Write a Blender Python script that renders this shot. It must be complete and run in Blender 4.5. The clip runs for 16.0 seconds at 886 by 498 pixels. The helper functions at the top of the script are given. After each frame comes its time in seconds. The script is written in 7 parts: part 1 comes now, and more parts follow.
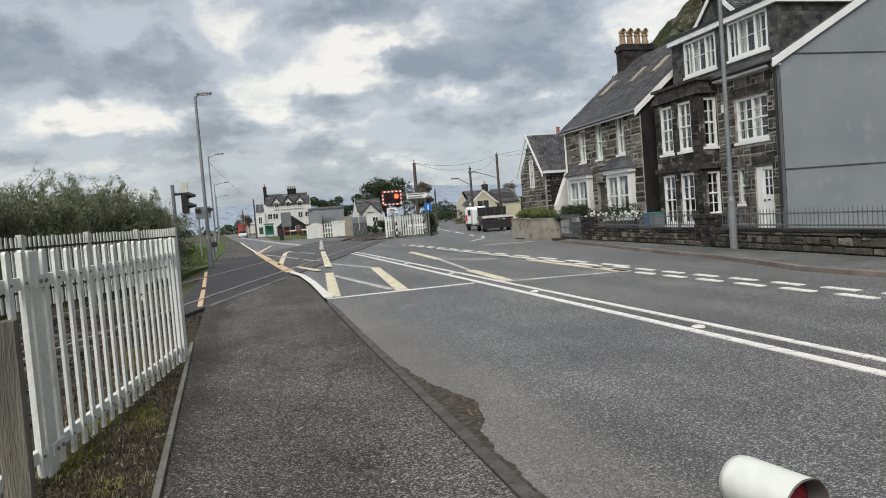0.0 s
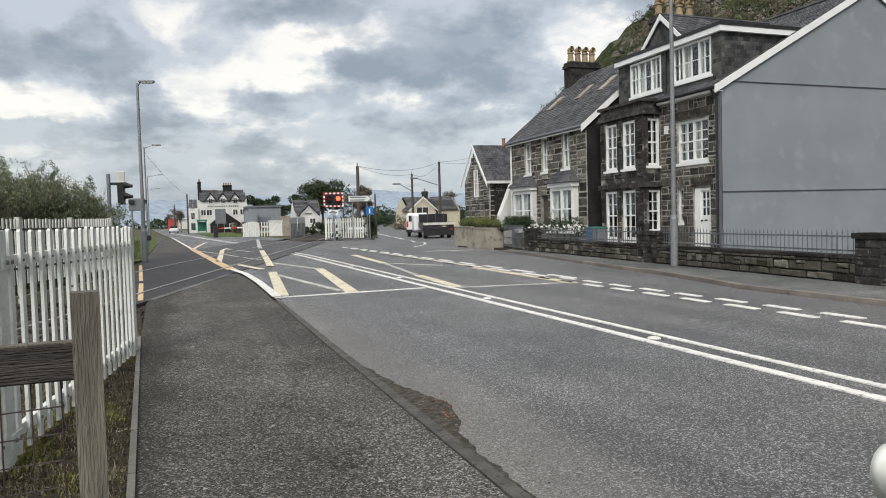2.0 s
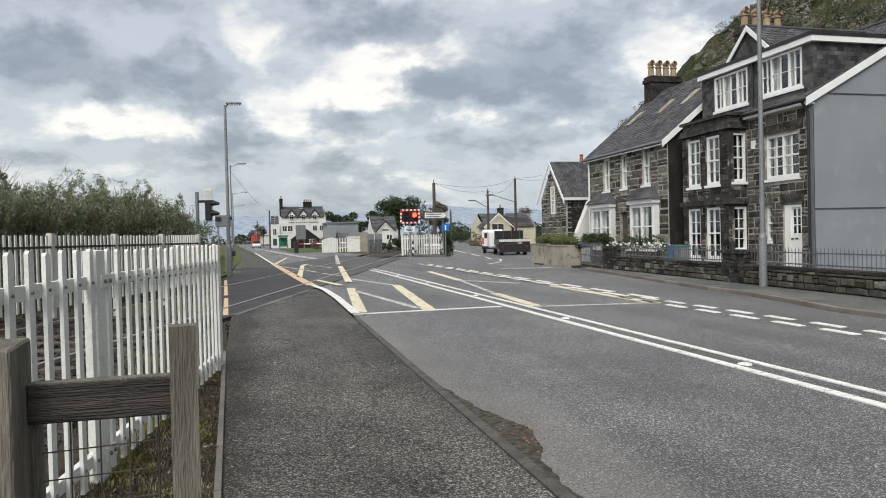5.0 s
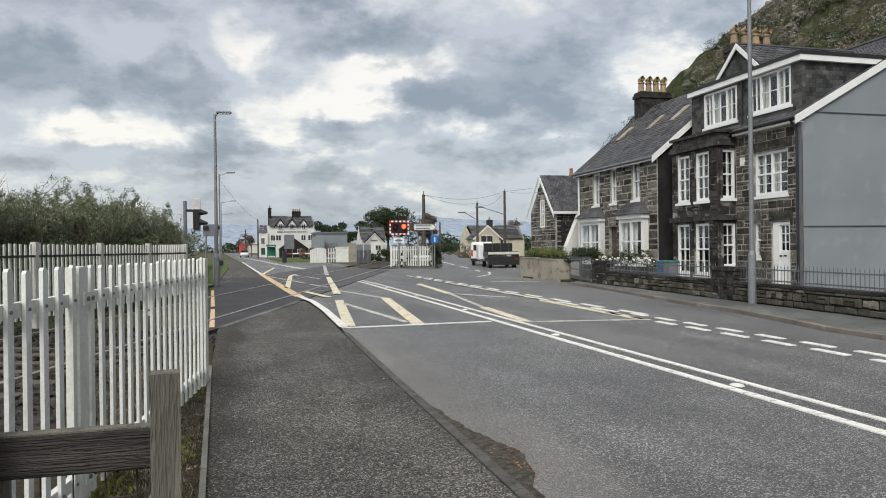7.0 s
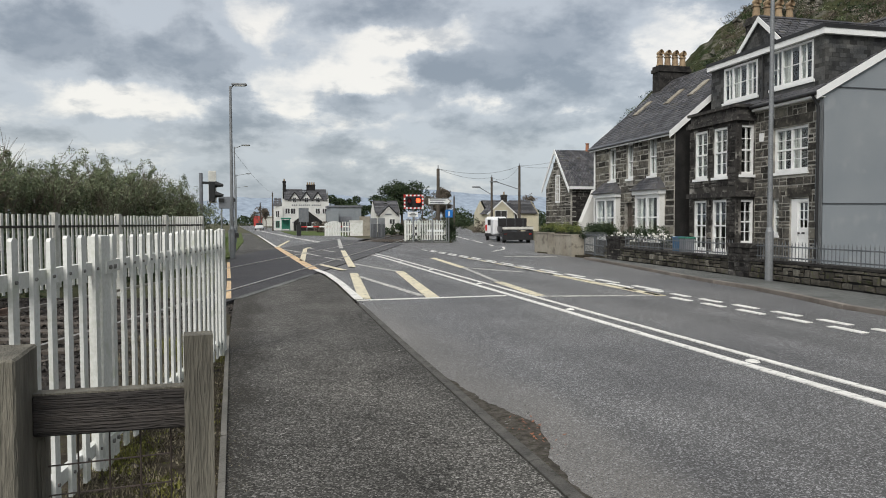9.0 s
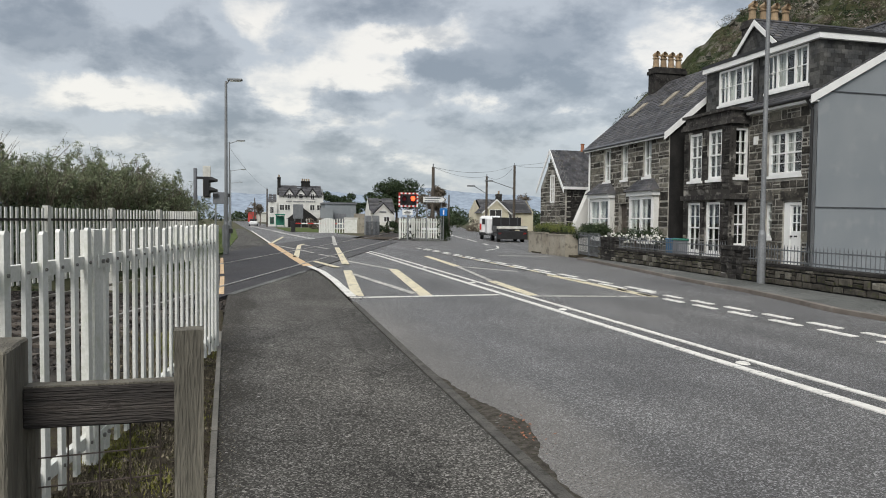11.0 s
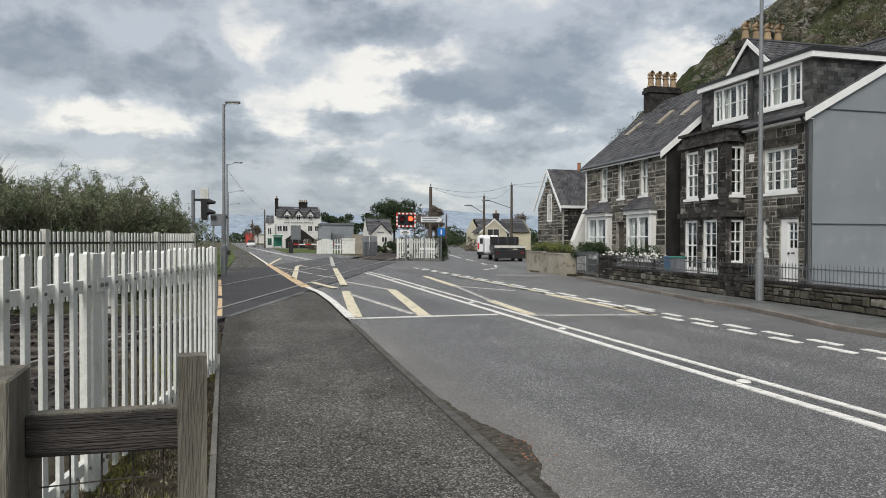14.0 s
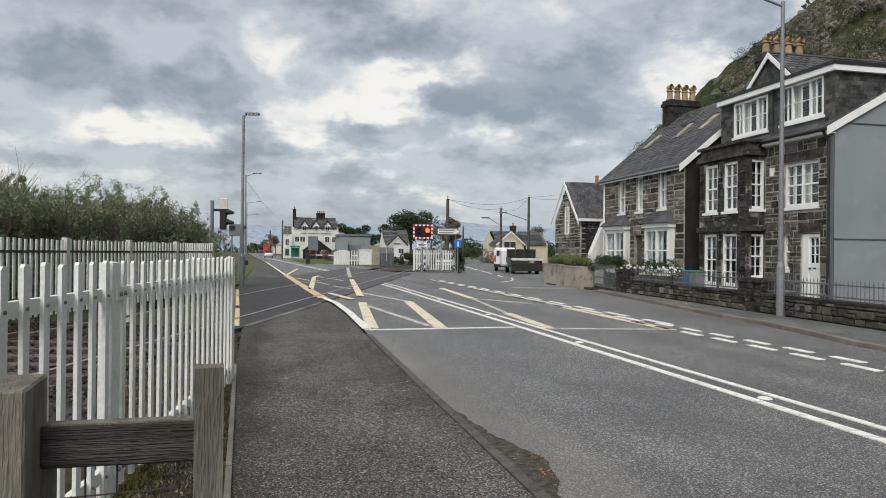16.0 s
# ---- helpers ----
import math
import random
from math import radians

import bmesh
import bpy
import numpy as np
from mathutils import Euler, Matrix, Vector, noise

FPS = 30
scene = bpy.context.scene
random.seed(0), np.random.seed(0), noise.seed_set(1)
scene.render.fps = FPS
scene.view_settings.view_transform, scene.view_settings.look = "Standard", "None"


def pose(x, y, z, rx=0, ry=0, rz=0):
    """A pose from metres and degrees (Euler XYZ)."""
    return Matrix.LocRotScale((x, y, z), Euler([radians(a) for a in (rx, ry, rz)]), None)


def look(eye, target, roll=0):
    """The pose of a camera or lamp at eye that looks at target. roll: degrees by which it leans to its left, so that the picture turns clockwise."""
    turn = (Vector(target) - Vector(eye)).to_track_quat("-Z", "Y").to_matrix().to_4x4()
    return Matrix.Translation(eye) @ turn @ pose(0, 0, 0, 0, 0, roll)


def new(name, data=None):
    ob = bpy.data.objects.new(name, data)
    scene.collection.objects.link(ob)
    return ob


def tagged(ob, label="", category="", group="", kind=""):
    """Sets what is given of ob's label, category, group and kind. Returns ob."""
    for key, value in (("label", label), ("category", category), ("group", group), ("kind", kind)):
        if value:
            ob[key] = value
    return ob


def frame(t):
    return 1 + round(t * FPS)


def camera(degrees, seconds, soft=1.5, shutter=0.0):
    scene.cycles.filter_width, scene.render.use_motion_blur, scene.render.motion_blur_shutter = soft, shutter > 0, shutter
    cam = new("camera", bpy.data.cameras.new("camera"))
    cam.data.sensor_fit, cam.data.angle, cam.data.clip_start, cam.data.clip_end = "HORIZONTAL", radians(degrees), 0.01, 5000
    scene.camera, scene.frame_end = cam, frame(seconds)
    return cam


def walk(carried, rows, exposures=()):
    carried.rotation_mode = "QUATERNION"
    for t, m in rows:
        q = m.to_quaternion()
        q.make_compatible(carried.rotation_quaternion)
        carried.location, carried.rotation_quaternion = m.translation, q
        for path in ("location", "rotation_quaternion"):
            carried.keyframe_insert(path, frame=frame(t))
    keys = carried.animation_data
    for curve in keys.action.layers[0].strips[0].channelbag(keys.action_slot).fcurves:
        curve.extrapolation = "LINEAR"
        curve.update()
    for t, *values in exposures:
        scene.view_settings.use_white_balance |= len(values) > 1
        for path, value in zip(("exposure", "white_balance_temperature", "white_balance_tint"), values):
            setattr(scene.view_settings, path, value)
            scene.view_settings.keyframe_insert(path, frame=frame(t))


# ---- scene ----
cam = camera(63.5, 16.0, soft=1.0)
PATH = [
    (0, (0.483, -0.156, 1.453), (0.995, 1.775, 1.359), -4.5),
    (0.5, (0.365, -0.117, 1.441), (1.038, 1.763, 1.336), -4.3),
    (1, (0.265, -0.067, 1.455), (1.063, 1.763, 1.336), -4.2),
    (1.5, (0.201, -0.054, 1.472), (1.023, 1.766, 1.347), -2.2),
    (2, (0.157, -0.041, 1.428), (0.842, 1.836, 1.343), -1.6),
    (2.5, (0.147, -0.041, 1.436), (0.738, 1.869, 1.399), -1.4),
    (3, (0.147, -0.048, 1.439), (0.706, 1.872, 1.423), -1.5),
    (3.5, (0.133, -0.022, 1.438), (0.661, 1.907, 1.419), -1.6),
    (4, (0.124, -0.004, 1.432), (0.608, 1.937, 1.397), -1.4),
    (6.5, (0.150, 0.105, 1.524), (0.659, 2.039, 1.502), -1),
    (7, (0.129, 0.126, 1.522), (0.647, 2.057, 1.518), -0.7),
    (7.5, (0.105, 0.129, 1.520), (0.608, 2.065, 1.517), -0.3),
    (8, (0.108, 0.115, 1.513), (0.609, 2.050, 1.490), -0.4),
    (8.5, (0.099, 0.130, 1.506), (0.583, 2.069, 1.438), -0.4),
    (11, (0.104, 0.112, 1.508), (0.600, 2.048, 1.429), 0.6),
    (11.5, (0.103, 0.127, 1.508), (0.610, 2.060, 1.433), 0.6),
    (12, (0.104, 0.111, 1.511), (0.618, 2.042, 1.442), 0.6),
    (12.5, (0.106, 0.093, 1.517), (0.630, 2.023, 1.462), 0.7),
    (13, (0.106, 0.096, 1.513), (0.634, 2.025, 1.468), 0.5),
    (13.5, (0.095, 0.129, 1.511), (0.611, 2.061, 1.475), 0.1),
    (14, (0.094, 0.113, 1.515), (0.596, 2.049, 1.491), 0.1),
    (14.5, (0.094, 0.116, 1.518), (0.590, 2.053, 1.508), 0.3),
    (15, (0.095, 0.113, 1.517), (0.588, 2.051, 1.524), 0.5),
    (15.5, (0.094, 0.114, 1.516), (0.571, 2.056, 1.530), 0.5),
    (16, (0.091, 0.139, 1.515), (0.548, 2.086, 1.524), 0.6),
]
walk(cam, [(t, look(eye, target, roll)) for t, eye, target, roll in PATH],
     exposures=[(0.0, 0.0), (0.6, 0.0), (1.2, 0.08), (2.5, 0.14), (4.2, 0.16), (6.5, 0.12), (7.5, 0.04), (8.5, 0.0), (16.0, 0.0)])

# ---- world and light ----
world = bpy.data.worlds.new("overcast_world")
scene.world = world
world.use_nodes = True
wt = world.node_tree
wt.nodes.clear()


def wn(kind, **kw):
    n = wt.nodes.new(kind)
    for k, v in kw.items():
        n.inputs[k].default_value = v
    return n


sky = wt.nodes.new("ShaderNodeTexSky")
sky.sky_type, sky.sun_disc = "NISHITA", False
sky.sun_elevation, sky.sun_rotation = radians(42), radians(250)
sky.air_density, sky.dust_density = 1.0, 2.0
tc = wt.nodes.new("ShaderNodeTexCoord")
sep = wt.nodes.new("ShaderNodeSeparateXYZ")
wt.links.new(tc.outputs["Generated"], sep.inputs[0])


def wmath(op, a, b=None):
    n = wt.nodes.new("ShaderNodeMath")
    n.operation = op
    for i, v in enumerate((a, b)):
        if v is None:
            continue
        if isinstance(v, (int, float)):
            n.inputs[i].default_value = v
        else:
            wt.links.new(v, n.inputs[i])
    return n.outputs[0]


# clouds lie on a flat deck overhead: project the direction on it
zz = wmath("ADD", wmath("MAXIMUM", sep.outputs["Z"], 0.0), 0.36)
comb = wt.nodes.new("ShaderNodeCombineXYZ")
wt.links.new(wmath("DIVIDE", sep.outputs["X"], zz), comb.inputs[0])
wt.links.new(wmath("DIVIDE", sep.outputs["Y"], zz), comb.inputs[1])
shift = wn("ShaderNodeVectorMath")
shift.operation = "ADD"
shift.inputs[1].default_value = (3.4, 1.7, 0.0)
wt.links.new(comb.outputs[0], shift.inputs[0])


def cloud_noise(scale, detail, rough, distortion=0.0, off=0.0):
    n = wn("ShaderNodeTexNoise", Scale=scale, Detail=detail, Roughness=rough, Distortion=distortion)
    o = wt.nodes.new("ShaderNodeVectorMath")
    o.operation = "ADD"
    o.inputs[1].default_value = (off, off * 0.7, 0.0)
    wt.links.new(shift.outputs[0], o.inputs[0])
    wt.links.new(o.outputs[0], n.inputs["Vector"])
    return n.outputs["Fac"]


def cloud_step(value, lo, hi):
    n = wt.nodes.new("ShaderNodeMapRange")
    n.interpolation_type = "SMOOTHSTEP"
    n.inputs["From Min"].default_value, n.inputs["From Max"].default_value = lo, hi
    wt.links.new(value, n.inputs["Value"])
    return n.outputs[0]


def cloud_mix(fac, a, b):
    n = wt.nodes.new("ShaderNodeMixRGB")
    wt.links.new(fac, n.inputs["Fac"])
    for k, v in (("Color1", a), ("Color2", b)):
        if isinstance(v, tuple):
            n.inputs[k].default_value = v
        else:
            wt.links.new(v, n.inputs[k])
    return n.outputs[0]


# the sky's broad masses: heading, height, half width, half height in degrees, and weight (cloud +, clear break -)
MASSES = [(-12.3, 12.6, 6.0, 2.6, 1.0), (-4.8, 13.0, 3.9, 2.0, 1.25), (15.5, 12.1, 6.6, 1.5, 1.2), (9.0, 16.6, 9.0, 1.6, 0.8),
          (22.8, 14.9, 6.0, 2.4, 0.7), (3.1, 14.1, 3.4, 1.2, 0.6), (8.8, 9.3, 4.4, 1.0, 0.9), (15.1, 6.9, 5.0, 2.0, 0.75),
          (-7.9, 6.6, 9.0, 0.9, 0.7), (4.9, 5.6, 6.0, 0.9, 0.65), (-9.8, 9.0, 5.6, 1.5, -1.0), (6.6, 11.5, 4.6, 1.2, -0.9),
          (20.5, 9.6, 4.6, 1.7, -0.45), (1.4, 9.9, 2.9, 1.9, -0.7), (25.2, 7.4, 4.0, 2.0, -0.35), (-1.0, 15.6, 2.6, 2.4, -0.7)]
heading = wmath("MULTIPLY", wmath("ARCTAN2", sep.outputs["X"], sep.outputs["Y"]), 57.2958)
height = wmath("MULTIPLY", wmath("ARCSINE", sep.outputs["Z"]), 57.2958)
place = wt.nodes.new("ShaderNodeCombineXYZ")
wt.links.new(heading, place.inputs[0])
wt.links.new(height, place.inputs[1])
wn_ = wn("ShaderNodeTexNoise", Scale=0.22, Detail=9.0, Roughness=0.6)
wt.links.new(place.outputs[0], wn_.inputs["Vector"])
bend = wt.nodes.new("ShaderNodeVectorMath")
bend.operation = "MULTIPLY_ADD"
bend.inputs[1].default_value = (7.0, 3.6, 0.0)
wt.links.new(wn_.outputs["Color"], bend.inputs[0])
off_ = wt.nodes.new("ShaderNodeVectorMath")
off_.operation = "ADD"
off_.inputs[1].default_value = (-3.5, -1.8, 0.0)
wt.links.new(place.outputs[0], off_.inputs[0])
wt.links.new(off_.outputs[0], bend.inputs[2])
mass = None
for az_, el_, ra_, re_, k_ in MASSES:
    d_ = wt.nodes.new("ShaderNodeVectorMath")
    d_.operation = "MULTIPLY_ADD"
    d_.inputs[1].default_value = (1 / ra_, 1 / re_, 0.0)
    d_.inputs[2].default_value = (-az_ / ra_, -el_ / re_, 0.0)
    wt.links.new(bend.outputs[0], d_.inputs[0])
    l_ = wt.nodes.new("ShaderNodeVectorMath")
    l_.operation = "LENGTH"
    wt.links.new(d_.outputs[0], l_.inputs[0])
    v_ = wmath("MULTIPLY", cloud_step(l_.outputs["Value"], 1.35, 0.55), k_ * 0.125)
    mass = v_ if mass is None else wmath("ADD", mass, v_)
# a pale high layer, cream where it is thin, under it broken grey cumulus with firm edges
veil = cloud_mix(cloud_step(wmath("ADD", cloud_noise(1.7, 10.0, 0.6), mass), 0.38, 0.56), (1.02, 0.975, 0.89, 1), (0.56, 0.595, 0.63, 1))
puff = wmath("ADD", cloud_noise(2.6, 14.0, 0.6, 0.1, 5.3), mass)
body = cloud_mix(cloud_step(puff, 0.49, 0.68), (0.56, 0.59, 0.62, 1), (0.27, 0.30, 0.335, 1))
cover = cloud_step(puff, 0.45, 0.55)
lower = cloud_mix(cover, veil, body)
scud = wmath("ADD", cloud_noise(6.5, 12.0, 0.58, 0.2, 9.1), wmath("MULTIPLY", mass, 0.35))
overcast = cloud_mix(wmath("MULTIPLY", cloud_step(scud, 0.50, 0.66), 0.6), lower, (0.40, 0.43, 0.465, 1))
hz = wt.nodes.new("ShaderNodeMixRGB")
hz.inputs["Color2"].default_value = (0.42, 0.50, 0.60, 1)
hzf = wn("ShaderNodeMapRange")
hzf.inputs["From Min"].default_value, hzf.inputs["From Max"].default_value = 0.0, 0.10
hzf.inputs["To Min"].default_value, hzf.inputs["To Max"].default_value = 0.7, 0.0
wt.links.new(sep.outputs["Z"], hzf.inputs["Value"])
wt.links.new(hzf.outputs[0], hz.inputs["Fac"])
wt.links.new(overcast, hz.inputs["Color1"])
bg_cloud = wn("ShaderNodeBackground", Strength=0.82)
wt.links.new(hz.outputs[0], bg_cloud.inputs["Color"])
bg_sky = wn("ShaderNodeBackground", Strength=0.03)
wt.links.new(sky.outputs[0], bg_sky.inputs["Color"])
both = wt.nodes.new("ShaderNodeAddShader")
wt.links.new(bg_cloud.outputs[0], both.inputs[0])
wt.links.new(bg_sky.outputs[0], both.inputs[1])
wout = wt.nodes.new("ShaderNodeOutputWorld")
wt.links.new(both.outputs[0], wout.inputs[0])

sun_data = bpy.data.lights.new("sun", "SUN")
sun_data.energy, sun_data.angle, sun_data.color = 2.95, radians(40), (1.0, 0.96, 0.9)
sun = new("sun", sun_data)
sun.matrix_world = look((0, 0, 60), (18, 29, 22))

# ---- materials ----


def material(name, base, other=None, rough=0.8, metal=0.0, scale=6.0, fine=60.0, bump=0.15, spec=0.4, per_object=0.0,
             stretch=(1, 1, 1), third=None, detail=6.0, dist=0.02, lo=0.35, hi=0.65, island=0.0):
    """A surface with variation at two sizes: large blotches between two colours and a fine grain."""
    m = bpy.data.materials.new(name)
    m.use_nodes = True
    nt = m.node_tree
    bsdf = nt.nodes["Principled BSDF"]
    other = other or tuple(c * 0.75 for c in base)
    co = nt.nodes.new("ShaderNodeTexCoord")
    mp = nt.nodes.new("ShaderNodeMapping")
    mp.inputs["Scale"].default_value = stretch
    nt.links.new(co.outputs["Object"], mp.inputs[0])
    n1 = nt.nodes.new("ShaderNodeTexNoise")
    n1.inputs["Scale"].default_value, n1.inputs["Detail"].default_value = scale, detail
    n2 = nt.nodes.new("ShaderNodeTexNoise")
    n2.inputs["Scale"].default_value, n2.inputs["Detail"].default_value = fine, 3.0
    nt.links.new(mp.outputs[0], n1.inputs["Vector"])
    nt.links.new(mp.outputs[0], n2.inputs["Vector"])
    r1 = nt.nodes.new("ShaderNodeValToRGB")
    r1.color_ramp.elements[0].position, r1.color_ramp.elements[0].color = lo, (*base, 1)
    r1.color_ramp.elements[1].position, r1.color_ramp.elements[1].color = hi, (*other, 1)
    nt.links.new(n1.outputs["Fac"], r1.inputs[0])
    out = r1.outputs[0]
    mx = nt.nodes.new("ShaderNodeMixRGB")
    mx.blend_type = "OVERLAY"
    mx.inputs["Fac"].default_value = 0.45
    nt.links.new(out, mx.inputs["Color1"])
    nt.links.new(n2.outputs["Fac"], mx.inputs["Color2"])
    out = mx.outputs[0]
    if third:
        n3 = nt.nodes.new("ShaderNodeTexNoise")
        n3.inputs["Scale"].default_value, n3.inputs["Detail"].default_value = scale * 3.1, 5.0
        nt.links.new(mp.outputs[0], n3.inputs["Vector"])
        r3 = nt.nodes.new("ShaderNodeValToRGB")
        r3.color_ramp.elements[0].position, r3.color_ramp.elements[1].position = 0.56, 0.66
        nt.links.new(n3.outputs["Fac"], r3.inputs[0])
        m3 = nt.nodes.new("ShaderNodeMixRGB")
        m3.inputs["Color2"].default_value = (*third, 1)
        nt.links.new(r3.outputs[0], m3.inputs["Fac"])
        nt.links.new(out, m3.inputs["Color1"])
        out = m3.outputs[0]
    if per_object:
        inf = nt.nodes.new("ShaderNodeObjectInfo")
        mr = nt.nodes.new("ShaderNodeMapRange")
        mr.inputs["To Min"].default_value, mr.inputs["To Max"].default_value = 1 - per_object, 1 + per_object
        nt.links.new(inf.outputs["Random"], mr.inputs["Value"])
        hs = nt.nodes.new("ShaderNodeHueSaturation")
        nt.links.new(mr.outputs[0], hs.inputs["Value"])
        nt.links.new(out, hs.inputs["Color"])
        out = hs.outputs[0]
    nt.links.new(out, bsdf.inputs["Base Color"])
    bsdf.inputs["Roughness"].default_value = rough
    bsdf.inputs["Metallic"].default_value = metal
    bsdf.inputs["Specular IOR Level"].default_value = spec
    if bump:
        b = nt.nodes.new("ShaderNodeBump")
        b.inputs["Strength"].default_value, b.inputs["Distance"].default_value = bump, dist
        nt.links.new(n2.outputs["Fac"], b.inputs["Height"])
        nt.links.new(b.outputs[0], bsdf.inputs["Normal"])
    if island:
        geo = nt.nodes.new("ShaderNodeNewGeometry")
        mr = nt.nodes.new("ShaderNodeMapRange")
        mr.inputs["To Min"].default_value, mr.inputs["To Max"].default_value = 1 - island, 1 + island
        nt.links.new(geo.outputs["Random Per Island"], mr.inputs["Value"])
        hs = nt.nodes.new("ShaderNodeHueSaturation")
        nt.links.new(mr.outputs[0], hs.inputs["Value"])
        nt.links.new(out, hs.inputs["Color"])
        nt.links.new(hs.outputs[0], bsdf.inputs["Base Color"])
    return m


def chipped_asphalt(name, base, other, chip, scale_chip=70.0, crack=0.0, stain=0.25, rough=0.8, spec=0.42):
    """Bitumen with pale and dark stone chips, blotches of wear and a few cracks."""
    m = material(name, base, other, rough=rough, scale=0.22, fine=160, bump=0.5, spec=spec, detail=8, dist=0.006)
    nt = m.node_tree
    bsdf = nt.nodes["Principled BSDF"]
    src = bsdf.inputs["Base Color"].links[0].from_socket
    co = nt.nodes.new("ShaderNodeTexCoord")
    v = nt.nodes.new("ShaderNodeTexVoronoi")
    v.inputs["Scale"].default_value = scale_chip
    nt.links.new(co.outputs["Object"], v.inputs["Vector"])
    bw = nt.nodes.new("ShaderNodeSeparateColor")
    nt.links.new(v.outputs["Color"], bw.inputs[0])
    rp = nt.nodes.new("ShaderNodeValToRGB")
    rp.color_ramp.elements[0].position, rp.color_ramp.elements[0].color = 0.0, (0.24, 0.24, 0.24, 1)
    rp.color_ramp.elements[1].position, rp.color_ramp.elements[1].color = 1.0, (chip, chip, chip * 1.02, 1)
    e = rp.color_ramp.elements.new(0.72)
    e.color = (0.95, 0.95, 0.95, 1)
    nt.links.new(bw.outputs[0], rp.inputs[0])
    mul = nt.nodes.new("ShaderNodeMixRGB")
    mul.blend_type = "MULTIPLY"
    mul.inputs["Fac"].default_value = 1.0
    nt.links.new(src, mul.inputs["Color1"])
    nt.links.new(rp.outputs[0], mul.inputs["Color2"])
    out = mul.outputs[0]
    big = nt.nodes.new("ShaderNodeTexNoise")
    big.inputs["Scale"].default_value, big.inputs["Detail"].default_value = 0.9, 9.0
    nt.links.new(co.outputs["Object"], big.inputs["Vector"])
    br = nt.nodes.new("ShaderNodeMapRange")
    br.inputs["From Min"].default_value, br.inputs["From Max"].default_value = 0.3, 0.7
    br.inputs["To Min"].default_value, br.inputs["To Max"].default_value = 1 - stain, 1 + stain
    nt.links.new(big.outputs["Fac"], br.inputs["Value"])
    hs = nt.nodes.new("ShaderNodeHueSaturation")
    nt.links.new(br.outputs[0], hs.inputs["Value"])
    nt.links.new(out, hs.inputs["Color"])
    out = hs.outputs[0]
    if crack:
        cv = nt.nodes.new("ShaderNodeTexVoronoi")
        cv.feature = "DISTANCE_TO_EDGE"
        cv.inputs["Scale"].default_value = 0.55
        wob = nt.nodes.new("ShaderNodeTexNoise")
        wob.inputs["Scale"].default_value, wob.inputs["Detail"].default_value = 2.5, 6.0
        nt.links.new(co.outputs["Object"], wob.inputs["Vector"])
        add = nt.nodes.new("ShaderNodeVectorMath")
        add.operation = "MULTIPLY_ADD"
        add.inputs[1].default_value = (0.9, 0.9, 0.9)
        nt.links.new(wob.outputs["Color"], add.inputs[0])
        nt.links.new(co.outputs["Object"], add.inputs[2])
        nt.links.new(add.outputs[0], cv.inputs["Vector"])
        cr = nt.nodes.new("ShaderNodeValToRGB")
        cr.color_ramp.elements[0].position, cr.color_ramp.elements[0].color = 0.0, (crack, crack, crack, 1)
        cr.color_ramp.elements[1].position, cr.color_ramp.elements[1].color = 0.012, (1, 1, 1, 1)
        nt.links.new(cv.outputs["Distance"], cr.inputs[0])
        m2 = nt.nodes.new("ShaderNodeMixRGB")
        m2.blend_type = "MULTIPLY"
        m2.inputs["Fac"].default_value = 1.0
        nt.links.new(out, m2.inputs["Color1"])
        nt.links.new(cr.outputs[0], m2.inputs["Color2"])
        out = m2.outputs[0]
    nt.links.new(out, bsdf.inputs["Base Color"])
    return m


def clear_glass(name, tint=(0.9, 0.95, 0.95)):
    m = bpy.data.materials.new(name)
    m.use_nodes = True
    b = m.node_tree.nodes["Principled BSDF"]
    b.inputs["Base Color"].default_value = (*tint, 1)
    b.inputs["Roughness"].default_value = 0.02
    b.inputs["Transmission Weight"].default_value = 1.0
    b.inputs["IOR"].default_value = 1.45
    return m


def glow(name, colour, strength):
    m = bpy.data.materials.new(name)
    m.use_nodes = True
    b = m.node_tree.nodes["Principled BSDF"]
    b.inputs["Base Color"].default_value = (*colour, 1)
    b.inputs["Emission Color"].default_value = (*colour, 1)
    b.inputs["Emission Strength"].default_value = strength
    return m


M_ROAD = chipped_asphalt("road_asphalt", (0.099, 0.099, 0.100), (0.128, 0.127, 0.124), 3.6, 105, stain=0.16, rough=0.62, spec=0.5)


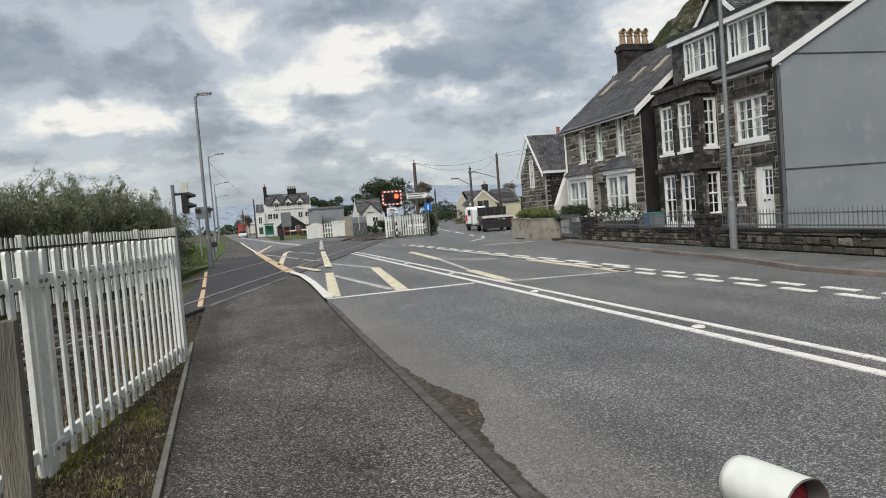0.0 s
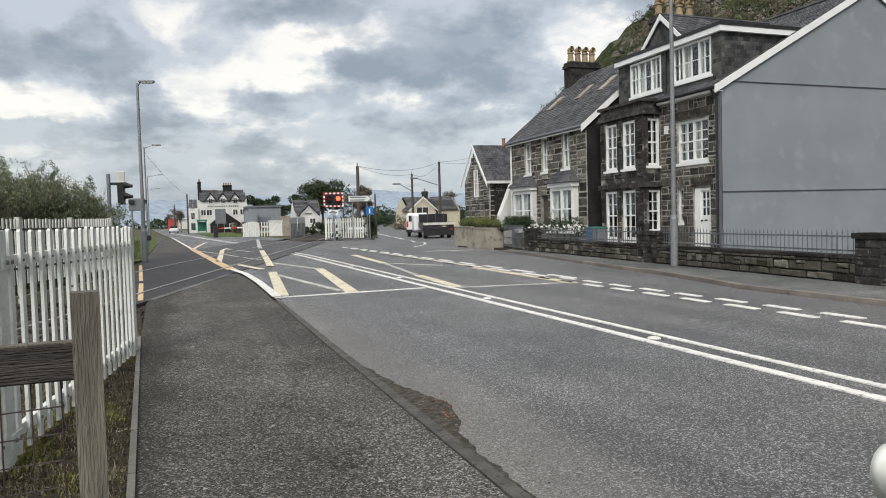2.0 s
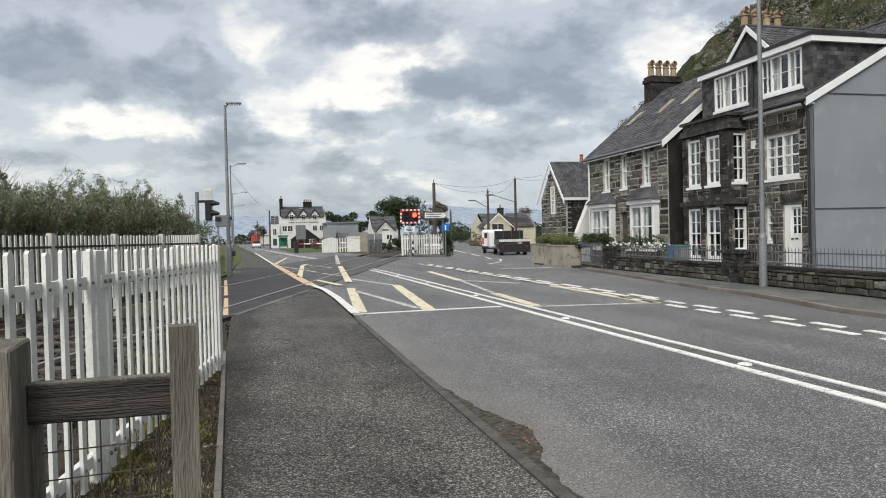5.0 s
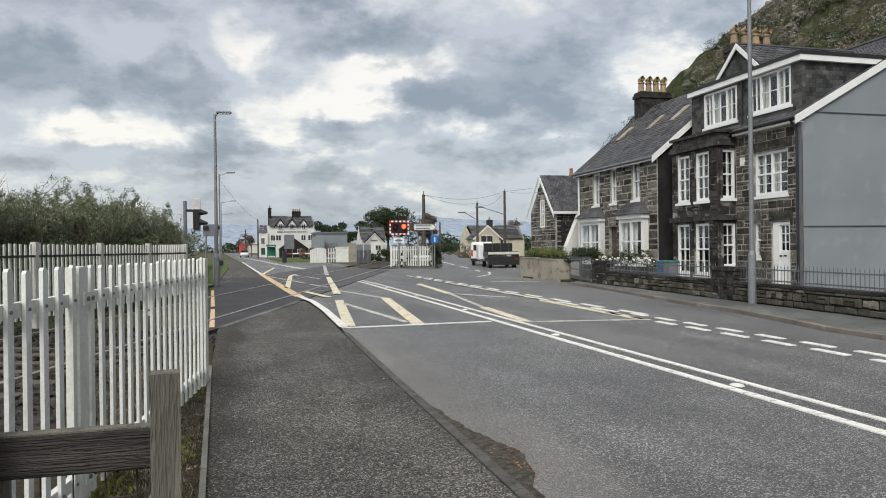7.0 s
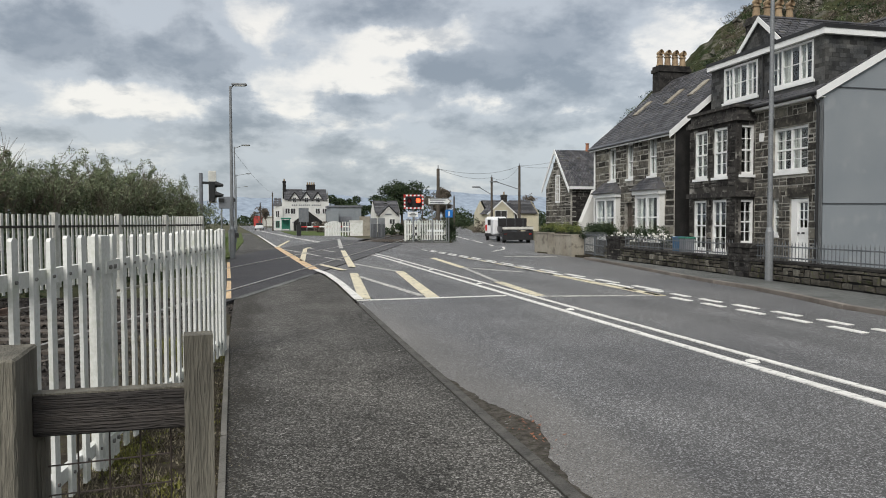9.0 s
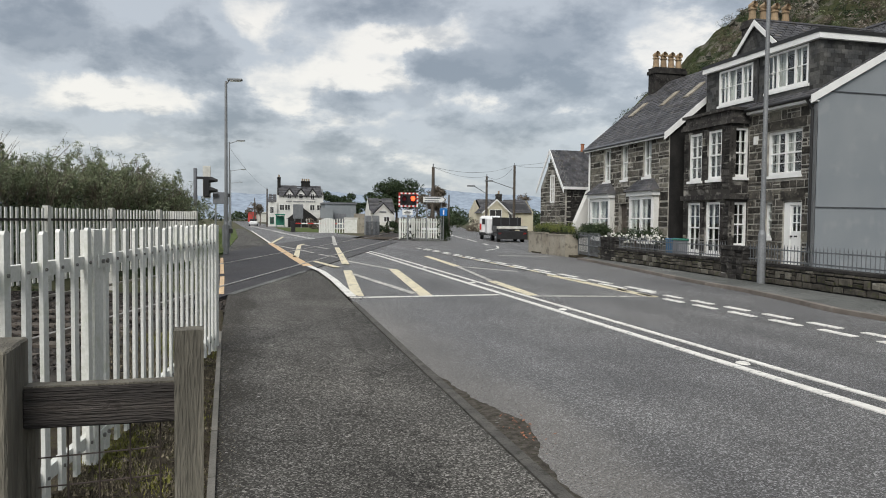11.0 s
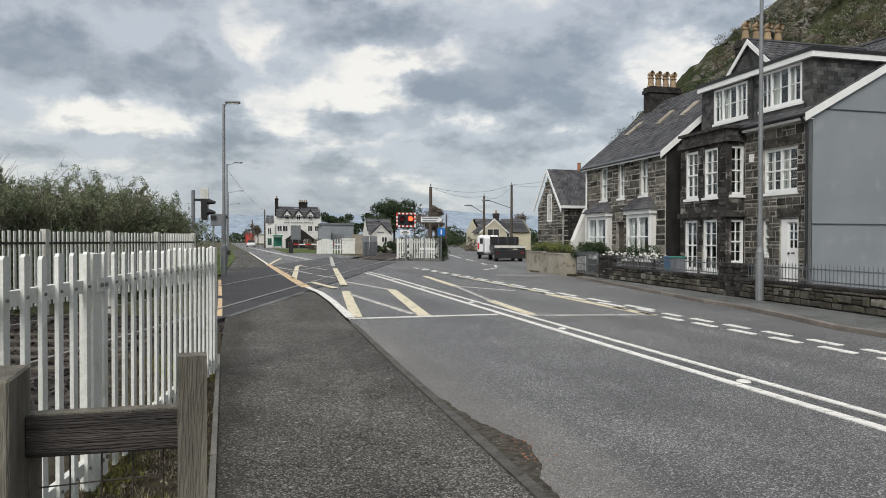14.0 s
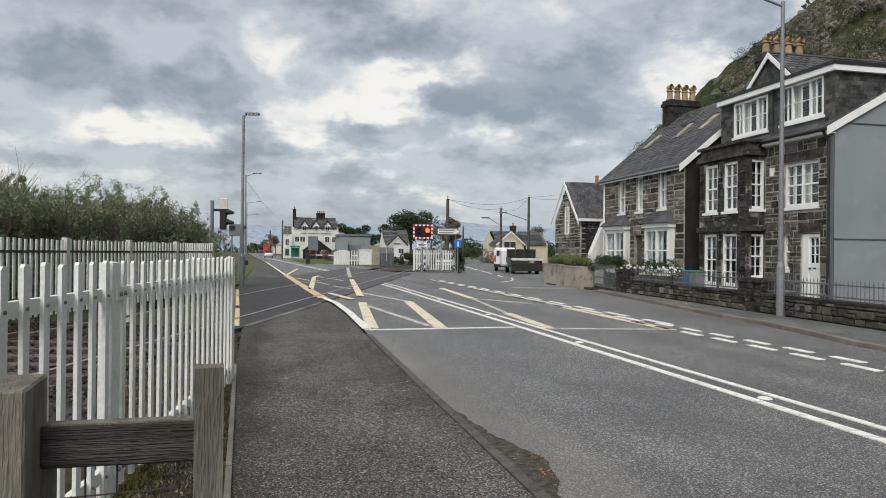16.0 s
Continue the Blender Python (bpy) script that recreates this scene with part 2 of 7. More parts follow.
def dust_along_kerb(m, x0, width, colour, y1):
    """Pale road dust swept against the kerb, and faint wheel-worn bands along the lane."""
    nt = m.node_tree
    bsdf = nt.nodes["Principled BSDF"]
    src = bsdf.inputs["Base Color"].links[0].from_socket
    co = nt.nodes.new("ShaderNodeTexCoord")
    sp = nt.nodes.new("ShaderNodeSeparateXYZ")
    nt.links.new(co.outputs["Object"], sp.inputs[0])

    def mth(op, a, b):
        n = nt.nodes.new("ShaderNodeMath")
        n.operation = op
        for i, v in enumerate((a, b)):
            if isinstance(v, (int, float)):
                n.inputs[i].default_value = v
            else:
                nt.links.new(v, n.inputs[i])
        return n.outputs[0]

    def ramp(v, a, b, c=0.0, d=1.0):
        n = nt.nodes.new("ShaderNodeMapRange")
        n.interpolation_type = "SMOOTHSTEP"
        for k, x in zip(("From Min", "From Max", "To Min", "To Max"), (a, b, c, d)):
            n.inputs[k].default_value = x
        nt.links.new(v, n.inputs["Value"])
        return n.outputs[0]

    def tex(scale, detail, stretch):
        mp = nt.nodes.new("ShaderNodeMapping")
        mp.inputs["Scale"].default_value = stretch
        nt.links.new(co.outputs["Object"], mp.inputs[0])
        n = nt.nodes.new("ShaderNodeTexNoise")
        n.inputs["Scale"].default_value, n.inputs["Detail"].default_value = scale, detail
        nt.links.new(mp.outputs[0], n.inputs["Vector"])
        return n.outputs["Fac"]

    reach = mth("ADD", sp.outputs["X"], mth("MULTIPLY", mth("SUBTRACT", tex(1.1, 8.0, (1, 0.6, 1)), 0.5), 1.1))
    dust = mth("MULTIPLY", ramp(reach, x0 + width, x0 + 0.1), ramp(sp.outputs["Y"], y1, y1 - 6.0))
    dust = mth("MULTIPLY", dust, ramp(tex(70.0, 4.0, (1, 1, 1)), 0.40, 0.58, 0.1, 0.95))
    mx = nt.nodes.new("ShaderNodeMixRGB")
    mx.inputs["Color2"].default_value = (*colour, 1)
    nt.links.new(dust, mx.inputs["Fac"])
    nt.links.new(src, mx.inputs["Color1"])
    hs = nt.nodes.new("ShaderNodeHueSaturation")
    nt.links.new(ramp(tex(0.8, 7.0, (1.4, 0.10, 1)), 0.35, 0.65, 0.86, 1.14), hs.inputs["Value"])
    nt.links.new(mx.outputs[0], hs.inputs["Color"])
    nt.links.new(hs.outputs[0], bsdf.inputs["Base Color"])


dust_along_kerb(M_ROAD, 1.75, 1.0, (0.195, 0.184, 0.168), 15.0)
M_PAVE = chipped_asphalt("path_asphalt", (0.081, 0.079, 0.074), (0.110, 0.106, 0.097), 2.9, 102, crack=0.5, stain=0.24, rough=0.95, spec=0.15)
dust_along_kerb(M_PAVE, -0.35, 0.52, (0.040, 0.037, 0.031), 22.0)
M_PAVE2 = chipped_asphalt("far_path_asphalt", (0.120, 0.126, 0.118), (0.165, 0.168, 0.158), 1.7, 60, stain=0.38, crack=0.6)
M_DECK = chipped_asphalt("crossing_rubber", (0.045, 0.044, 0.05), (0.06, 0.057, 0.06), 1.25, 50, stain=0.2)
M_DECK_GREY = chipped_asphalt("crossing_panels", (0.085, 0.085, 0.09), (0.115, 0.113, 0.112), 1.5, 60, stain=0.25)
M_DIRT = material("gutter_dirt", (0.060, 0.054, 0.047), (0.135, 0.123, 0.106), rough=1, scale=14, fine=130, bump=1.0, detail=9, third=(0.055, 0.058, 0.036), spec=0.1)
M_KERB = material("kerb_stone", (0.125, 0.12, 0.105), (0.19, 0.18, 0.158), scale=3, fine=70, bump=0.4, per_object=0.15)
M_EDGE = material("worn_kerb_edge", (0.070, 0.067, 0.061), (0.112, 0.106, 0.096), scale=6, fine=90, bump=0.8, third=(0.045, 0.045, 0.037), detail=9)
M_KERB_FAR = material("brown_kerb_stone", (0.15, 0.128, 0.11), (0.22, 0.195, 0.17), scale=3, fine=70, bump=0.4, per_object=0.2)
M_WHITE_LINE = material("road_paint_white", (0.80, 0.79, 0.75), (0.66, 0.65, 0.61), rough=0.7, scale=4, fine=90, bump=0.3, third=(0.42, 0.42, 0.40), lo=0.35, hi=0.7)
M_WHITE_WORN = material("road_paint_worn", (0.56, 0.55, 0.51), (0.36, 0.355, 0.34), rough=0.8, scale=3, fine=90, bump=0.3, third=(0.17, 0.17, 0.165), detail=9)
M_YELLOW_LINE = material("road_paint_yellow", (0.70, 0.635, 0.46), (0.58, 0.535, 0.41), rough=0.75, scale=2.2, fine=90, bump=0.3, third=(0.27, 0.26, 0.22), lo=0.4, hi=0.75, detail=9)
M_ORANGE_LINE = material("road_paint_orange", (0.70, 0.50, 0.29), (0.56, 0.41, 0.25), rough=0.7, scale=3, fine=90, bump=0.3, third=(0.35, 0.26, 0.18))
M_RAIL = material("rail_steel", (0.50, 0.47, 0.44), (0.36, 0.33, 0.30), rough=0.38, metal=0.8, scale=4, fine=120, bump=0.05)
M_RUST = material("rusty_rail_side", (0.115, 0.075, 0.058), (0.20, 0.14, 0.11), rough=0.9, scale=6, fine=80)
M_BALLAST = material("ballast_stone", (0.024, 0.021, 0.019), (0.062, 0.054, 0.047), rough=0.95, scale=7, fine=34, bump=0.7, island=0.75)
M_SLEEPER = material("old_sleeper", (0.06, 0.05, 0.042), (0.11, 0.095, 0.08), rough=0.95, scale=4, fine=60, bump=0.4)
M_FENCE = material("white_fence_paint", (0.72, 0.73, 0.70), (0.64, 0.65, 0.61), rough=0.55, scale=2.2, fine=45, bump=0.06, third=(0.56, 0.58, 0.51), per_object=0.04)
M_FENCE_DIRTY = material("weathered_fence_paint", (0.62, 0.62, 0.58), (0.48, 0.48, 0.44), rough=0.7, scale=3, fine=45, bump=0.1, per_object=0.08)
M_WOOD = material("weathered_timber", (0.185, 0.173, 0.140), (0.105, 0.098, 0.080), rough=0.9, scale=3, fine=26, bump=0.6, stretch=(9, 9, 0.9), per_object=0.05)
# dark timber of the near rail; on the far fence its colour stands for shadow
M_WOOD_DARK = material("dark_timber_and_rail_shade", (0.105, 0.092, 0.083), (0.040, 0.036, 0.034), rough=0.9, scale=2.2, fine=16, bump=1.0, stretch=(0.9, 12, 20), detail=9)
M_WIRE = material("rusty_wire", (0.06, 0.05, 0.045), (0.09, 0.07, 0.06), rough=0.7, metal=0.4, bump=0)
M_BOLT = material("dull_bolt", (0.22, 0.22, 0.21), (0.15, 0.14, 0.13), rough=0.6, metal=0.5, bump=0)
M_GRASS = material("verge_grass", (0.055, 0.085, 0.025), (0.10, 0.13, 0.045), rough=1, scale=0.5, fine=25, bump=0.6, third=(0.13, 0.115, 0.075), spec=0.1)
M_FIELD = material("far_field", (0.07, 0.075, 0.042), (0.11, 0.10, 0.07), rough=1, scale=0.02, fine=3, bump=0.2, third=(0.10, 0.09, 0.07), spec=0.1)
M_SOIL = material("bare_soil", (0.040, 0.034, 0.026), (0.082, 0.070, 0.052), rough=1, scale=5, fine=60, bump=1.0, third=(0.085, 0.088, 0.03), spec=0.1, dist=0.04)
M_MOSS = material("moss_clump", (0.095, 0.105, 0.03), (0.20, 0.195, 0.06), rough=1, scale=1.6, fine=60, bump=0.6, island=0.5, spec=0.1)
M_STONE = material("dark_wall_stone", (0.040, 0.039, 0.036), (0.104, 0.097, 0.085), spec=0.12, rough=0.92, scale=3.2, fine=38, bump=0.6, per_object=0.6, third=(0.16, 0.15, 0.125))
M_STONE_PALE = material("lichened_wall_stone", (0.185, 0.175, 0.145), (0.105, 0.100, 0.086), spec=0.12, rough=0.95, scale=4, fine=38, bump=0.6, per_object=0.35, third=(0.26, 0.25, 0.215))
M_STONE_DARK = material("blackened_stone", (0.022, 0.021, 0.021), (0.055, 0.052, 0.049), spec=0.12, rough=0.92, scale=3, fine=38, bump=0.6, per_object=0.5, third=(0.085, 0.082, 0.075))
M_MORTAR = material("pale_mortar", (0.46, 0.445, 0.40), (0.21, 0.203, 0.185), spec=0.12, rough=0.95, scale=2.6, fine=60, bump=0.4, detail=9)
M_MORTAR_DARK = material("sooty_mortar", (0.045, 0.043, 0.04), (0.30, 0.29, 0.265), spec=0.12, rough=0.95, scale=1.8, fine=60, bump=0.4, lo=0.50, hi=0.66)
M_RENDER = material("grey_render", (0.205, 0.228, 0.247), (0.240, 0.262, 0.279), rough=0.85, scale=0.55, fine=45, bump=0.12, third=(0.252, 0.273, 0.289), detail=9)
M_RENDER_BLACK = material("black_tarred_wall", (0.018, 0.018, 0.018), (0.032, 0.031, 0.03), spec=0.12, rough=0.8, scale=2, fine=40, bump=0.4)
M_SLATE = material("roof_slate", (0.058, 0.060, 0.068), (0.105, 0.104, 0.110), spec=0.2, rough=0.55, scale=1.4, fine=24, bump=0.3, island=0.42, third=(0.09, 0.085, 0.075))
M_SLATE_DARK = material("hung_slate", (0.048, 0.05, 0.052), (0.088, 0.088, 0.084), spec=0.12, rough=0.7, scale=2.2, fine=24, bump=0.3, per_object=0.5)
M_WHITE = material("white_gloss_paint", (0.80, 0.81, 0.80), (0.74, 0.75, 0.74), rough=0.4, scale=2, fine=30, bump=0.03)
M_WALLWHITE = material("white_house_paint", (0.70, 0.70, 0.67), (0.58, 0.58, 0.55), rough=0.8, scale=0.8, fine=30, bump=0.08)
M_CREAM = material("cream_house_paint", (0.62, 0.58, 0.44), (0.54, 0.50, 0.39), rough=0.8, scale=0.8, fine=30, bump=0.08)
M_BLACK = material("black_paint", (0.015, 0.015, 0.016), (0.025, 0.025, 0.026), rough=0.45, scale=3, fine=40, bump=0.05)
M_IRON = material("railing_iron", (0.055, 0.06, 0.068), (0.085, 0.09, 0.098), rough=0.6, metal=0.2, scale=5, fine=40, bump=0.1)
M_RAILING = material("grey_railing_paint", (0.150, 0.162, 0.172), (0.095, 0.104, 0.112), rough=0.6, metal=0.1, scale=5, fine=40, bump=0.1)
M_GALV = material("galvanised_steel", (0.25, 0.262, 0.272), (0.19, 0.20, 0.208), rough=0.55, metal=0.4, scale=1.5, fine=30, bump=0.05)
M_GREY_METAL = material("dull_grey_metal", (0.20, 0.21, 0.23), (0.15, 0.16, 0.175), rough=0.6, metal=0.3, scale=2, fine=30, bump=0.05)
M_CONCRETE = material("stained_concrete", (0.34, 0.315, 0.26), (0.25, 0.225, 0.18), rough=0.95, scale=1.1, fine=40, bump=0.3, third=(0.16, 0.145, 0.12))
M_POT = material("buff_chimney_pot", (0.37, 0.275, 0.17), (0.25, 0.18, 0.115), rough=0.85, scale=4, fine=40, bump=0.2, per_object=0.15)
M_GLASS = clear_glass("window_glass")
M_CURTAIN = material("net_curtain", (0.62, 0.62, 0.58), (0.50, 0.50, 0.47), rough=0.95, scale=1.5, fine=18, bump=0.2, stretch=(6, 6, 0.4))
# the shade inside unlit rooms, put into a near-black colour
M_ROOM_SHADE = material("room_shade", (0.035, 0.035, 0.036), (0.05, 0.05, 0.05), rough=0.9, scale=1, fine=10, bump=0)
M_LEAF = material("hedge_leaf", (0.115, 0.148, 0.080), (0.225, 0.255, 0.155), rough=0.6, scale=1.2, fine=14, bump=0, third=(0.12, 0.115, 0.055), spec=0.3, island=0.45)
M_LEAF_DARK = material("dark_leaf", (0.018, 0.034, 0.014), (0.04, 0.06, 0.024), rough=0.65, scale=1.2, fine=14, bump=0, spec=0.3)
M_LEAF_YELLOW = material("privet_leaf", (0.10, 0.13, 0.03), (0.16, 0.17, 0.05), rough=0.6, scale=1.6, fine=14, bump=0, third=(0.045, 0.07, 0.02), spec=0.3)
M_TWIG = material("bare_twig", (0.10, 0.083, 0.065), (0.165, 0.14, 0.112), rough=0.95, scale=3, fine=30, bump=0.1)
M_BRUSH = material("bare_brush", (0.20, 0.18, 0.155), (0.30, 0.275, 0.24), rough=0.95, scale=3, fine=30, bump=0.1, island=0.3)
M_BARK = material("tree_bark", (0.065, 0.055, 0.045), (0.10, 0.085, 0.07), rough=0.95, scale=3, fine=30, bump=0.4)
M_HILL = material("scrub_hillside", (0.028, 0.038, 0.016), (0.066, 0.062, 0.036), rough=1, scale=0.11, fine=1.6, bump=1.0, third=(0.115, 0.11, 0.09), spec=0.05, detail=12, dist=0.6)
M_ROCK = material("grey_crag", (0.175, 0.168, 0.148), (0.085, 0.082, 0.07), rough=1, scale=0.5, fine=3, bump=0.8, per_object=0.3, spec=0.1, dist=0.2)
M_MOUNTAIN = material("hazy_mountain", (0.255, 0.305, 0.370), (0.275, 0.325, 0.388), rough=1, scale=0.004, fine=0.05, bump=0, spec=0.0)
M_RED = material("red_paint", (0.55, 0.03, 0.025), (0.45, 0.03, 0.025), rough=0.45, scale=3, fine=30, bump=0.03)
M_BOOM_RED = material("fluorescent_red_boom", (0.85, 0.09, 0.035), (0.78, 0.08, 0.035), rough=0.45, scale=2, fine=30, bump=0.02)
M_HOOD = material("white_lamp_hood", (0.72, 0.74, 0.69), (0.66, 0.68, 0.62), rough=0.4, scale=3, fine=30, bump=0.03)
M_HOOD_IN = material("grey_hood_lining", (0.20, 0.185, 0.175), (0.15, 0.14, 0.13), rough=0.7, scale=4, fine=30, bump=0.03)
M_LENS = material("dark_red_lens", (0.17, 0.012, 0.018), (0.12, 0.008, 0.012), rough=0.25, scale=8, fine=120, bump=0.2)
M_LAMP_ON = glow("lit_red_lamp", (1.0, 0.06, 0.02), 5.0)
M_BLUE = material("blue_sign", (0.02, 0.17, 0.50), (0.02, 0.14, 0.42), rough=0.4, scale=3, fine=30, bump=0)
M_GREEN = material("green_shelter", (0.03, 0.20, 0.13), (0.025, 0.16, 0.11), rough=0.5, scale=3, fine=30, bump=0)
M_TYRE = material("tyre_rubber", (0.018, 0.018, 0.018), (0.028, 0.028, 0.028), rough=0.85, scale=6, fine=60, bump=0.1)
M_VAN = material("white_van_paint", (0.72, 0.73, 0.74), (0.66, 0.67, 0.68), rough=0.3, scale=1, fine=30, bump=0)
M_BLUEBIN = material("blue_plastic", (0.04, 0.13, 0.25), (0.03, 0.10, 0.2), rough=0.5, scale=3, fine=30, bump=0.02)
M_SHEDRED = material("red_shed", (0.45, 0.06, 0.05), (0.38, 0.05, 0.045), rough=0.6, scale=1, fine=10, bump=0)
M_FLOWER = material("white_flower", (0.75, 0.74, 0.70), (0.66, 0.65, 0.6), rough=0.8, scale=8, fine=60, bump=0)
M_LITTER = material("dead_leaf_litter", (0.070, 0.060, 0.042), (0.21, 0.185, 0.13), rough=1, scale=6, fine=60, bump=0.2, island=0.7, spec=0.1)
M_TERRACOTTA = material("terracotta_pot", (0.34, 0.15, 0.085), (0.26, 0.12, 0.07), rough=0.85, scale=4, fine=40, bump=0.2)
M_GRIT = material("pale_grit", (0.34, 0.33, 0.31), (0.22, 0.215, 0.2), rough=0.9, scale=9, fine=60, bump=0)
M_RUBBLE = material("mossy_rubble", (0.045, 0.042, 0.036), (0.10, 0.092, 0.078), spec=0.12, rough=0.95, scale=3, fine=38, bump=0.6, per_object=0.45, third=(0.07, 0.075, 0.04))

# ---- building helpers ----


def thing(name, at, label, category, group="", kind="", turn=0.0):
    ob = new(name)
    ob.empty_display_size = 0.2
    ob.matrix_world = pose(*at, 0, 0, turn)
    return tagged(ob, label, category, group, kind)


def part(name, bm, mat, parent=None, label="", smooth=False):
    """Links a bmesh, built in world coordinates, as one mesh object under its parent."""
    if isinstance(bm, bpy.types.Mesh):
        me = bm
    else:
        me = bpy.data.meshes.new(name)
        if parent is not None:
            bm.transform(base_of(parent).inverted())
        bm.to_mesh(me)
        bm.free()
        for m in (mat if isinstance(mat, (list, tuple)) else (mat,)):
            me.materials.append(m)
    if smooth:
        for p in me.polygons:
            p.use_smooth = True
    ob = new(name, me)
    if parent is not None:
        ob.parent = parent
    if label:
        ob["label"] = label
    return ob


def base_of(ob):
    m = ob.matrix_basis.copy()
    return base_of(ob.parent) @ m if ob.parent else m


def surface(name, bm, mat, label, category, kind="structure", smooth=False):
    return tagged(part(name, bm, mat, None, "", smooth), label, category, "", kind)


def box(bm, x0, x1, y0, y1, z0, z1, m=None, bevel=0.0):
    vs = [bm.verts.new((x, y, z)) for z in (z0, z1) for y in (y0, y1) for x in (x0, x1)]
    fs = [bm.faces.new([vs[i] for i in q]) for q in ((0, 2, 3, 1), (4, 5, 7, 6), (0, 1, 5, 4), (2, 6, 7, 3), (0, 4, 6, 2), (1, 3, 7, 5))]
    if bevel:
        es = list({e for f in fs for e in f.edges})
        r = bmesh.ops.bevel(bm, geom=es, offset=bevel, segments=1, affect="EDGES")
        vs = list({v for f in r["faces"] for v in f.verts} | {v for v in vs if v.is_valid})
    if m is not None:
        for v in vs:
            v.co = m @ v.co
    return bm


def B(*a, **k):
    return box(bmesh.new(), *a, **k)


def tube(bm, p, q, r0, r1=None, seg=10, cap=True):
    p, q = Vector(p), Vector(q)
    r1 = r0 if r1 is None else r1
    d = (q - p)
    rot = d.to_track_quat("Z", "Y").to_matrix()
    rings = []
    for c, r in ((p, r0), (q, r1)):
        rings.append([bm.verts.new(c + rot @ Vector((r * math.cos(a), r * math.sin(a), 0))) for a in (2 * math.pi * i / seg for i in range(seg))])
    for i in range(seg):
        bm.faces.new((rings[0][i], rings[0][(i + 1) % seg], rings[1][(i + 1) % seg], rings[1][i]))
    if cap:
        bm.faces.new(rings[0][::-1])
        bm.faces.new(rings[1])
    return bm


def T(p, q, r0, r1=None, seg=10):
    return tube(bmesh.new(), p, q, r0, r1, seg)


def slab(pts, z0, z1):
    """A flat plate of any outline; z1 may be a function of x, y."""
    bm = bmesh.new()
    top = [bm.verts.new((x, y, z1(x, y) if callable(z1) else z1)) for x, y in pts]
    low = [bm.verts.new((x, y, z0)) for x, y in pts]
    bm.faces.new(top)
    bm.faces.new(low[::-1])
    n = len(pts)
    for i in range(n):
        bm.faces.new((low[i], low[(i + 1) % n], top[(i + 1) % n], top[i]))
    bmesh.ops.recalc_face_normals(bm, faces=bm.faces)
    return bm


def strip(bm, pts, w, z0, z1):
    """A band of width w along a line of points, mitred at its corners."""
    n = len(pts)
    L, R = [], []
    for i, p in enumerate(pts):
        a, b = Vector(pts[max(i - 1, 0)]), Vector(pts[min(i + 1, n - 1)])
        d = (b - a).normalized()
        nrm = Vector((-d.y, d.x)) * (w / 2)
        L.append(Vector(p) + nrm)
        R.append(Vector(p) - nrm)
    for i in range(n - 1):
        q = [R[i], R[i + 1], L[i + 1], L[i]]
        top = [bm.verts.new((v.x, v.y, z1)) for v in q]
        low = [bm.verts.new((v.x, v.y, z0)) for v in q]
        bm.faces.new(top)
        for k in range(4):
            bm.faces.new((low[k], low[(k + 1) % 4], top[(k + 1) % 4], top[k]))
    return bm


class Plane:
    """A wall plane: u runs along it, d out of it, z is up."""

    def __init__(self, origin, u, n):
        self.o, self.u, self.n = Vector((*origin, 0)), Vector((*u, 0)).normalized(), Vector((*n, 0)).normalized()

    def at(self, u, z, d=0.0):
        return self.o + self.u * u + self.n * d + Vector((0, 0, z))

    def box(self, bm, u0, u1, z0, z1, d0, d1):
        vs = [bm.verts.new(self.at(u, z, d)) for z in (z0, z1) for d in (d0, d1) for u in (u0, u1)]
        fs = [bm.faces.new([vs[i] for i in q]) for q in ((0, 2, 3, 1), (4, 5, 7, 6), (0, 1, 5, 4), (2, 6, 7, 3), (0, 4, 6, 2), (1, 3, 7, 5))]
        bmesh.ops.recalc_face_normals(bm, faces=fs)
        return bm

    def B(self, *a):
        return self.box(bmesh.new(), *a)

    def wall(self, u0, u1, z0, z1, holes, thick=0.3):
        """A wall with openings right through it."""
        bm = bmesh.new()
        us = sorted({u0, u1, *[v for h in holes for v in h[:2] if u0 < v < u1]})
        zs = sorted({z0, z1, *[v for h in holes for v in h[2:] if z0 < v < z1]})
        for a, b in zip(us, us[1:]):
            run = None
            for c, d in zip(zs, zs[1:]):
                mu, mz = (a + b) / 2, (c + d) / 2
                if any(h[0] < mu < h[1] and h[2] < mz < h[3] for h in holes):
                    if run:
                        self.box(bm, a, b, run[0], run[1], -thick, 0)
                    run = None
                else:
                    run = (run[0] if run else c, d)
            if run:
                self.box(bm, a, b, run[0], run[1], -thick, 0)
        return bm


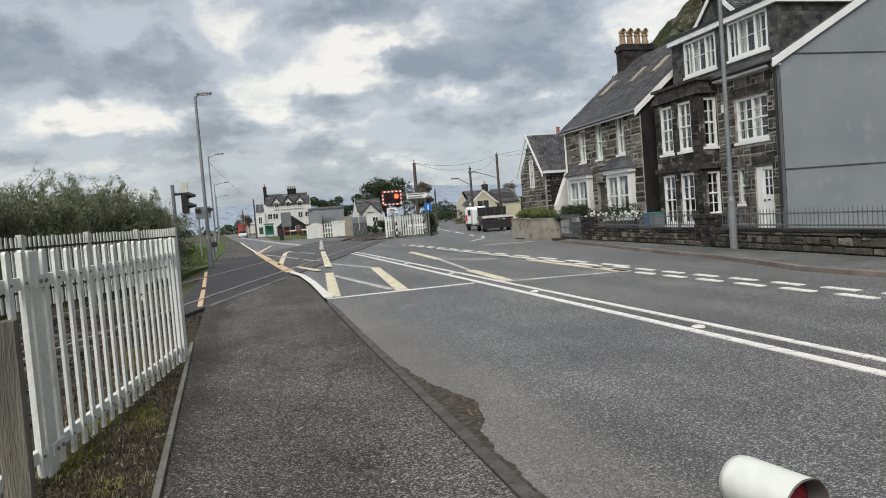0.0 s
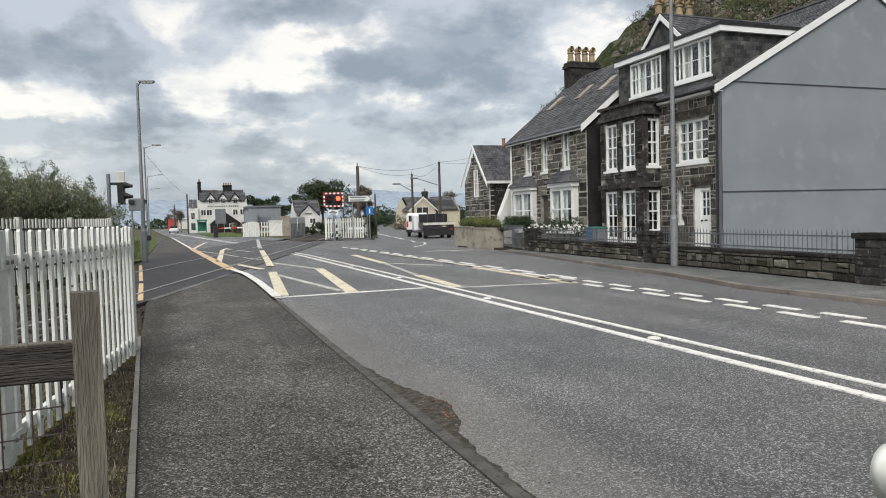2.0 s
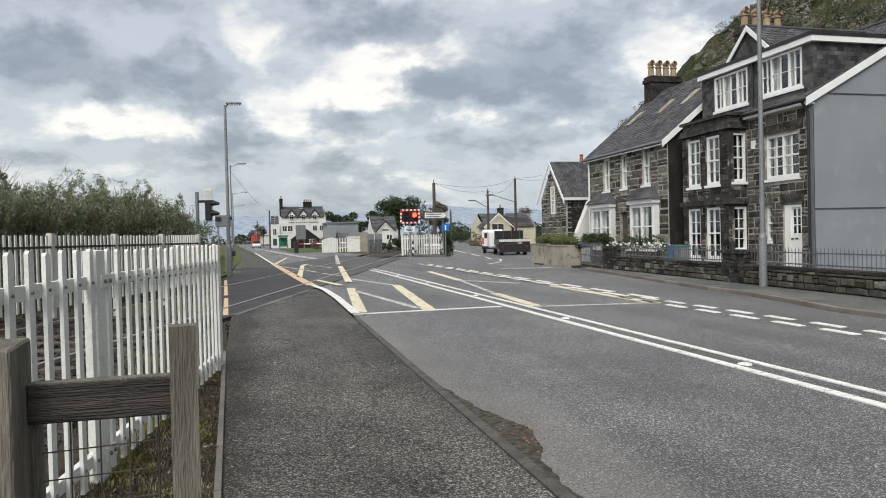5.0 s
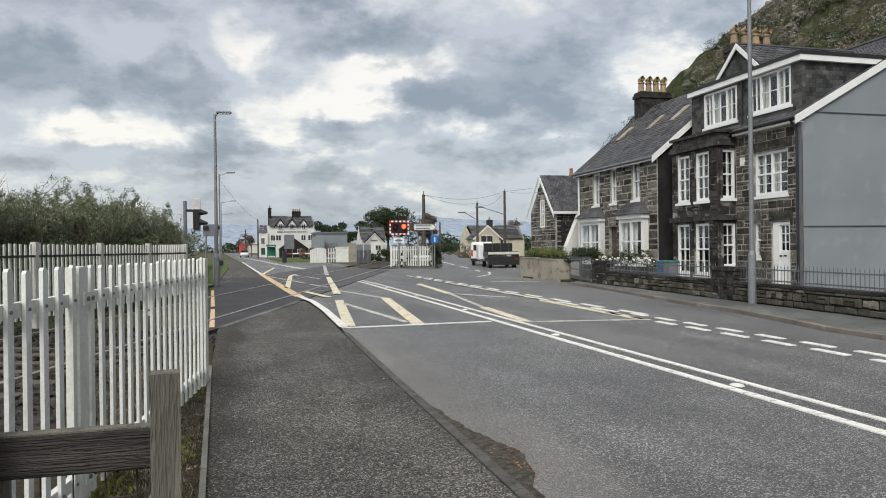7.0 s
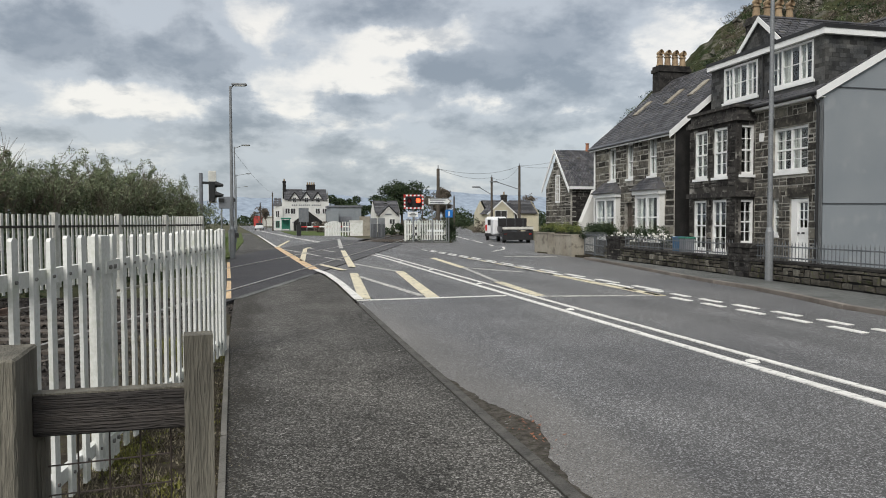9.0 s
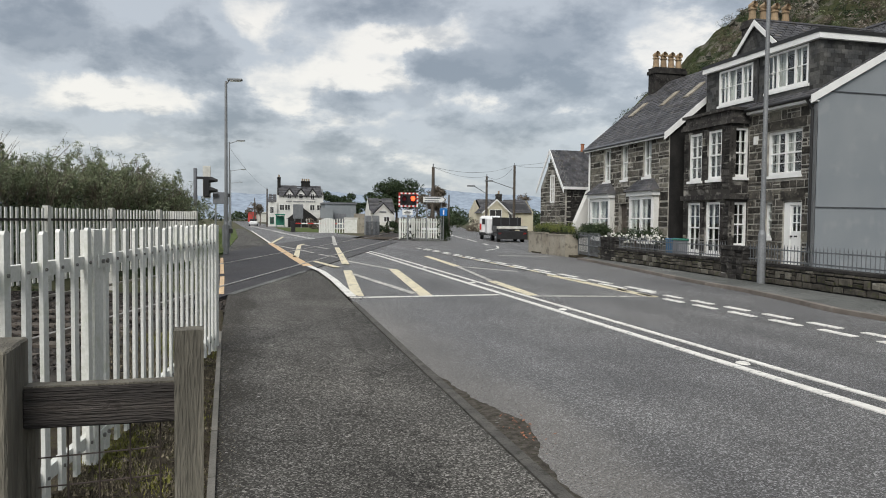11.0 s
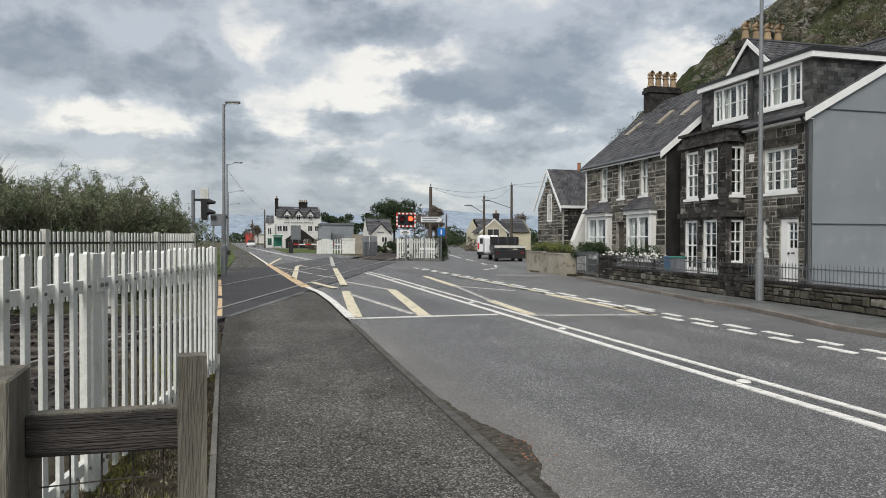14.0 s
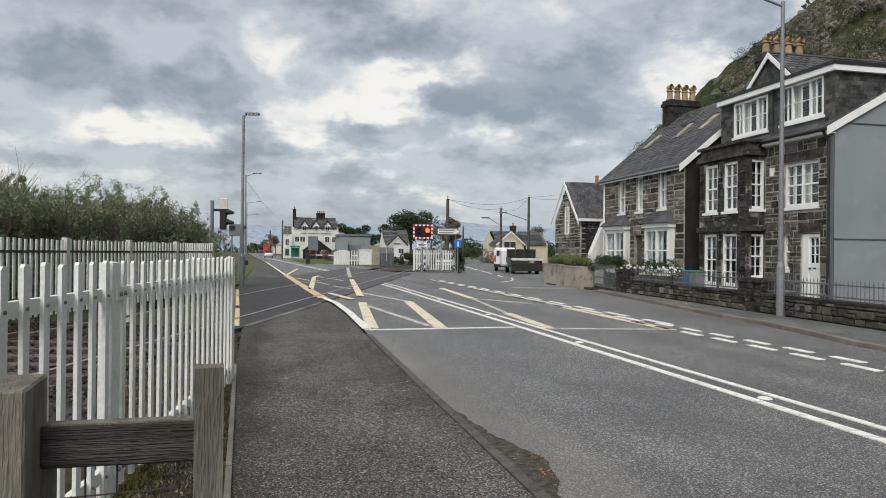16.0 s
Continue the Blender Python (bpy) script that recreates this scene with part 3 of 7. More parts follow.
def stones(wall, plane, u0, u1, z0, z1, holes, mat, seed, course=(0.17, 0.33), wide=(0.22, 0.62), joint=0.034, proud=(0.010, 0.030), top=None, limit=300, wobble=0.02, pale=0.0, split=0.3):
    """Coursed rubble: each stone a piece of its own, standing proud of the mortar."""
    rnd = random.Random(seed)
    z, count = z0, 0
    while z < z1 - 0.05 and count < limit:
        h = min(rnd.uniform(*course), z1 - z)
        u = u0
        while u < u1 - 0.06 and count < limit:
            w = min(rnd.uniform(*wide), u1 - u)
            if u1 - u - w < 0.12:
                w = u1 - u
            a, b, c, d = u, u + w, z, z + h
            hit = [q for q in holes if a < q[1] and b > q[0] and c < q[3] - 0.02 and d > q[2] + 0.02]
            step = w
            if hit:
                q = hit[0]
                if a < q[0] - 0.08:
                    b, step = q[0], q[1] - u
                else:
                    u = max(u + 0.02, q[1])
                    continue
            if top and d > top((a + b) / 2):
                u += step
                continue
            g = joint / 2
            rects = [(a, b, c, d)]
            if d - c > 0.17 and rnd.random() < split:
                m_ = c + (d - c) * rnd.uniform(0.38, 0.62)
                k_ = a + (b - a) * rnd.uniform(0.3, 0.7)
                rects = [(a, b, c, m_), (a, b, m_, d)] if b - a < 0.4 else [(a, k_, c, m_), (k_, b, c, m_), (a, b, m_, d)]
            for a, b, c, d in rects:
                j = lambda: rnd.uniform(0, min(wobble, (d - c) * 0.16))
                p = rnd.uniform(*proud)
                bm = bmesh.new()
                front = [(a + g + j(), c + g + j()), (b - g - j(), c + g + j()), (b - g - j(), d - g - j()), (a + g + j(), d - g - j())]
                inner = 0.012
                cu, cz = (a + b) / 2, (c + d) / 2
                back = [bm.verts.new(plane.at(x, y, -0.01)) for x, y in front]
                mid = [bm.verts.new(plane.at(x, y, p * 0.6)) for x, y in front]
                frt = [bm.verts.new(plane.at(x + inner * (1 if x < cu else -1), y + inner * (1 if y < cz else -1), p * rnd.uniform(0.8, 1.2))) for x, y in front]
                for s, t in ((back, mid), (mid, frt)):
                    for k in range(4):
                        bm.faces.new((s[k], s[(k + 1) % 4], t[(k + 1) % 4], t[k]))
                bm.faces.new(frt)
                bmesh.ops.recalc_face_normals(bm, faces=bm.faces)
                part("stone", bm, M_STONE_PALE if rnd.random() < pale else mat, wall)
                count += 1
            u += step
        z += h


def window(house, plane, u0, u1, z0, z1, cols=2, rows=4, sash=True, d=-0.10, sill=True, curtain=True, frame=0.07, mullions=(), mat=None, bars=0.022, drape=0.24):
    """A painted sash window: frame, bars, one pane a light, a curtain behind it and a sill."""
    mat = mat or M_WHITE
    bm = bmesh.new()
    f = frame
    rim = [[bm.verts.new(plane.at(u, z, q)) for u, z in ((u0 + i, z0 + i * 1.3), (u1 - i, z0 + i * 1.3), (u1 - i, z1 - i), (u0 + i, z1 - i))] for i, q in ((0, d - 0.06), (0, d + 0.03), (f, d + 0.03), (f, d - 0.06))]
    for p, q in zip(rim, rim[1:] + rim[:1]):
        for k in range(4):
            bm.faces.new((p[k], p[(k + 1) % 4], q[(k + 1) % 4], q[k]))
    bmesh.ops.recalc_face_normals(bm, faces=bm.faces)
    cuts = [u0 + f, *mullions, u1 - f]
    w = part("window", bm, mat, house)
    for m in mullions:
        part("mullion", plane.B(m - f * 0.5, m + f * 0.5, z0 + f, z1 - f, d - 0.05, d + 0.026), mat, w)
    if sash:
        zm = (z0 + z1) / 2
        part("meeting_rail", plane.B(u0 + f, u1 - f, zm - 0.025, zm + 0.025, d - 0.05, d + 0.018), mat, w)
    for a, b in zip(cuts, cuts[1:]):
        for i in range(1, cols):
            u = a + (b - a) * i / cols
            part("glazing_bar", plane.B(u - bars / 2, u + bars / 2, z0 + f, z1 - f, d - 0.04, d + 0.01), mat, w)
    for i in range(1, rows):
        if sash and i * 2 == rows:
            continue
        z = z0 + f + (z1 - z0 - 2 * f) * i / rows
        part("glazing_bar", plane.B(u0 + f, u1 - f, z - bars / 2, z + bars / 2, d - 0.04, d + 0.008), mat, w)
    for a, b in zip(cuts, cuts[1:]):
        p = part("pane", plane.B(a, b, z0 + f, z1 - f, d - 0.022, d - 0.016), M_GLASS, w)
        p.visible_shadow = False
        if curtain:
            c = bmesh.new()
            n, half = 7, (b - a) * drape
            for s in ((a, a + half), (b - half, b)):
                vs = [[c.verts.new(plane.at(s[0] + (s[1] - s[0]) * i / n, z, d - 0.16 - 0.03 * (i % 2))) for i in range(n + 1)] for z in (z0, z1)]
                for i in range(n):
                    c.faces.new((vs[0][i], vs[0][i + 1], vs[1][i + 1], vs[1][i]))
            part("curtain", c, M_CURTAIN, w)
    # added sheet behind the glass, coloured as the room's shade
    part("dark_room", plane.B(u0, u1, z0, z1, d - 0.62, d - 0.60), M_ROOM_SHADE, w)
    if sill:
        part("sill", plane.B(u0 - 0.06, u1 + 0.06, z0 - 0.09, z0, d - 0.05, 0.06), mat if sill == 2 else M_WHITE, w)
    return w


def slates(bm, a, b, c, d, rows, lift=0.03, cols=0, seed=1):
    """Courses of slates on the slope a-b (eave) to d-c (ridge)."""
    a, b, c, d = (Vector(v) for v in (a, b, c, d))
    nrm = (b - a).cross(d - a).normalized()
    if nrm.z < 0:
        nrm = -nrm
    rnd = random.Random(seed)
    for i in range(rows):
        t0, t1 = i / rows, min((i + 1.25) / rows, 1)
        n = cols or 1
        off = 0.5 * (i % 2) if cols else 0
        for k in range(-1 if cols else 0, n):
            s0, s1 = max(0, (k + off) / n), min(1, (k + 1 + off) / n)
            if s1 <= s0:
                continue
            g = 0.06 / n if cols else 0
            j = rnd.uniform(-0.004, 0.006) if cols else 0
            p = [a.lerp(b, s0 + g).lerp(d.lerp(c, s0 + g), t0), a.lerp(b, s1 - g).lerp(d.lerp(c, s1 - g), t0),
                 a.lerp(b, s1 - g).lerp(d.lerp(c, s1 - g), t1), a.lerp(b, s0 + g).lerp(d.lerp(c, s0 + g), t1)]
            up = [bm.verts.new(v + nrm * (lift + j if m < 2 else 0.006)) for m, v in enumerate(p)]
            dn = [bm.verts.new(v + nrm * 0.002) for v in p[:2]]
            bm.faces.new(up)
            bm.faces.new((dn[0], dn[1], up[1], up[0]))
    return bm


def leaves(name, parent, mat, centres, radius, per, size, seed, squash=0.8, width=0.32):
    """A crown of many small leaves round a set of centres."""
    rng = np.random.default_rng(seed)
    cs = np.repeat(np.array(centres, float), per, axis=0)
    n = len(cs)
    v = rng.normal(size=(n, 3))
    v /= np.linalg.norm(v, axis=1)[:, None]
    r = np.array(radius, float)
    r = np.repeat(np.broadcast_to(r, (len(centres),)), per)
    pos = cs + v * (r * rng.uniform(0.35, 1.0, n) ** 0.6)[:, None] * np.array([1, 1, squash])
    a = rng.normal(size=(n, 3))
    a /= np.linalg.norm(a, axis=1)[:, None]
    b = np.cross(a, rng.normal(size=(n, 3)))
    b /= np.linalg.norm(b, axis=1)[:, None] + 1e-9
    s = size * rng.uniform(0.6, 1.4, n)[:, None]
    pts = np.stack([pos - a * s, pos + b * s * width, pos + a * s, pos - b * s * width], 1).reshape(-1, 3)
    inv = np.array(base_of(parent).inverted())
    pts = pts @ inv[:3, :3].T + inv[:3, 3]
    me = bpy.data.meshes.new(name)
    me.from_pydata(pts.tolist(), [], np.arange(4 * n).reshape(-1, 4).tolist())
    me.materials.append(mat)
    return part(name, me, mat, parent)


def branches(bm, start, direction, length, radius, depth, rnd, spread=0.6, kids=3):
    end = Vector(start) + Vector(direction) * length
    tube(bm, start, end, radius, radius * 0.62, seg=5, cap=False)
    tips = [end]
    if depth:
        for _ in range(kids):
            d = (Vector(direction) + Vector((rnd.uniform(-1, 1), rnd.uniform(-1, 1), rnd.uniform(-0.3, 0.8))) * spread).normalized()
            at = Vector(start).lerp(end, rnd.uniform(0.55, 1.0))
            tips += branches(bm, at, d, length * rnd.uniform(0.55, 0.8), radius * 0.55, depth - 1, rnd, spread, kids)
    return tips


# ---- ground, road, paths ----


def axis(*v):
    return sorted(v)


def ground_height(x, y):
    if x > 15.5 and 2 < y < 18.7:
        return -0.5
    if x > 12.6 and y < 18.7 and y > -6:
        return -0.2
    if x <= -1.2 and -40 < y < 13:
        return -0.32
    if x <= -2.2 and -40 < y < 30:
        return -0.3
    return -0.06


gx = axis(-4000, -900, -300, -100, -40, -12, -4.5, -2.2, -1.2, 2, 8, 12, 12.7, 15.6, 17, 24, 30, 40, 70, 150, 400, 1200, 4000)
gy = axis(-4000, -800, -200, -60, -20, -8, 0, 4, 8, 12, 16, 18.6, 18.8, 26, 32, 60, 120, 250, 600, 1500, 4500)
bm = bmesh.new()
gv = [[bm.verts.new((x, y, ground_height(x, y))) for x in gx] for y in gy]
for j in range(len(gy) - 1):
    for i in range(len(gx) - 1):
        bm.faces.new((gv[j][i], gv[j][i + 1], gv[j + 1][i + 1], gv[j + 1][i]))
surface("ground", bm, M_FIELD, "rough green and brown open ground", "ground")

ROAD = [(1.75, -14), (1.75, 4), (1.78, 13), (1.84, 17.6), (1.80, 20.8), (1.60, 23.1), (1.30, 29), (0.74, 45), (-0.9, 90), (-3.5, 150), (-14, 400),
        (-6, 400), (4.5, 150), (7.5, 100), (9.0, 66), (9.6, 56), (11, 52.4), (13.2, 50.4), (14.2, 54), (19, 76), (25, 108), (60, 240), (66, 240), (32, 108), (23, 64), (20, 48), (15.2, 38), (13.1, 33.5), (12.9, 27.4),
        (12.5, 26.8), (11.7, 21.6), (10.75, 16.4), (10.45, 13.8), (10.05, 11.9), (9.65, 10.4), (9.55, 8), (9.55, -14)]
road = surface("road", slab(ROAD, -0.3, 0.0), M_ROAD, "worn grey asphalt road with a junction and a railway crossing", "road")
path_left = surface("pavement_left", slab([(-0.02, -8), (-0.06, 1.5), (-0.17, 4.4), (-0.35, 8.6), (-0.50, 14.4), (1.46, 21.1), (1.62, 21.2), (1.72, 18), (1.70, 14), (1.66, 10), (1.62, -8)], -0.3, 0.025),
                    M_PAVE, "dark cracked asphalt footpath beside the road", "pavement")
path_far = surface("pavement_beyond_crossing", slab([(-1.35, 33), (-1.6, 60), (-3.4, 110), (-2.2, 110), (0.45, 48), (1.1, 37)], -0.3, 0.02), M_PAVE, "grey asphalt footpath beyond the crossing", "pavement")
path_right = surface("pavement_right", slab([(9.70, -14), (9.70, 8), (9.80, 10.3), (10.20, 11.8), (10.60, 13.7), (10.90, 16.3), (11.85, 21.5), (12.65, 26.7), (13.2, 27.3), (13.2, 27.5), (12.6, 20.9), (11.5, 9.9), (11.35, 8.3), (13, 8.2), (14, -14)], -0.3, 0.066),
                     M_PAVE2, "pale worn asphalt pavement below the garden wall", "pavement")


def drive_z(x, y):
    return 0.062 - 0.56 * max(0.0, min(1.0, (x - 11.4) / 4.5))


surface("driveway", slab([(11.4, -13), (11.4, 8.3), (11.6, 9.6), (15.9, 18.58), (34, 18.58), (34, -13), (15.9, -13)], -0.8, drive_z), M_PAVE2, "pale grey sloping yard beside the house", "driveway")
deck = surface("crossing_deck", slab([(-1.02, 12.8), (-0.52, 14.45), (1.46, 21.2), (1.6, 21.7), (1.5, 25), (1.38, 27.9), (0.82, 42.8), (0.02, 39.9), (-1.4, 33)], -0.3, 0.030), M_DECK, "dark rubber panel deck of a level crossing", "crossing deck")
surface("crossing_roadway", slab([(1.604, 21.7), (9.4, 49), (6.4, 64), (0.824, 42.8), (1.384, 27.9), (1.504, 25)], -0.3, 0.029), M_DECK_GREY, "scuffed grey roadway panels of a level crossing", "crossing deck")
part("path_end_strip", strip(bmesh.new(), [(-0.46, 14.62), (1.40, 20.95)], 0.16, -0.1, 0.0345), M_PAVE2, path_left, "pale worn end of the footpath")
gut = bmesh.new()
strip(gut, [(1.70, -8), (1.70, 3), (1.71, 8), (1.75, 13)], 0.085, -0.1, 0.030)
kerb_row = surface("kerb_left", gut, M_EDGE, "low worn kerb edge of the footpath", "kerb")
# broken gutter: dirt against the kerb, with a ragged worn edge
gr = random.Random(5)
pts_r = []
for i in range(170):
    y = 2.2 + i * 0.06
    w = 0.10 + 0.30 * math.exp(-((y - 5.1) / 0.75) ** 2) + 0.16 * math.exp(-((y - 6.6) / 0.9) ** 2) + 0.025 * math.sin(y * 9.0) * math.sin(y * 3.7 + 1.0) + gr.uniform(-0.012, 0.012)
    pts_r.append((1.75 + max(0.03, w - 0.0028 * i), y))
surface("gutter_dirt", slab([(1.74, 2.2), *pts_r, (1.74, 12.3)], -0.05, 0.006), M_DIRT, "dark dirt and moss in the worn gutter", "dirt")
kr = random.Random(8)
kl = [(9.65, -14), (9.65, 8), (9.75, 10.35), (10.15, 11.85), (10.55, 13.75), (10.85, 16.35), (11.8, 21.55), (12.6, 26.75)]
for a, b in zip(kl, kl[1:]):
    a, b = Vector(a), Vector(b)
    n = max(1, round((b - a).length / 0.95))
    for i in range(n):
        p, q = a.lerp(b, i / n), a.lerp(b, (i + 1) / n - 0.012 / max((b - a).length, 0.1))
        part("kerb_stone", strip(bmesh.new(), [tuple(p), tuple(q)], 0.13, -0.2, 0.072 + kr.uniform(0, 0.006)), M_KERB_FAR, path_right)
for i in range(12):
    y0 = -1.2 + i * 0.915
    ed = lambda y: 0.03 - 0.043 * (y - 0.5) if y > 0.5 else 0.03
    part("edging_stone", strip(bmesh.new(), [(ed(y0) - 0.025, y0), (ed(y0 + 0.9) - 0.025, y0 + 0.9)], 0.04, -0.1, 0.05 + kr.uniform(-0.004, 0.006)), M_KERB, path_left, "pale concrete edging")

verge = surface("verge_left", slab([(-0.03, -8), (-0.03, 1.5), (-0.14, 4.4), (-0.32, 8.6), (-0.48, 12.4), (-0.85, 12.4), (-1.0, 9), (-1.55, 4), (-3.0, -8)], -0.3, 0.0), M_SOIL, "bare brown soil and moss strip below the fence", "verge")
grass_bank = surface("grass_verge", slab([(-1.4, 33.2), (-1.62, 60), (-3.4, 110), (-9, 110), (-5.5, 34), (-3.2, 24), (-2.4, 26)], -0.3, 0.03), M_GRASS, "green grass verge beyond the crossing", "verge")

# ---- road markings ----


def mark(pts, w, mat, z=0.012, name="road_line", thick=0.012):
    return part(name, strip(bmesh.new(), pts, w, z - thick, z), mat, road)


DZ = 0.036
ctr = [(0, -13), (0, 31), (-0.7, 51), (-2.2, 72), (-4.4, 112), (-7.5, 160)]
mark([(4.98 + x, y) for x, y in ctr], 0.11, M_WHITE_LINE, 0.012)
mark([(5.33 + x, y) for x, y in ctr], 0.085, M_WHITE_LINE)
for pts, w, mat in (
    ([(-0.9, 92), (0.74, 44.8)], 0.16, M_WHITE_LINE),
    ([(0.74, 44.8), (1.38, 27.9), (1.59, 23.1)], 0.30, M_ORANGE_LINE),
    ([(1.46, 28.3), (2.25, 41.0), (2.65, 43.6)], 0.22, M_YELLOW_LINE),
    ([(0.78, 44.8), (1.97, 60.6)], 0.2, M_YELLOW_LINE),
    ([(0.88, 41.9), (1.79, 36.6)], 0.12, M_WHITE_WORN), ([(1.99, 35.2), (2.42, 32)], 0.12, M_WHITE_WORN), ([(2.55, 30.9), (3.02, 28.3)], 0.12, M_WHITE_WORN),
    ([(3.21, 26.2), (4.04, 21.7)], 0.13, M_WHITE_WORN),
    ([(2.4, 42.8), (2.75, 40.7)], 0.13, M_WHITE_WORN), ([(2.99, 39.7), (3.44, 36.4)], 0.13, M_WHITE_WORN),
    ([(4.06, 38.2), (2.88, 24)], 0.24, M_YELLOW_LINE), ([(6.48, 65), (4.31, 41.5)], 0.24, M_WHITE_WORN),
    ([(2.62, 21.3), (1.98, 14.2)], 0.24, M_YELLOW_LINE), ([(1.96, 25.75), (2.44, 22.5)], 0.2, M_YELLOW_LINE),
    ([(4.07, 21.7), (3.34, 14.1)], 0.26, M_YELLOW_LINE), ([(2.61, 20), (3.18, 14.5)], 0.14, M_WHITE_WORN),
    ([(1.62, 23.1), (1.82, 20.8), (1.87, 17.7), (1.83, 13.9)], 0.17, M_WHITE_LINE),
    ([(1.79, 13.9), (4.85, 14.0)], 0.10, M_WHITE_LINE),
    ([(6.92, 29.5), (6.43, 22.9)], 0.22, M_YELLOW_LINE), ([(6.43, 22.9), (5.78, 17.4)], 0.12, M_WHITE_WORN), ([(5.76, 17.2), (5.51, 13.75)], 0.22, M_YELLOW_LINE),
    ([(5.47, 13.65), (7.84, 13.2)], 0.09, M_WHITE_WORN), ([(8.3, 30), (8.19, 19.2)], 0.15, M_YELLOW_LINE), ([(8.19, 19.2), (8.02, 18.8), (7.86, 13.1)], 0.22, M_YELLOW_LINE),
    ([(6.43, 22.9), (7.6, 20.4)], 0.10, M_WHITE_WORN),
):
    # higher only where it lies on the deck
    mark(pts, w, mat, DZ if any(y > 20.6 + (x - 1.46) * 3.5 for x, y in pts) else 0.012)
for i in range(22):
    y = -6.6 + i * 1.02
    if y < 13.8:
        mark([(8.28, y), (8.30, y + 0.62)], 0.13, M_WHITE_LINE)
        mark([(7.88, y + 0.35), (7.90, y + 0.98)], 0.13, M_WHITE_LINE)
for i in range(12):
    y = 14.1 + i * 2.0
    mark([(8.45 + 0.02 * i, y), (8.47 + 0.02 * i, y + 1.2)], 0.14, M_WHITE_LINE, 0.013)
    mark([(8.02 + 0.02 * i, y + 0.5), (8.04 + 0.02 * i, y + 1.7)], 0.12, M_WHITE_LINE, 0.042)
for a, b in (((-0.62, 14.7), (-0.82, 19.1)), ((-0.87, 20.1), (-1.27, 28.1))):
    mark([a, b], 0.10, M_ORANGE_LINE, DZ)
for a, b in (((14.6, 45.8), (14.0, 43)), ((14.1, 41.5), (13.2, 38.6)), ((12.8, 37.5), (11.4, 35.2)), ((16.5, 56), (15.4, 50)), ((20, 75), (17.2, 60)), ((26, 100), (21.5, 80))):
    mark([a, b], 0.13, M_WHITE_LINE)
mark([(10.2, 29.8), (12.4, 29.2)], 0.2, M_WHITE_WORN)
for y in (-3.5, 1.6, 6.75, 11.5, 16.9, 22.2, 27.4):
    st = bmesh.new()
    bmesh.ops.create_uvsphere(st, u_segments=10, v_segments=6, radius=0.09, matrix=Matrix.Translation((5.165, y, 0.0)) @ Matrix.Diagonal((0.8, 1.0, 0.25, 1)))
    part("road_stud", st, M_WHITE_LINE, road)

# ---- railway ----
RD = Vector((1.0, 3.6)).normalized()
for nm, (px, py), s0, s1 in (("rail_far", (0.2, 29.0), -42, 140), ("rail_near", (0.7, 21.3), -36, 140)):
    bm = bmesh.new()
    ends = []
    for s in (s0, -16, 42, s1):
        p = Vector((px, py)) + RD * s
        ends.append((p.x, p.y))
    strip(bm, ends[1:3], 0.07, 0.0, 0.048)
    strip(bm, ends[2:], 0.07, -0.02, 0.09)
    r = surface(nm, bm, M_RAIL, "worn shiny steel running rail", "rail")
    part("rail_head", strip(bmesh.new(), ends[:2], 0.07, 0.06, 0.10), M_RUST, r, "rusty unpolished rail head")
    bm = bmesh.new()
    strip(bm, ends[:2], 0.055, -0.1, 0.06)
    strip(bm, ends[:2], 0.14, -0.1, 0.012)
    strip(bm, ends[2:], 0.14, -0.05, 0.04)
    part("rail_foot", bm, M_RUST, r, "rusty rail web and foot")
# trackbed on both sides of the road
perp = Vector((RD.y, -RD.x))
mid = Vector((0.45, 25.1))
for nm, s0, s1, z, hw in (("ballast_bed_left", -46, -9.5, -0.042, 4.7), ("ballast_bed_right", 29, 140, 0.0, 2.6)):
    cs = [mid + RD * s0 + perp * hw, mid + RD * s0 - perp * hw, mid + RD * s1 - perp * hw, mid + RD * s1 + perp * hw]
    surface(nm, slab([(c.x, c.y) for c in cs], -0.35, z), M_BALLAST, "grey and brown stone ballast under the track", "ballast", "stuff")
tr = surface("track_sleepers", bmesh.new(), M_SLEEPER, "old timber railway sleepers in ballast", "sleepers")
for i in range(54):
    s = -45 + i * 0.75 if i < 44 else 32 + (i - 44) * 0.8
    c = mid + RD * s
    a, b = c + perp * 1.75, c - perp * 1.75
    z = -0.005 if i < 44 else 0.03
    part("sleeper", strip(bmesh.new(), [(a.x, a.y), (b.x, b.y)], 0.26, z - 0.1, z), M_SLEEPER, tr)
rng = np.random.default_rng(3)
n = 24000
along, across = rng.uniform(-26, -9.8, n), rng.uniform(-4.6, 4.6, n)
cen = np.array(mid)[None] + np.array(RD)[None] * along[:, None] + np.array(perp)[None] * across[:, None]
cen = np.concatenate([cen, np.full((n, 1), -0.03)], 1)
sz = rng.uniform(0.025, 0.065, n)[:, None, None]
q = cen[:, None, :] + rng.uniform(-1, 1, (n, 4, 3)) * sz * np.array([1.0, 1.0, 0.8])
tet = np.array([(0, 1, 2), (0, 2, 3), (0, 3, 1), (1, 3, 2)])
me = bpy.data.meshes.new("loose_ballast")
me.from_pydata(q.reshape(-1, 3).tolist(), [], (tet[None] + 4 * np.arange(n)[:, None, None]).reshape(-1, 3).tolist())
me.materials.append(M_BALLAST)
tagged(part("loose_ballast", me, M_BALLAST), "loose broken ballast stones beside the track", "ballast", "", "stuff")

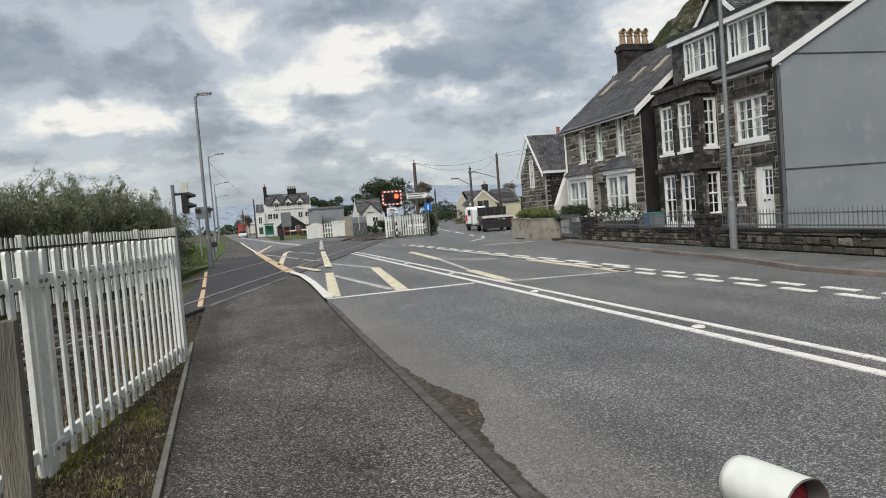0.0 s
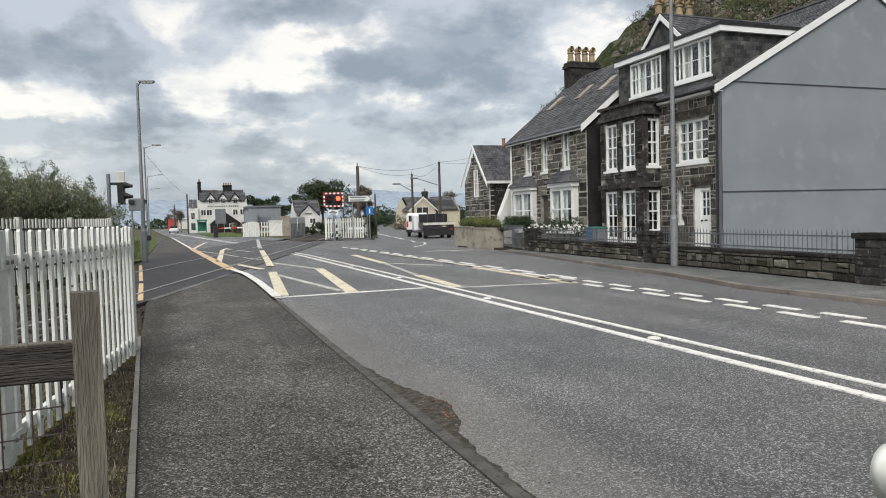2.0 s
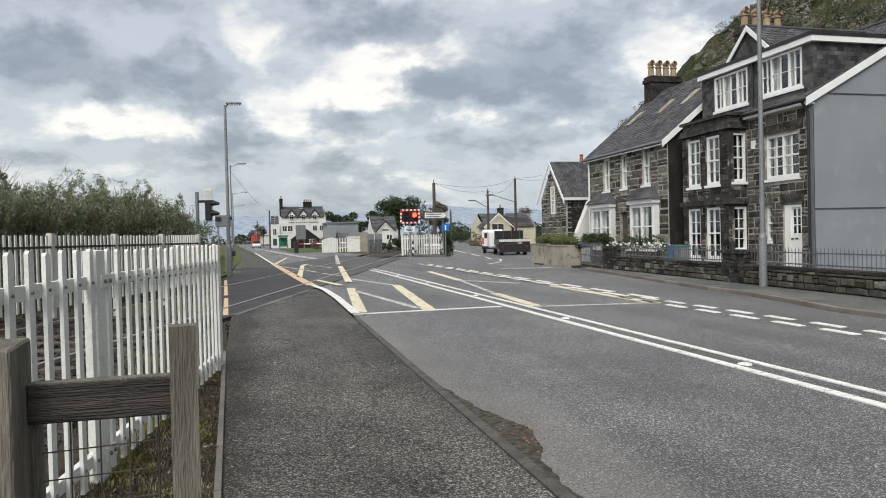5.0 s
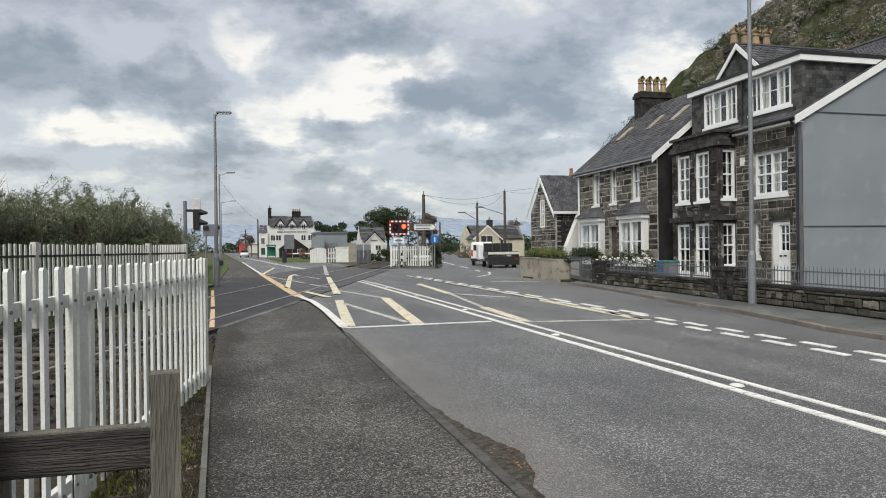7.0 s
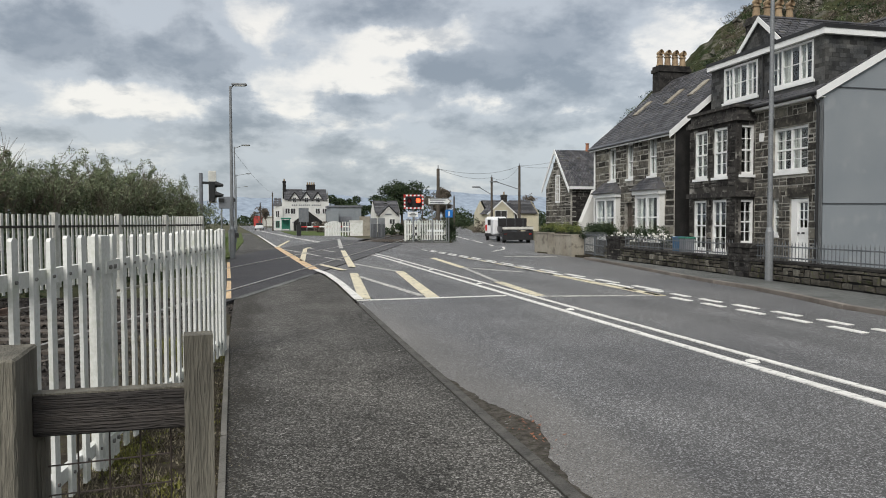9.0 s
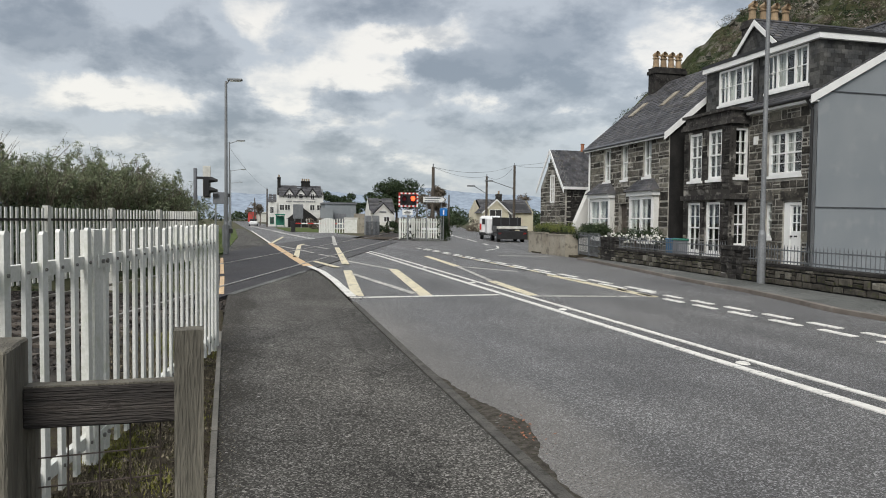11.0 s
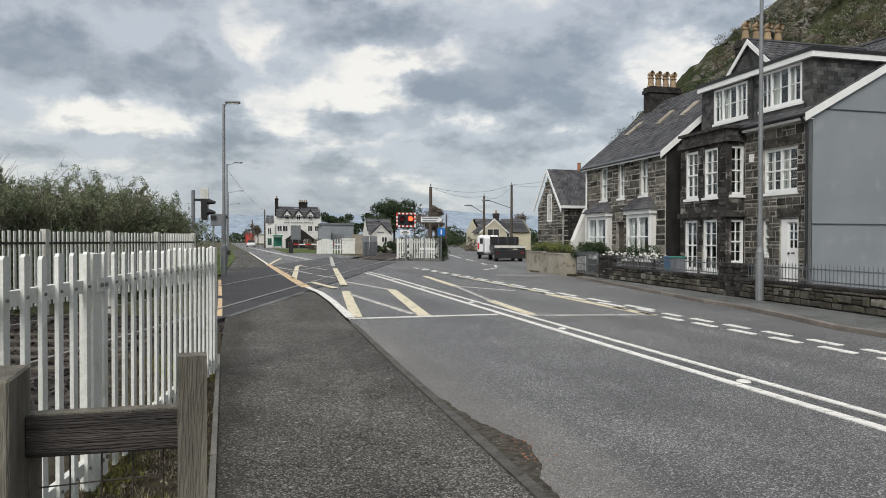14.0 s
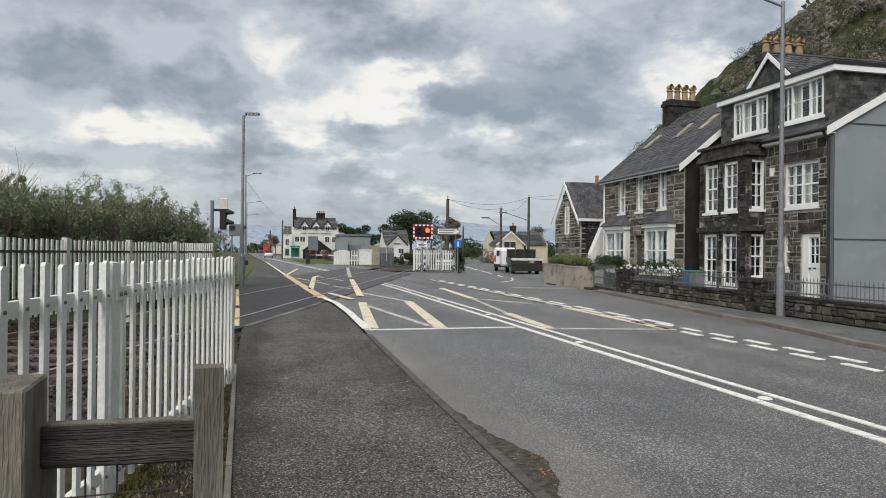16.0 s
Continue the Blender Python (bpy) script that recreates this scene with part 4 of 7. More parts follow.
# ---- white paling fence beside the path ----
FD = Vector((-0.49, -3.75)).normalized()
FE = Vector((-0.41, 8.62))
near_fence = thing("paling_fence", (FE.x, FE.y, 0), "white painted timber paling fence beside the footpath", "fence")
fpl = Plane((FE.x, FE.y), (FD.x, FD.y), (FD.y * -1, FD.x))
if fpl.n.x < 0:
    fpl.n = -fpl.n
fr = random.Random(2)
SPAN = 3.78


def capped_post(plane, u, half, z0, z1, d0, d1):
    """A square post with a shallow four-sided weathered cap."""
    bm = bmesh.new()
    plane.box(bm, u - half, u + half, z0, z1 - 0.02, d0, d1)
    c = bm.verts.new(plane.at(u, z1 - 0.012, (d0 + d1) / 2))
    q = [bm.verts.new(plane.at(a, z1 - 0.02, b)) for a, b in ((u - half, d0), (u + half, d0), (u + half, d1), (u - half, d1))]
    for k in range(4):
        bm.faces.new((q[k], q[(k + 1) % 4], c))
    bmesh.ops.recalc_face_normals(bm, faces=bm.faces)
    return bm


for i in range(3):
    u = i * SPAN
    part("post", capped_post(fpl, u, 0.072, -0.1, 1.45, -0.03, 0.05), M_FENCE, near_fence)
    if i == 2:
        break
    for z in (1.20, 0.12):
        r = part("rail", fpl.B(u + 0.07, u + SPAN - 0.07, z, z + 0.075, -0.02, 0.02), M_FENCE, near_fence)
        part("rail_end_plate", fpl.B(u + SPAN - 0.16, u + SPAN + 0.02, z - 0.002, z + 0.077, 0.051, 0.062), M_FENCE, near_fence)
        for b in (u + SPAN - 0.11, u + SPAN - 0.03):
            part("bolt", T(fpl.at(b, z + 0.037, 0.062), fpl.at(b, z + 0.037, 0.074), 0.014, seg=8), M_BOLT, r)
    n = 18
    for k in range(n):
        c = u + 0.07 + (SPAN - 0.14) * (k + 0.5) / n - (0.05 if i else 0.0)
        bm = bmesh.new()
        top = 1.435 + fr.uniform(-0.012, 0.012)
        tilt = fr.uniform(-0.006, 0.006)
        prof = [(-0.031, 0.03), (0.031, 0.03), (0.031 + tilt, top - 0.016), (0.016 + tilt, top), (-0.016 + tilt, top), (-0.031 + tilt, top - 0.016)]
        f = [bm.verts.new(fpl.at(c + a, z, 0.042)) for a, z in prof]
        b = [bm.verts.new(fpl.at(c + a, z, 0.021)) for a, z in prof]
        bm.faces.new(f)
        bm.faces.new(b[::-1])
        for q in range(6):
            bm.faces.new((f[q], f[(q + 1) % 6], b[(q + 1) % 6], b[q]))
        bmesh.ops.recalc_face_normals(bm, faces=bm.faces)
        p = part("pale", bm, M_FENCE, near_fence)
        for z in (1.237, 0.157):
            part("bolt", T(fpl.at(c, z, 0.042), fpl.at(c, z, 0.05), 0.010, seg=6), M_BOLT, p)

# far fence beyond the track
BD = Vector((-0.29, -0.957)).normalized()
BE = Vector((-1.9, 24.4))
far_fence = thing("paling_fence", (BE.x, BE.y, 0), "weathered white paling fence beyond the railway track", "fence")
bpl = Plane((BE.x, BE.y), (BD.x, BD.y), (0.957, -0.29))
for i in range(9):
    u = i * 2.67
    part("post", bpl.B(u - 0.055, u + 0.055, -0.3, 1.74, -0.06, 0.06), M_FENCE_DIRTY, far_fence)
    if i == 8:
        break
    # shadow along these white rails is put into the dark timber colour
    for z in (1.42, 0.5):
        part("rail", bpl.B(u + 0.062, u + 2.608, z, z + 0.05, 0.024, 0.055), M_WOOD_DARK, far_fence)
    for k in range(15):
        c = u + 0.07 + 2.53 * (k + 0.5) / 15
        part("pale", bpl.B(c - 0.033, c + 0.033, 0.15, 1.70 + fr.uniform(-0.015, 0.015), 0.0, 0.022), M_FENCE, far_fence)
rp = Plane((BE.x, BE.y), (-0.97, 0.24), (-0.24, -0.97))
for k in range(9):
    part("pale", rp.B(0.07 + k * 0.085, 0.145 + k * 0.085, 0.15, 1.72, 0.0, 0.022), M_FENCE_DIRTY, far_fence)
part("rail", rp.B(0.06, 0.84, 1.42, 1.5, -0.045, -0.002), M_FENCE_DIRTY, far_fence)

# ---- timber post and rail fence with wire mesh ----
wood = thing("post_and_rail_fence", (-0.04, 1.50, 0), "weathered grey timber post and rail fence with wire mesh", "fence")


def timber_post(x0, x1, y0, y1, top, slope):
    bm = B(x0, x1, y0, y1, -0.2, top, bevel=0.004)
    for v in bm.verts:
        if v.co.z > top - 0.02:
            v.co.z += slope * (v.co.y - y0)
    return bm


pr_ = Plane((-0.0430, 1.451), (0.996, 0.087), (0.087, -0.996))
part("post", pr_.B(0.0, 0.0495, -0.2, 1.308, -0.05, 0.0), M_WOOD, wood)
part("post", timber_post(-0.47, -0.294, 1.40, 1.52, 1.288, 0.06), M_WOOD, wood)
rl_ = part("rail", B(-0.294, -0.036, 1.480, 1.518, 1.138, 1.209, bevel=0.003), M_WOOD_DARK, wood, "dark timber rail")
# a 3 mm lath in paler timber, so the top is lighter than the face
part("rail_top", B(-0.293, -0.037, 1.483, 1.516, 1.2095, 1.2125), M_WOOD, rl_, "paler upper face of the rail")
part("batten", B(-0.294, -0.280, 1.50, 1.53, 0.0, 1.135), M_WOOD, wood)
for i in range(5):
    x = -0.285 + i * 0.052
    part("mesh_wire", T((x, 1.515, 0.02), (x + 0.003, 1.513, 1.15), 0.0016, seg=5), M_WIRE, wood)
for i in range(20):
    z = 1.075 - i * 0.053
    part("mesh_wire", T((-0.30, 1.514, z), (-0.07, 1.516, z + 0.008), 0.0016, seg=5), M_WIRE, wood)

# ---- lowered barrier boom with its hooded lamp ----
HC = Vector((1.138, 0.668, 1.038))
HA = Vector((0.12, -0.99, -0.015)).normalized()
BA = Vector((0.956, 0.292, 0.0)).normalized()
boom = thing("barrier_boom", (10.9, 3.6, 0.1), "red and white level crossing barrier boom with hooded lamp", "barrier")


def hood(bm, c, ax, r0, r1, length, inner=False):
    """A lamp hood: a round back over straight sides that draw in below."""
    side = ax.cross(Vector((0, 0, 1))).normalized()
    up = side.cross(ax).normalized()
    prof = [(-0.62, -1.15), (-0.95, -0.25)] + [(-math.cos(a), math.sin(a)) for a in (math.pi * i / 18 for i in range(19))] + [(0.95, -0.25), (0.62, -1.15)]
    rings = []
    for s, r in ((-length / 2, r0 * 0.94), (-length / 2 + 0.012, r0), (length / 2, r1)):
        rings.append([bm.verts.new(c + ax * s + side * r * p + up * r * q) for p, q in prof])
    n = len(prof)
    for a, b in zip(rings, rings[1:]):
        for i in range(n):
            bm.faces.new((a[i], a[(i + 1) % n], b[(i + 1) % n], b[i]))
    if not inner:
        bm.faces.new(rings[0][::-1])
    return bm


lamp = part("lamp_hood", hood(bmesh.new(), HC, HA, 0.037, 0.040, 0.120), M_HOOD, boom, "white lamp hood", smooth=True)
part("hood_lining", hood(bmesh.new(), HC + HA * 0.003, HA, 0.0355, 0.0384, 0.118, True), M_HOOD_IN, lamp, smooth=True)
bm = bmesh.new()
bmesh.ops.create_uvsphere(bm, u_segments=20, v_segments=10, radius=0.034, matrix=Matrix.Translation(HC + HA * 0.030) @ HA.to_track_quat("Z", "Y").to_matrix().to_4x4() @ Matrix.Diagonal((1, 1, 0.3, 1)))
part("lens", bm, M_LENS, lamp, "unlit dark red lens", smooth=True)
b0 = Vector((1.235, 0.700, 0.868))
for i in range(10):
    bm = bmesh.new()
    m = Matrix.Translation(b0 + BA * (0.95 * i)) @ BA.to_track_quat("X", "Z").to_matrix().to_4x4()
    box(bm, 0, 0.947, -0.03, 0.03, -0.055, 0.045, m, bevel=0.006)
    part("boom_section", bm, M_BOOM_RED if i % 2 == 0 else M_WHITE, boom)
part("lamp_bracket", T(HC + HA * 0.02 - Vector((0, 0, 0.035)), b0 + BA * 0.05, 0.012), M_GREY_METAL, boom)
be = b0 + BA * 9.6
part("pedestal", B(be.x - 0.25, be.x + 0.25, be.y - 0.3, be.y + 0.3, 0.1, be.z + 0.2, bevel=0.02), M_GREY_METAL, boom)

# ---- stone house with the grey gable ----
FX, GY = 16.62, 18.60
house1 = thing("stone_house", (FX, GY, 0), "dark stone house with grey rendered gable and slate roof", "house")
pf = Plane((FX, 0), (0, 1), (-1, 0))
BX, BY0, BY1 = 15.87, 21.75, 24.52
HW = [(19.24, 20.82, 3.10, 4.56), (19.17, 19.99, 0.12, 2.24), (20.52, 20.84, 1.05, 2.24)]
front = part("wall", pf.wall(GY + 0.02, BY0 + 0.05, -0.3, 5.42, HW), M_MORTAR, house1)
part("wall", pf.wall(BY0 + 0.05, 25.12, -0.3, 5.42, []), M_MORTAR_DARK, house1)
part("floor", B(FX + 0.3, 29.0, GY + 0.3, 25.0, -0.1, -0.05), M_ROOM_SHADE, house1)
stones(front, pf, GY + 0.02, BY0 - 0.02, 0.1, 5.28, HW, M_STONE, 11, course=(0.15, 0.38), wide=(0.18, 0.62), joint=0.024, wobble=0.02, pale=0.05, split=0.35)
# lintels
for u0, u1, z in ((19.05, 21.0, 4.60), (19.05, 20.1, 2.28), (20.42, 20.95, 2.28)):
    part("lintel", pf.B(u0, u1, z, z + 0.30, -0.05, 0.034), M_STONE, front)
window(house1, pf, *HW[0], cols=2, rows=4, frame=0.09, mullions=((19.24 + 20.82) / 2,))
window(house1, pf, *HW[2], cols=1, rows=4, frame=0.06)
# front door
dz0, dz1 = 0.14, 2.22
bm = bmesh.new()
pf.box(bm, 19.18, 19.25, dz0, dz1, -0.16, -0.04)
pf.box(bm, 19.71, 19.98, dz0, dz1, -0.16, -0.04)
pf.box(bm, 19.25, 19.71, dz1 - 0.10, dz1, -0.16, -0.042)
dfrm = part("door", bm, M_WHITE, house1, "white half glazed panel front door")
bm = pf.B(19.25, 19.71, dz0, 1.30, -0.12, -0.08)
for u in (19.30, 19.51):
    pf.box(bm, u, u + 0.15, 0.3, 0.8, -0.08, -0.072)
for u, w_ in ((19.25, 0.06), (19.466, 0.028), (19.65, 0.06)):
    pf.box(bm, u, u + w_, 1.3, 2.12, -0.12, -0.08)
for z in (1.55, 1.82, 2.08):
    pf.box(bm, 19.31, 19.65, z, z + 0.03, -0.12, -0.081)
part("door_leaf", bm, M_WHITE, dfrm)
p = part("pane", pf.B(19.27, 19.69, 1.3, 2.11, -0.105, -0.1), M_GLASS, dfrm)
p.visible_shadow = False
# added dark sheet stands for the shaded hall behind the door
part("dark_room", pf.B(19.2, 19.95, 0.2, 2.2, -0.7, -0.68), M_ROOM_SHADE, dfrm)
part("letter_plate", pf.B(19.42, 19.55, 1.10, 1.15, -0.08, -0.07), M_BLACK, dfrm)
part("door_knob", T(pf.at(19.66, 1.12, -0.08), pf.at(19.66, 1.12, -0.03), 0.03), M_BLACK, dfrm)
# bay
bf, bs = Plane((BX, 0), (0, 1), (-1, 0)), Plane((0, BY0), (1, 0), (0, -1))
bl = Plane((0, BY1), (1, 0), (0, 1))
FH = [(22.24, 23.04, 3.08, 4.84), (23.40, 24.20, 3.08, 4.84), (22.26, 23.10, 0.42, 2.28), (23.44, 24.24, 0.42, 2.28)]
SH = [(16.02, 16.59, 3.12, 4.84), (16.02, 16.59, 0.72, 2.26)]
bay = part("bay", bf.wall(BY0, BY1, -0.3, 5.10, FH, 0.22), M_MORTAR_DARK, house1, "square two storey dark stone bay")
bay_side = part("wall", bs.wall(BX + 0.222, FX - 0.005, -0.3, 5.10, SH, 0.22), M_MORTAR_DARK, house1)
part("wall", bl.wall(BX + 0.222, FX - 0.005, -0.3, 5.10, [], 0.22), M_MORTAR_DARK, house1)
stones(bay, bf, BY0 + 0.01, BY1 - 0.01, 0.0, 5.0, [(a - 0.02, b + 0.02, c - 0.02, d + 0.02) for a, b, c, d in FH] + [(BY0, BY1, 2.34, 2.56)], M_STONE_DARK, 12, course=(0.15, 0.30), wide=(0.16, 0.42), joint=0.026, wobble=0.02, pale=0.04)
stones(bay_side, bs, BX + 0.01, FX - 0.02, 0.0, 5.0, [(a - 0.02, b + 0.02, c - 0.02, d + 0.02) for a, b, c, d in SH] + [(BX, FX, 2.34, 2.56)], M_STONE_DARK, 13, course=(0.22, 0.36), wide=(0.3, 0.7))
for z0, z1, o in ((2.36, 2.54, 0.09), (4.98, 5.10, 0.10), (5.10, 5.20, 0.05), (5.20, 5.44, -0.02), (5.44, 5.54, 0.08)):
    bm = bmesh.new()
    box(bm, BX - o, FX - 0.004, BY0 - o, BY1 + o, z0, z1)
    part("cornice", bm, M_STONE_DARK, bay)
for a, b, c, d in FH:
    window(house1, bf, a, b, c, d, cols=2, rows=4, d=-0.07, sill=2, frame=0.085)
for a, b, c, d in SH:
    window(house1, bs, a, b, c, d, cols=2, rows=4, d=-0.07, sill=2, frame=0.08, curtain=c > 1)
# gable
RX, RZ, EX2, EZ = 23.1, 9.15, 29.6, 5.50
bm = bmesh.new()
prof = [(FX - 0.02, -0.8), (EX2 - 0.1, -0.8), (EX2 - 0.1, 5.60), (RX, RZ - 0.1), (FX - 0.02, EZ - 0.06)]
f = [bm.verts.new((x, GY, z)) for x, z in prof]
b = [bm.verts.new((x, GY + 0.3, z)) for x, z in prof]
bm.faces.new(f)
bm.faces.new(b[::-1])
for k in range(5):
    bm.faces.new((f[k], f[(k + 1) % 5], b[(k + 1) % 5], b[k]))
bmesh.ops.recalc_face_normals(bm, faces=bm.faces)
gable = part("gable_wall", bm, M_RENDER, house1, "grey painted rendered gable wall")
pg = Plane((0, GY), (1, 0), (0, -1))
for z in (2.03, 5.58):
    part("drip_line", pg.B(FX + (0.0 if z < 3 else 0.25), EX2 - 0.12, z, z + 0.03, 0.0, 0.025), M_IRON, gable)
part("plinth", pg.B(18.2, EX2 - 0.1, -0.7, -0.30, 0.0, 0.02), M_BLACK, gable)
part("wall", B(EX2 - 0.42, EX2 - 0.1, GY + 0.3, 25.1, -0.5, 5.5), M_RENDER, house1)
part("wall", B(FX + 0.3, EX2 - 0.1, 25.12, 25.4, -0.5, 5.5), M_RENDER_BLACK, house1)
# roof
roof = part("roof", bmesh.new(), M_SLATE, house1)
sl = bmesh.new()
e0, r0 = Vector((FX - 0.25, GY - 0.06, EZ - 0.06)), Vector((RX, GY - 0.06, RZ))
slates(sl, (FX - 0.25, GY - 0.06, EZ - 0.06), (FX - 0.25, 25.5, EZ - 0.06), (RX, 25.5, RZ), (RX, GY - 0.06, RZ), 34, 0.02, 22, 4)
part("slate_slope", sl, M_SLATE, roof)
sl = bmesh.new()
slates(sl, (EX2 + 0.15, 25.5, 5.50), (EX2 + 0.15, GY - 0.06, 5.50), (RX, GY - 0.06, RZ), (RX, 25.5, RZ), 30, 0.02, 1, 5)
part("slate_slope", sl, M_SLATE, roof)
bm = bmesh.new()
for a, b in (((FX - 0.25, EZ - 0.06), (RX, RZ)), ((RX, RZ), (EX2 + 0.15, 5.50))):
    vs = [bm.verts.new((x, y, z + dz)) for y in (GY - 0.04, 25.46) for (x, z) in (a, b) for dz in (0.0, -0.1)]
    for q in ((0, 2, 3, 1), (4, 5, 7, 6), (0, 4, 6, 2), (1, 3, 7, 5), (0, 1, 5, 4), (2, 6, 7, 3)):
        bm.faces.new([vs[i] for i in q])
part("roof_deck", bm, M_SLATE_DARK, roof)


def barge(parent, a, b, y, drop=0.22, thick=0.03, mat=None):
    bm = bmesh.new()
    vs = [bm.verts.new((x, yy, z + dz)) for yy in (y, y - thick) for (x, z) in (a, b) for dz in (0.03, -drop)]
    for q in ((0, 2, 3, 1), (4, 5, 7, 6), (0, 4, 6, 2), (1, 3, 7, 5), (0, 1, 5, 4), (2, 6, 7, 3)):
        bm.faces.new([vs[i] for i in q])
    bmesh.ops.recalc_face_normals(bm, faces=bm.faces)
    return part("bargeboard", bm, mat or M_WHITE, parent)


barge(roof, (FX - 0.33, EZ - 0.09), (RX, RZ), GY - 0.06)
barge(roof, (RX, RZ), (EX2 + 0.2, 5.47), GY - 0.06)
part("fascia", pf.B(GY - 0.05, BY0 - 0.1, 5.28, 5.42, 0.20, 0.23), M_WHITE, roof)
part("soffit", pf.B(GY - 0.05, BY0 - 0.1, 5.26, 5.285, 0.0, 0.20), M_WHITE, roof)
part("gutter", T((FX - 0.28, GY - 0.05, 5.40), (FX - 0.28, BY0 - 0.1, 5.40), 0.055), M_BLACK, roof)
dp = part("downpipe", T((FX - 0.12, GY + 0.1, -0.1), (FX - 0.12, GY + 0.1, 5.0), 0.045), M_BLACK, house1, "black cast iron downpipe")
part("downpipe_swan_neck", T((FX - 0.12, GY + 0.1, 5.0), (FX - 0.27, GY + 0.2, 5.38), 0.045), M_BLACK, dp)
part("corner_strip", pf.B(GY - 0.0, GY + 0.14, -0.2, 5.2, 0.0, 0.035), M_GALV, house1, "pale grey painted corner band")
# dormer
DX, DY0, DY1, DZ0, DZ1 = 16.92, 18.93, 24.72, 5.60, 7.30
pd = Plane((DX, 0), (0, 1), (-1, 0))
DW = [(19.40, 21.36, 5.98, 7.24), (22.04, 23.94, 5.93, 7.20)]
dorm = part("dormer", pd.wall(DY0, DY1, DZ0, DZ1, DW, 0.12), M_SLATE_DARK, house1, "long slate hung flat roofed dormer")
for (a, b, c, d) in DW:
    w3 = (b - a)
    window(house1, pd, a, b, c, d, cols=2, rows=2, sash=False, d=-0.02, mullions=(a + w3 * 0.30, a + w3 * 0.72), frame=0.075, sill=2)
# hung slates between the windows
hs = random.Random(21)
for a, b in ((DY0, 19.33), (21.43, 21.97), (24.01, DY1)):
    z = DZ0 + 0.02
    row = 0
    while z < DZ1 - 0.06:
        u = a + (0.0 if row % 2 else -0.12)
        while u < b - 0.03:
            u0, u1 = max(u, a) + 0.004, min(u + 0.24, b) - 0.004
            if u1 - u0 > 0.04:
                part("slate", pd.B(u0, u1, z, z + 0.13, 0.0, 0.008 + hs.uniform(0, 0.008)), M_SLATE_DARK, dorm)
            u += 0.24
        z += 0.135
        row += 1
# cheek on the gable side
cheek = bmesh.new()
pts = [(DX + 0.002, DZ0), (DX + 0.002, DZ1), (19.75, DZ1), (17.0, 5.75)]
f = [cheek.verts.new((x, DY0 - 0.002, z)) for x, z in pts]
b = [cheek.verts.new((x, DY0 + 0.1, z)) for x, z in pts]
cheek.faces.new(f)
cheek.faces.new(b[::-1])
for k in range(4):
    cheek.faces.new((f[k], f[(k + 1) % 4], b[(k + 1) % 4], b[k]))
ck = part("cheek", cheek, M_SLATE_DARK, dorm)
pc = Plane((0, DY0 - 0.002), (1, 0), (0, -1))
for r in range(12):
    z = DZ0 + 0.02 + r * 0.138
    x1 = min(19.7, FX + (z + 0.14 - 5.5) / 0.562)
    x = DX + (0.0 if r % 2 else -0.13)
    while x < x1:
        a, b = max(x, DX) + 0.004, min(x + 0.26, x1) - 0.004
        if b - a > 0.05:
            part("slate", pc.B(a, b, z, z + 0.132, 0.0, 0.008 + hs.uniform(0, 0.008)), M_SLATE_DARK, ck)
        x += 0.26
part("dormer_roof", B(DX - 0.18, 20.3, DY0 - 0.16, DY1 + 0.1, 7.44, 7.56), M_BLACK, dorm, "flat black felt roof edge")
part("fascia", B(DX - 0.16, 20.0, DY0 - 0.14, DY1 + 0.08, 7.26, 7.44), M_WHITE, dorm)
part("downpipe", T((DX - 0.05, 21.72, 5.4), (DX - 0.05, 21.72, 7.3), 0.035), M_BLACK, dorm)
# small gable on the dormer
gb = bmesh.new()
ga, gl, grr = (21.90, 8.52), (23.10, 7.55), (20.72, 7.55)
f = [gb.verts.new((DX - 0.02, y, z)) for y, z in (gl, grr, ga)]
b = [gb.verts.new((22.0, y, z)) for y, z in (gl, grr, ga)]
gb.faces.new(f)
gb.faces.new(b[::-1])
bmesh.ops.recalc_face_normals(gb, faces=gb.faces)
gab = part("gablet", gb, M_SLATE_DARK, dorm, "small slate faced gable with white bargeboards")
gs = bmesh.new()
slates(gs, (DX - 0.1, 20.60, 7.48), (22.0, 20.60, 7.48), (22.0, 21.90, 8.60), (DX - 0.1, 21.90, 8.60), 9, 0.02, 16, 3)
slates(gs, (22.0, 23.2, 7.48), (DX - 0.1, 23.2, 7.48), (DX - 0.1, 21.90, 8.60), (22.0, 21.90, 8.60), 9, 0.02, 16, 3)
part("slate_slope", gs, M_SLATE, gab)
for a, b in (((20.55, 7.42), (21.90, 8.62)), ((21.90, 8.62), (23.25, 7.42))):
    bm = bmesh.new()
    vs = [bm.verts.new((x, y, z + dz)) for x in (DX - 0.14, DX - 0.11) for (y, z) in (a, b) for dz in (0.0, -0.2)]
    for q in ((0, 2, 3, 1), (4, 5, 7, 6), (0, 4, 6, 2), (1, 3, 7, 5), (0, 1, 5, 4), (2, 6, 7, 3)):
        bm.faces.new([vs[i] for i in q])
    bmesh.ops.recalc_face_normals(bm, faces=bm.faces)
    part("bargeboard", bm, M_WHITE, gab)
gp2 = Plane((DX - 0.02, 0), (0, 1), (-1, 0))
for r in range(7):
    z = 7.56 + r * 0.135
    half = max(0.0, 1.19 * (8.50 - z - 0.13) / 0.95)
    y = 21.9 - half + (0.0 if r % 2 else -0.1)
    while y < 21.9 + half - 0.03:
        a, b = max(y, 21.9 - half) + 0.004, min(y + 0.22, 21.9 + half) - 0.004
        if b - a > 0.04:
            part("slate", gp2.B(a, b, z, z + 0.13, 0.0, 0.008 + hs.uniform(0, 0.01)), M_SLATE_DARK, gab)
        y += 0.22
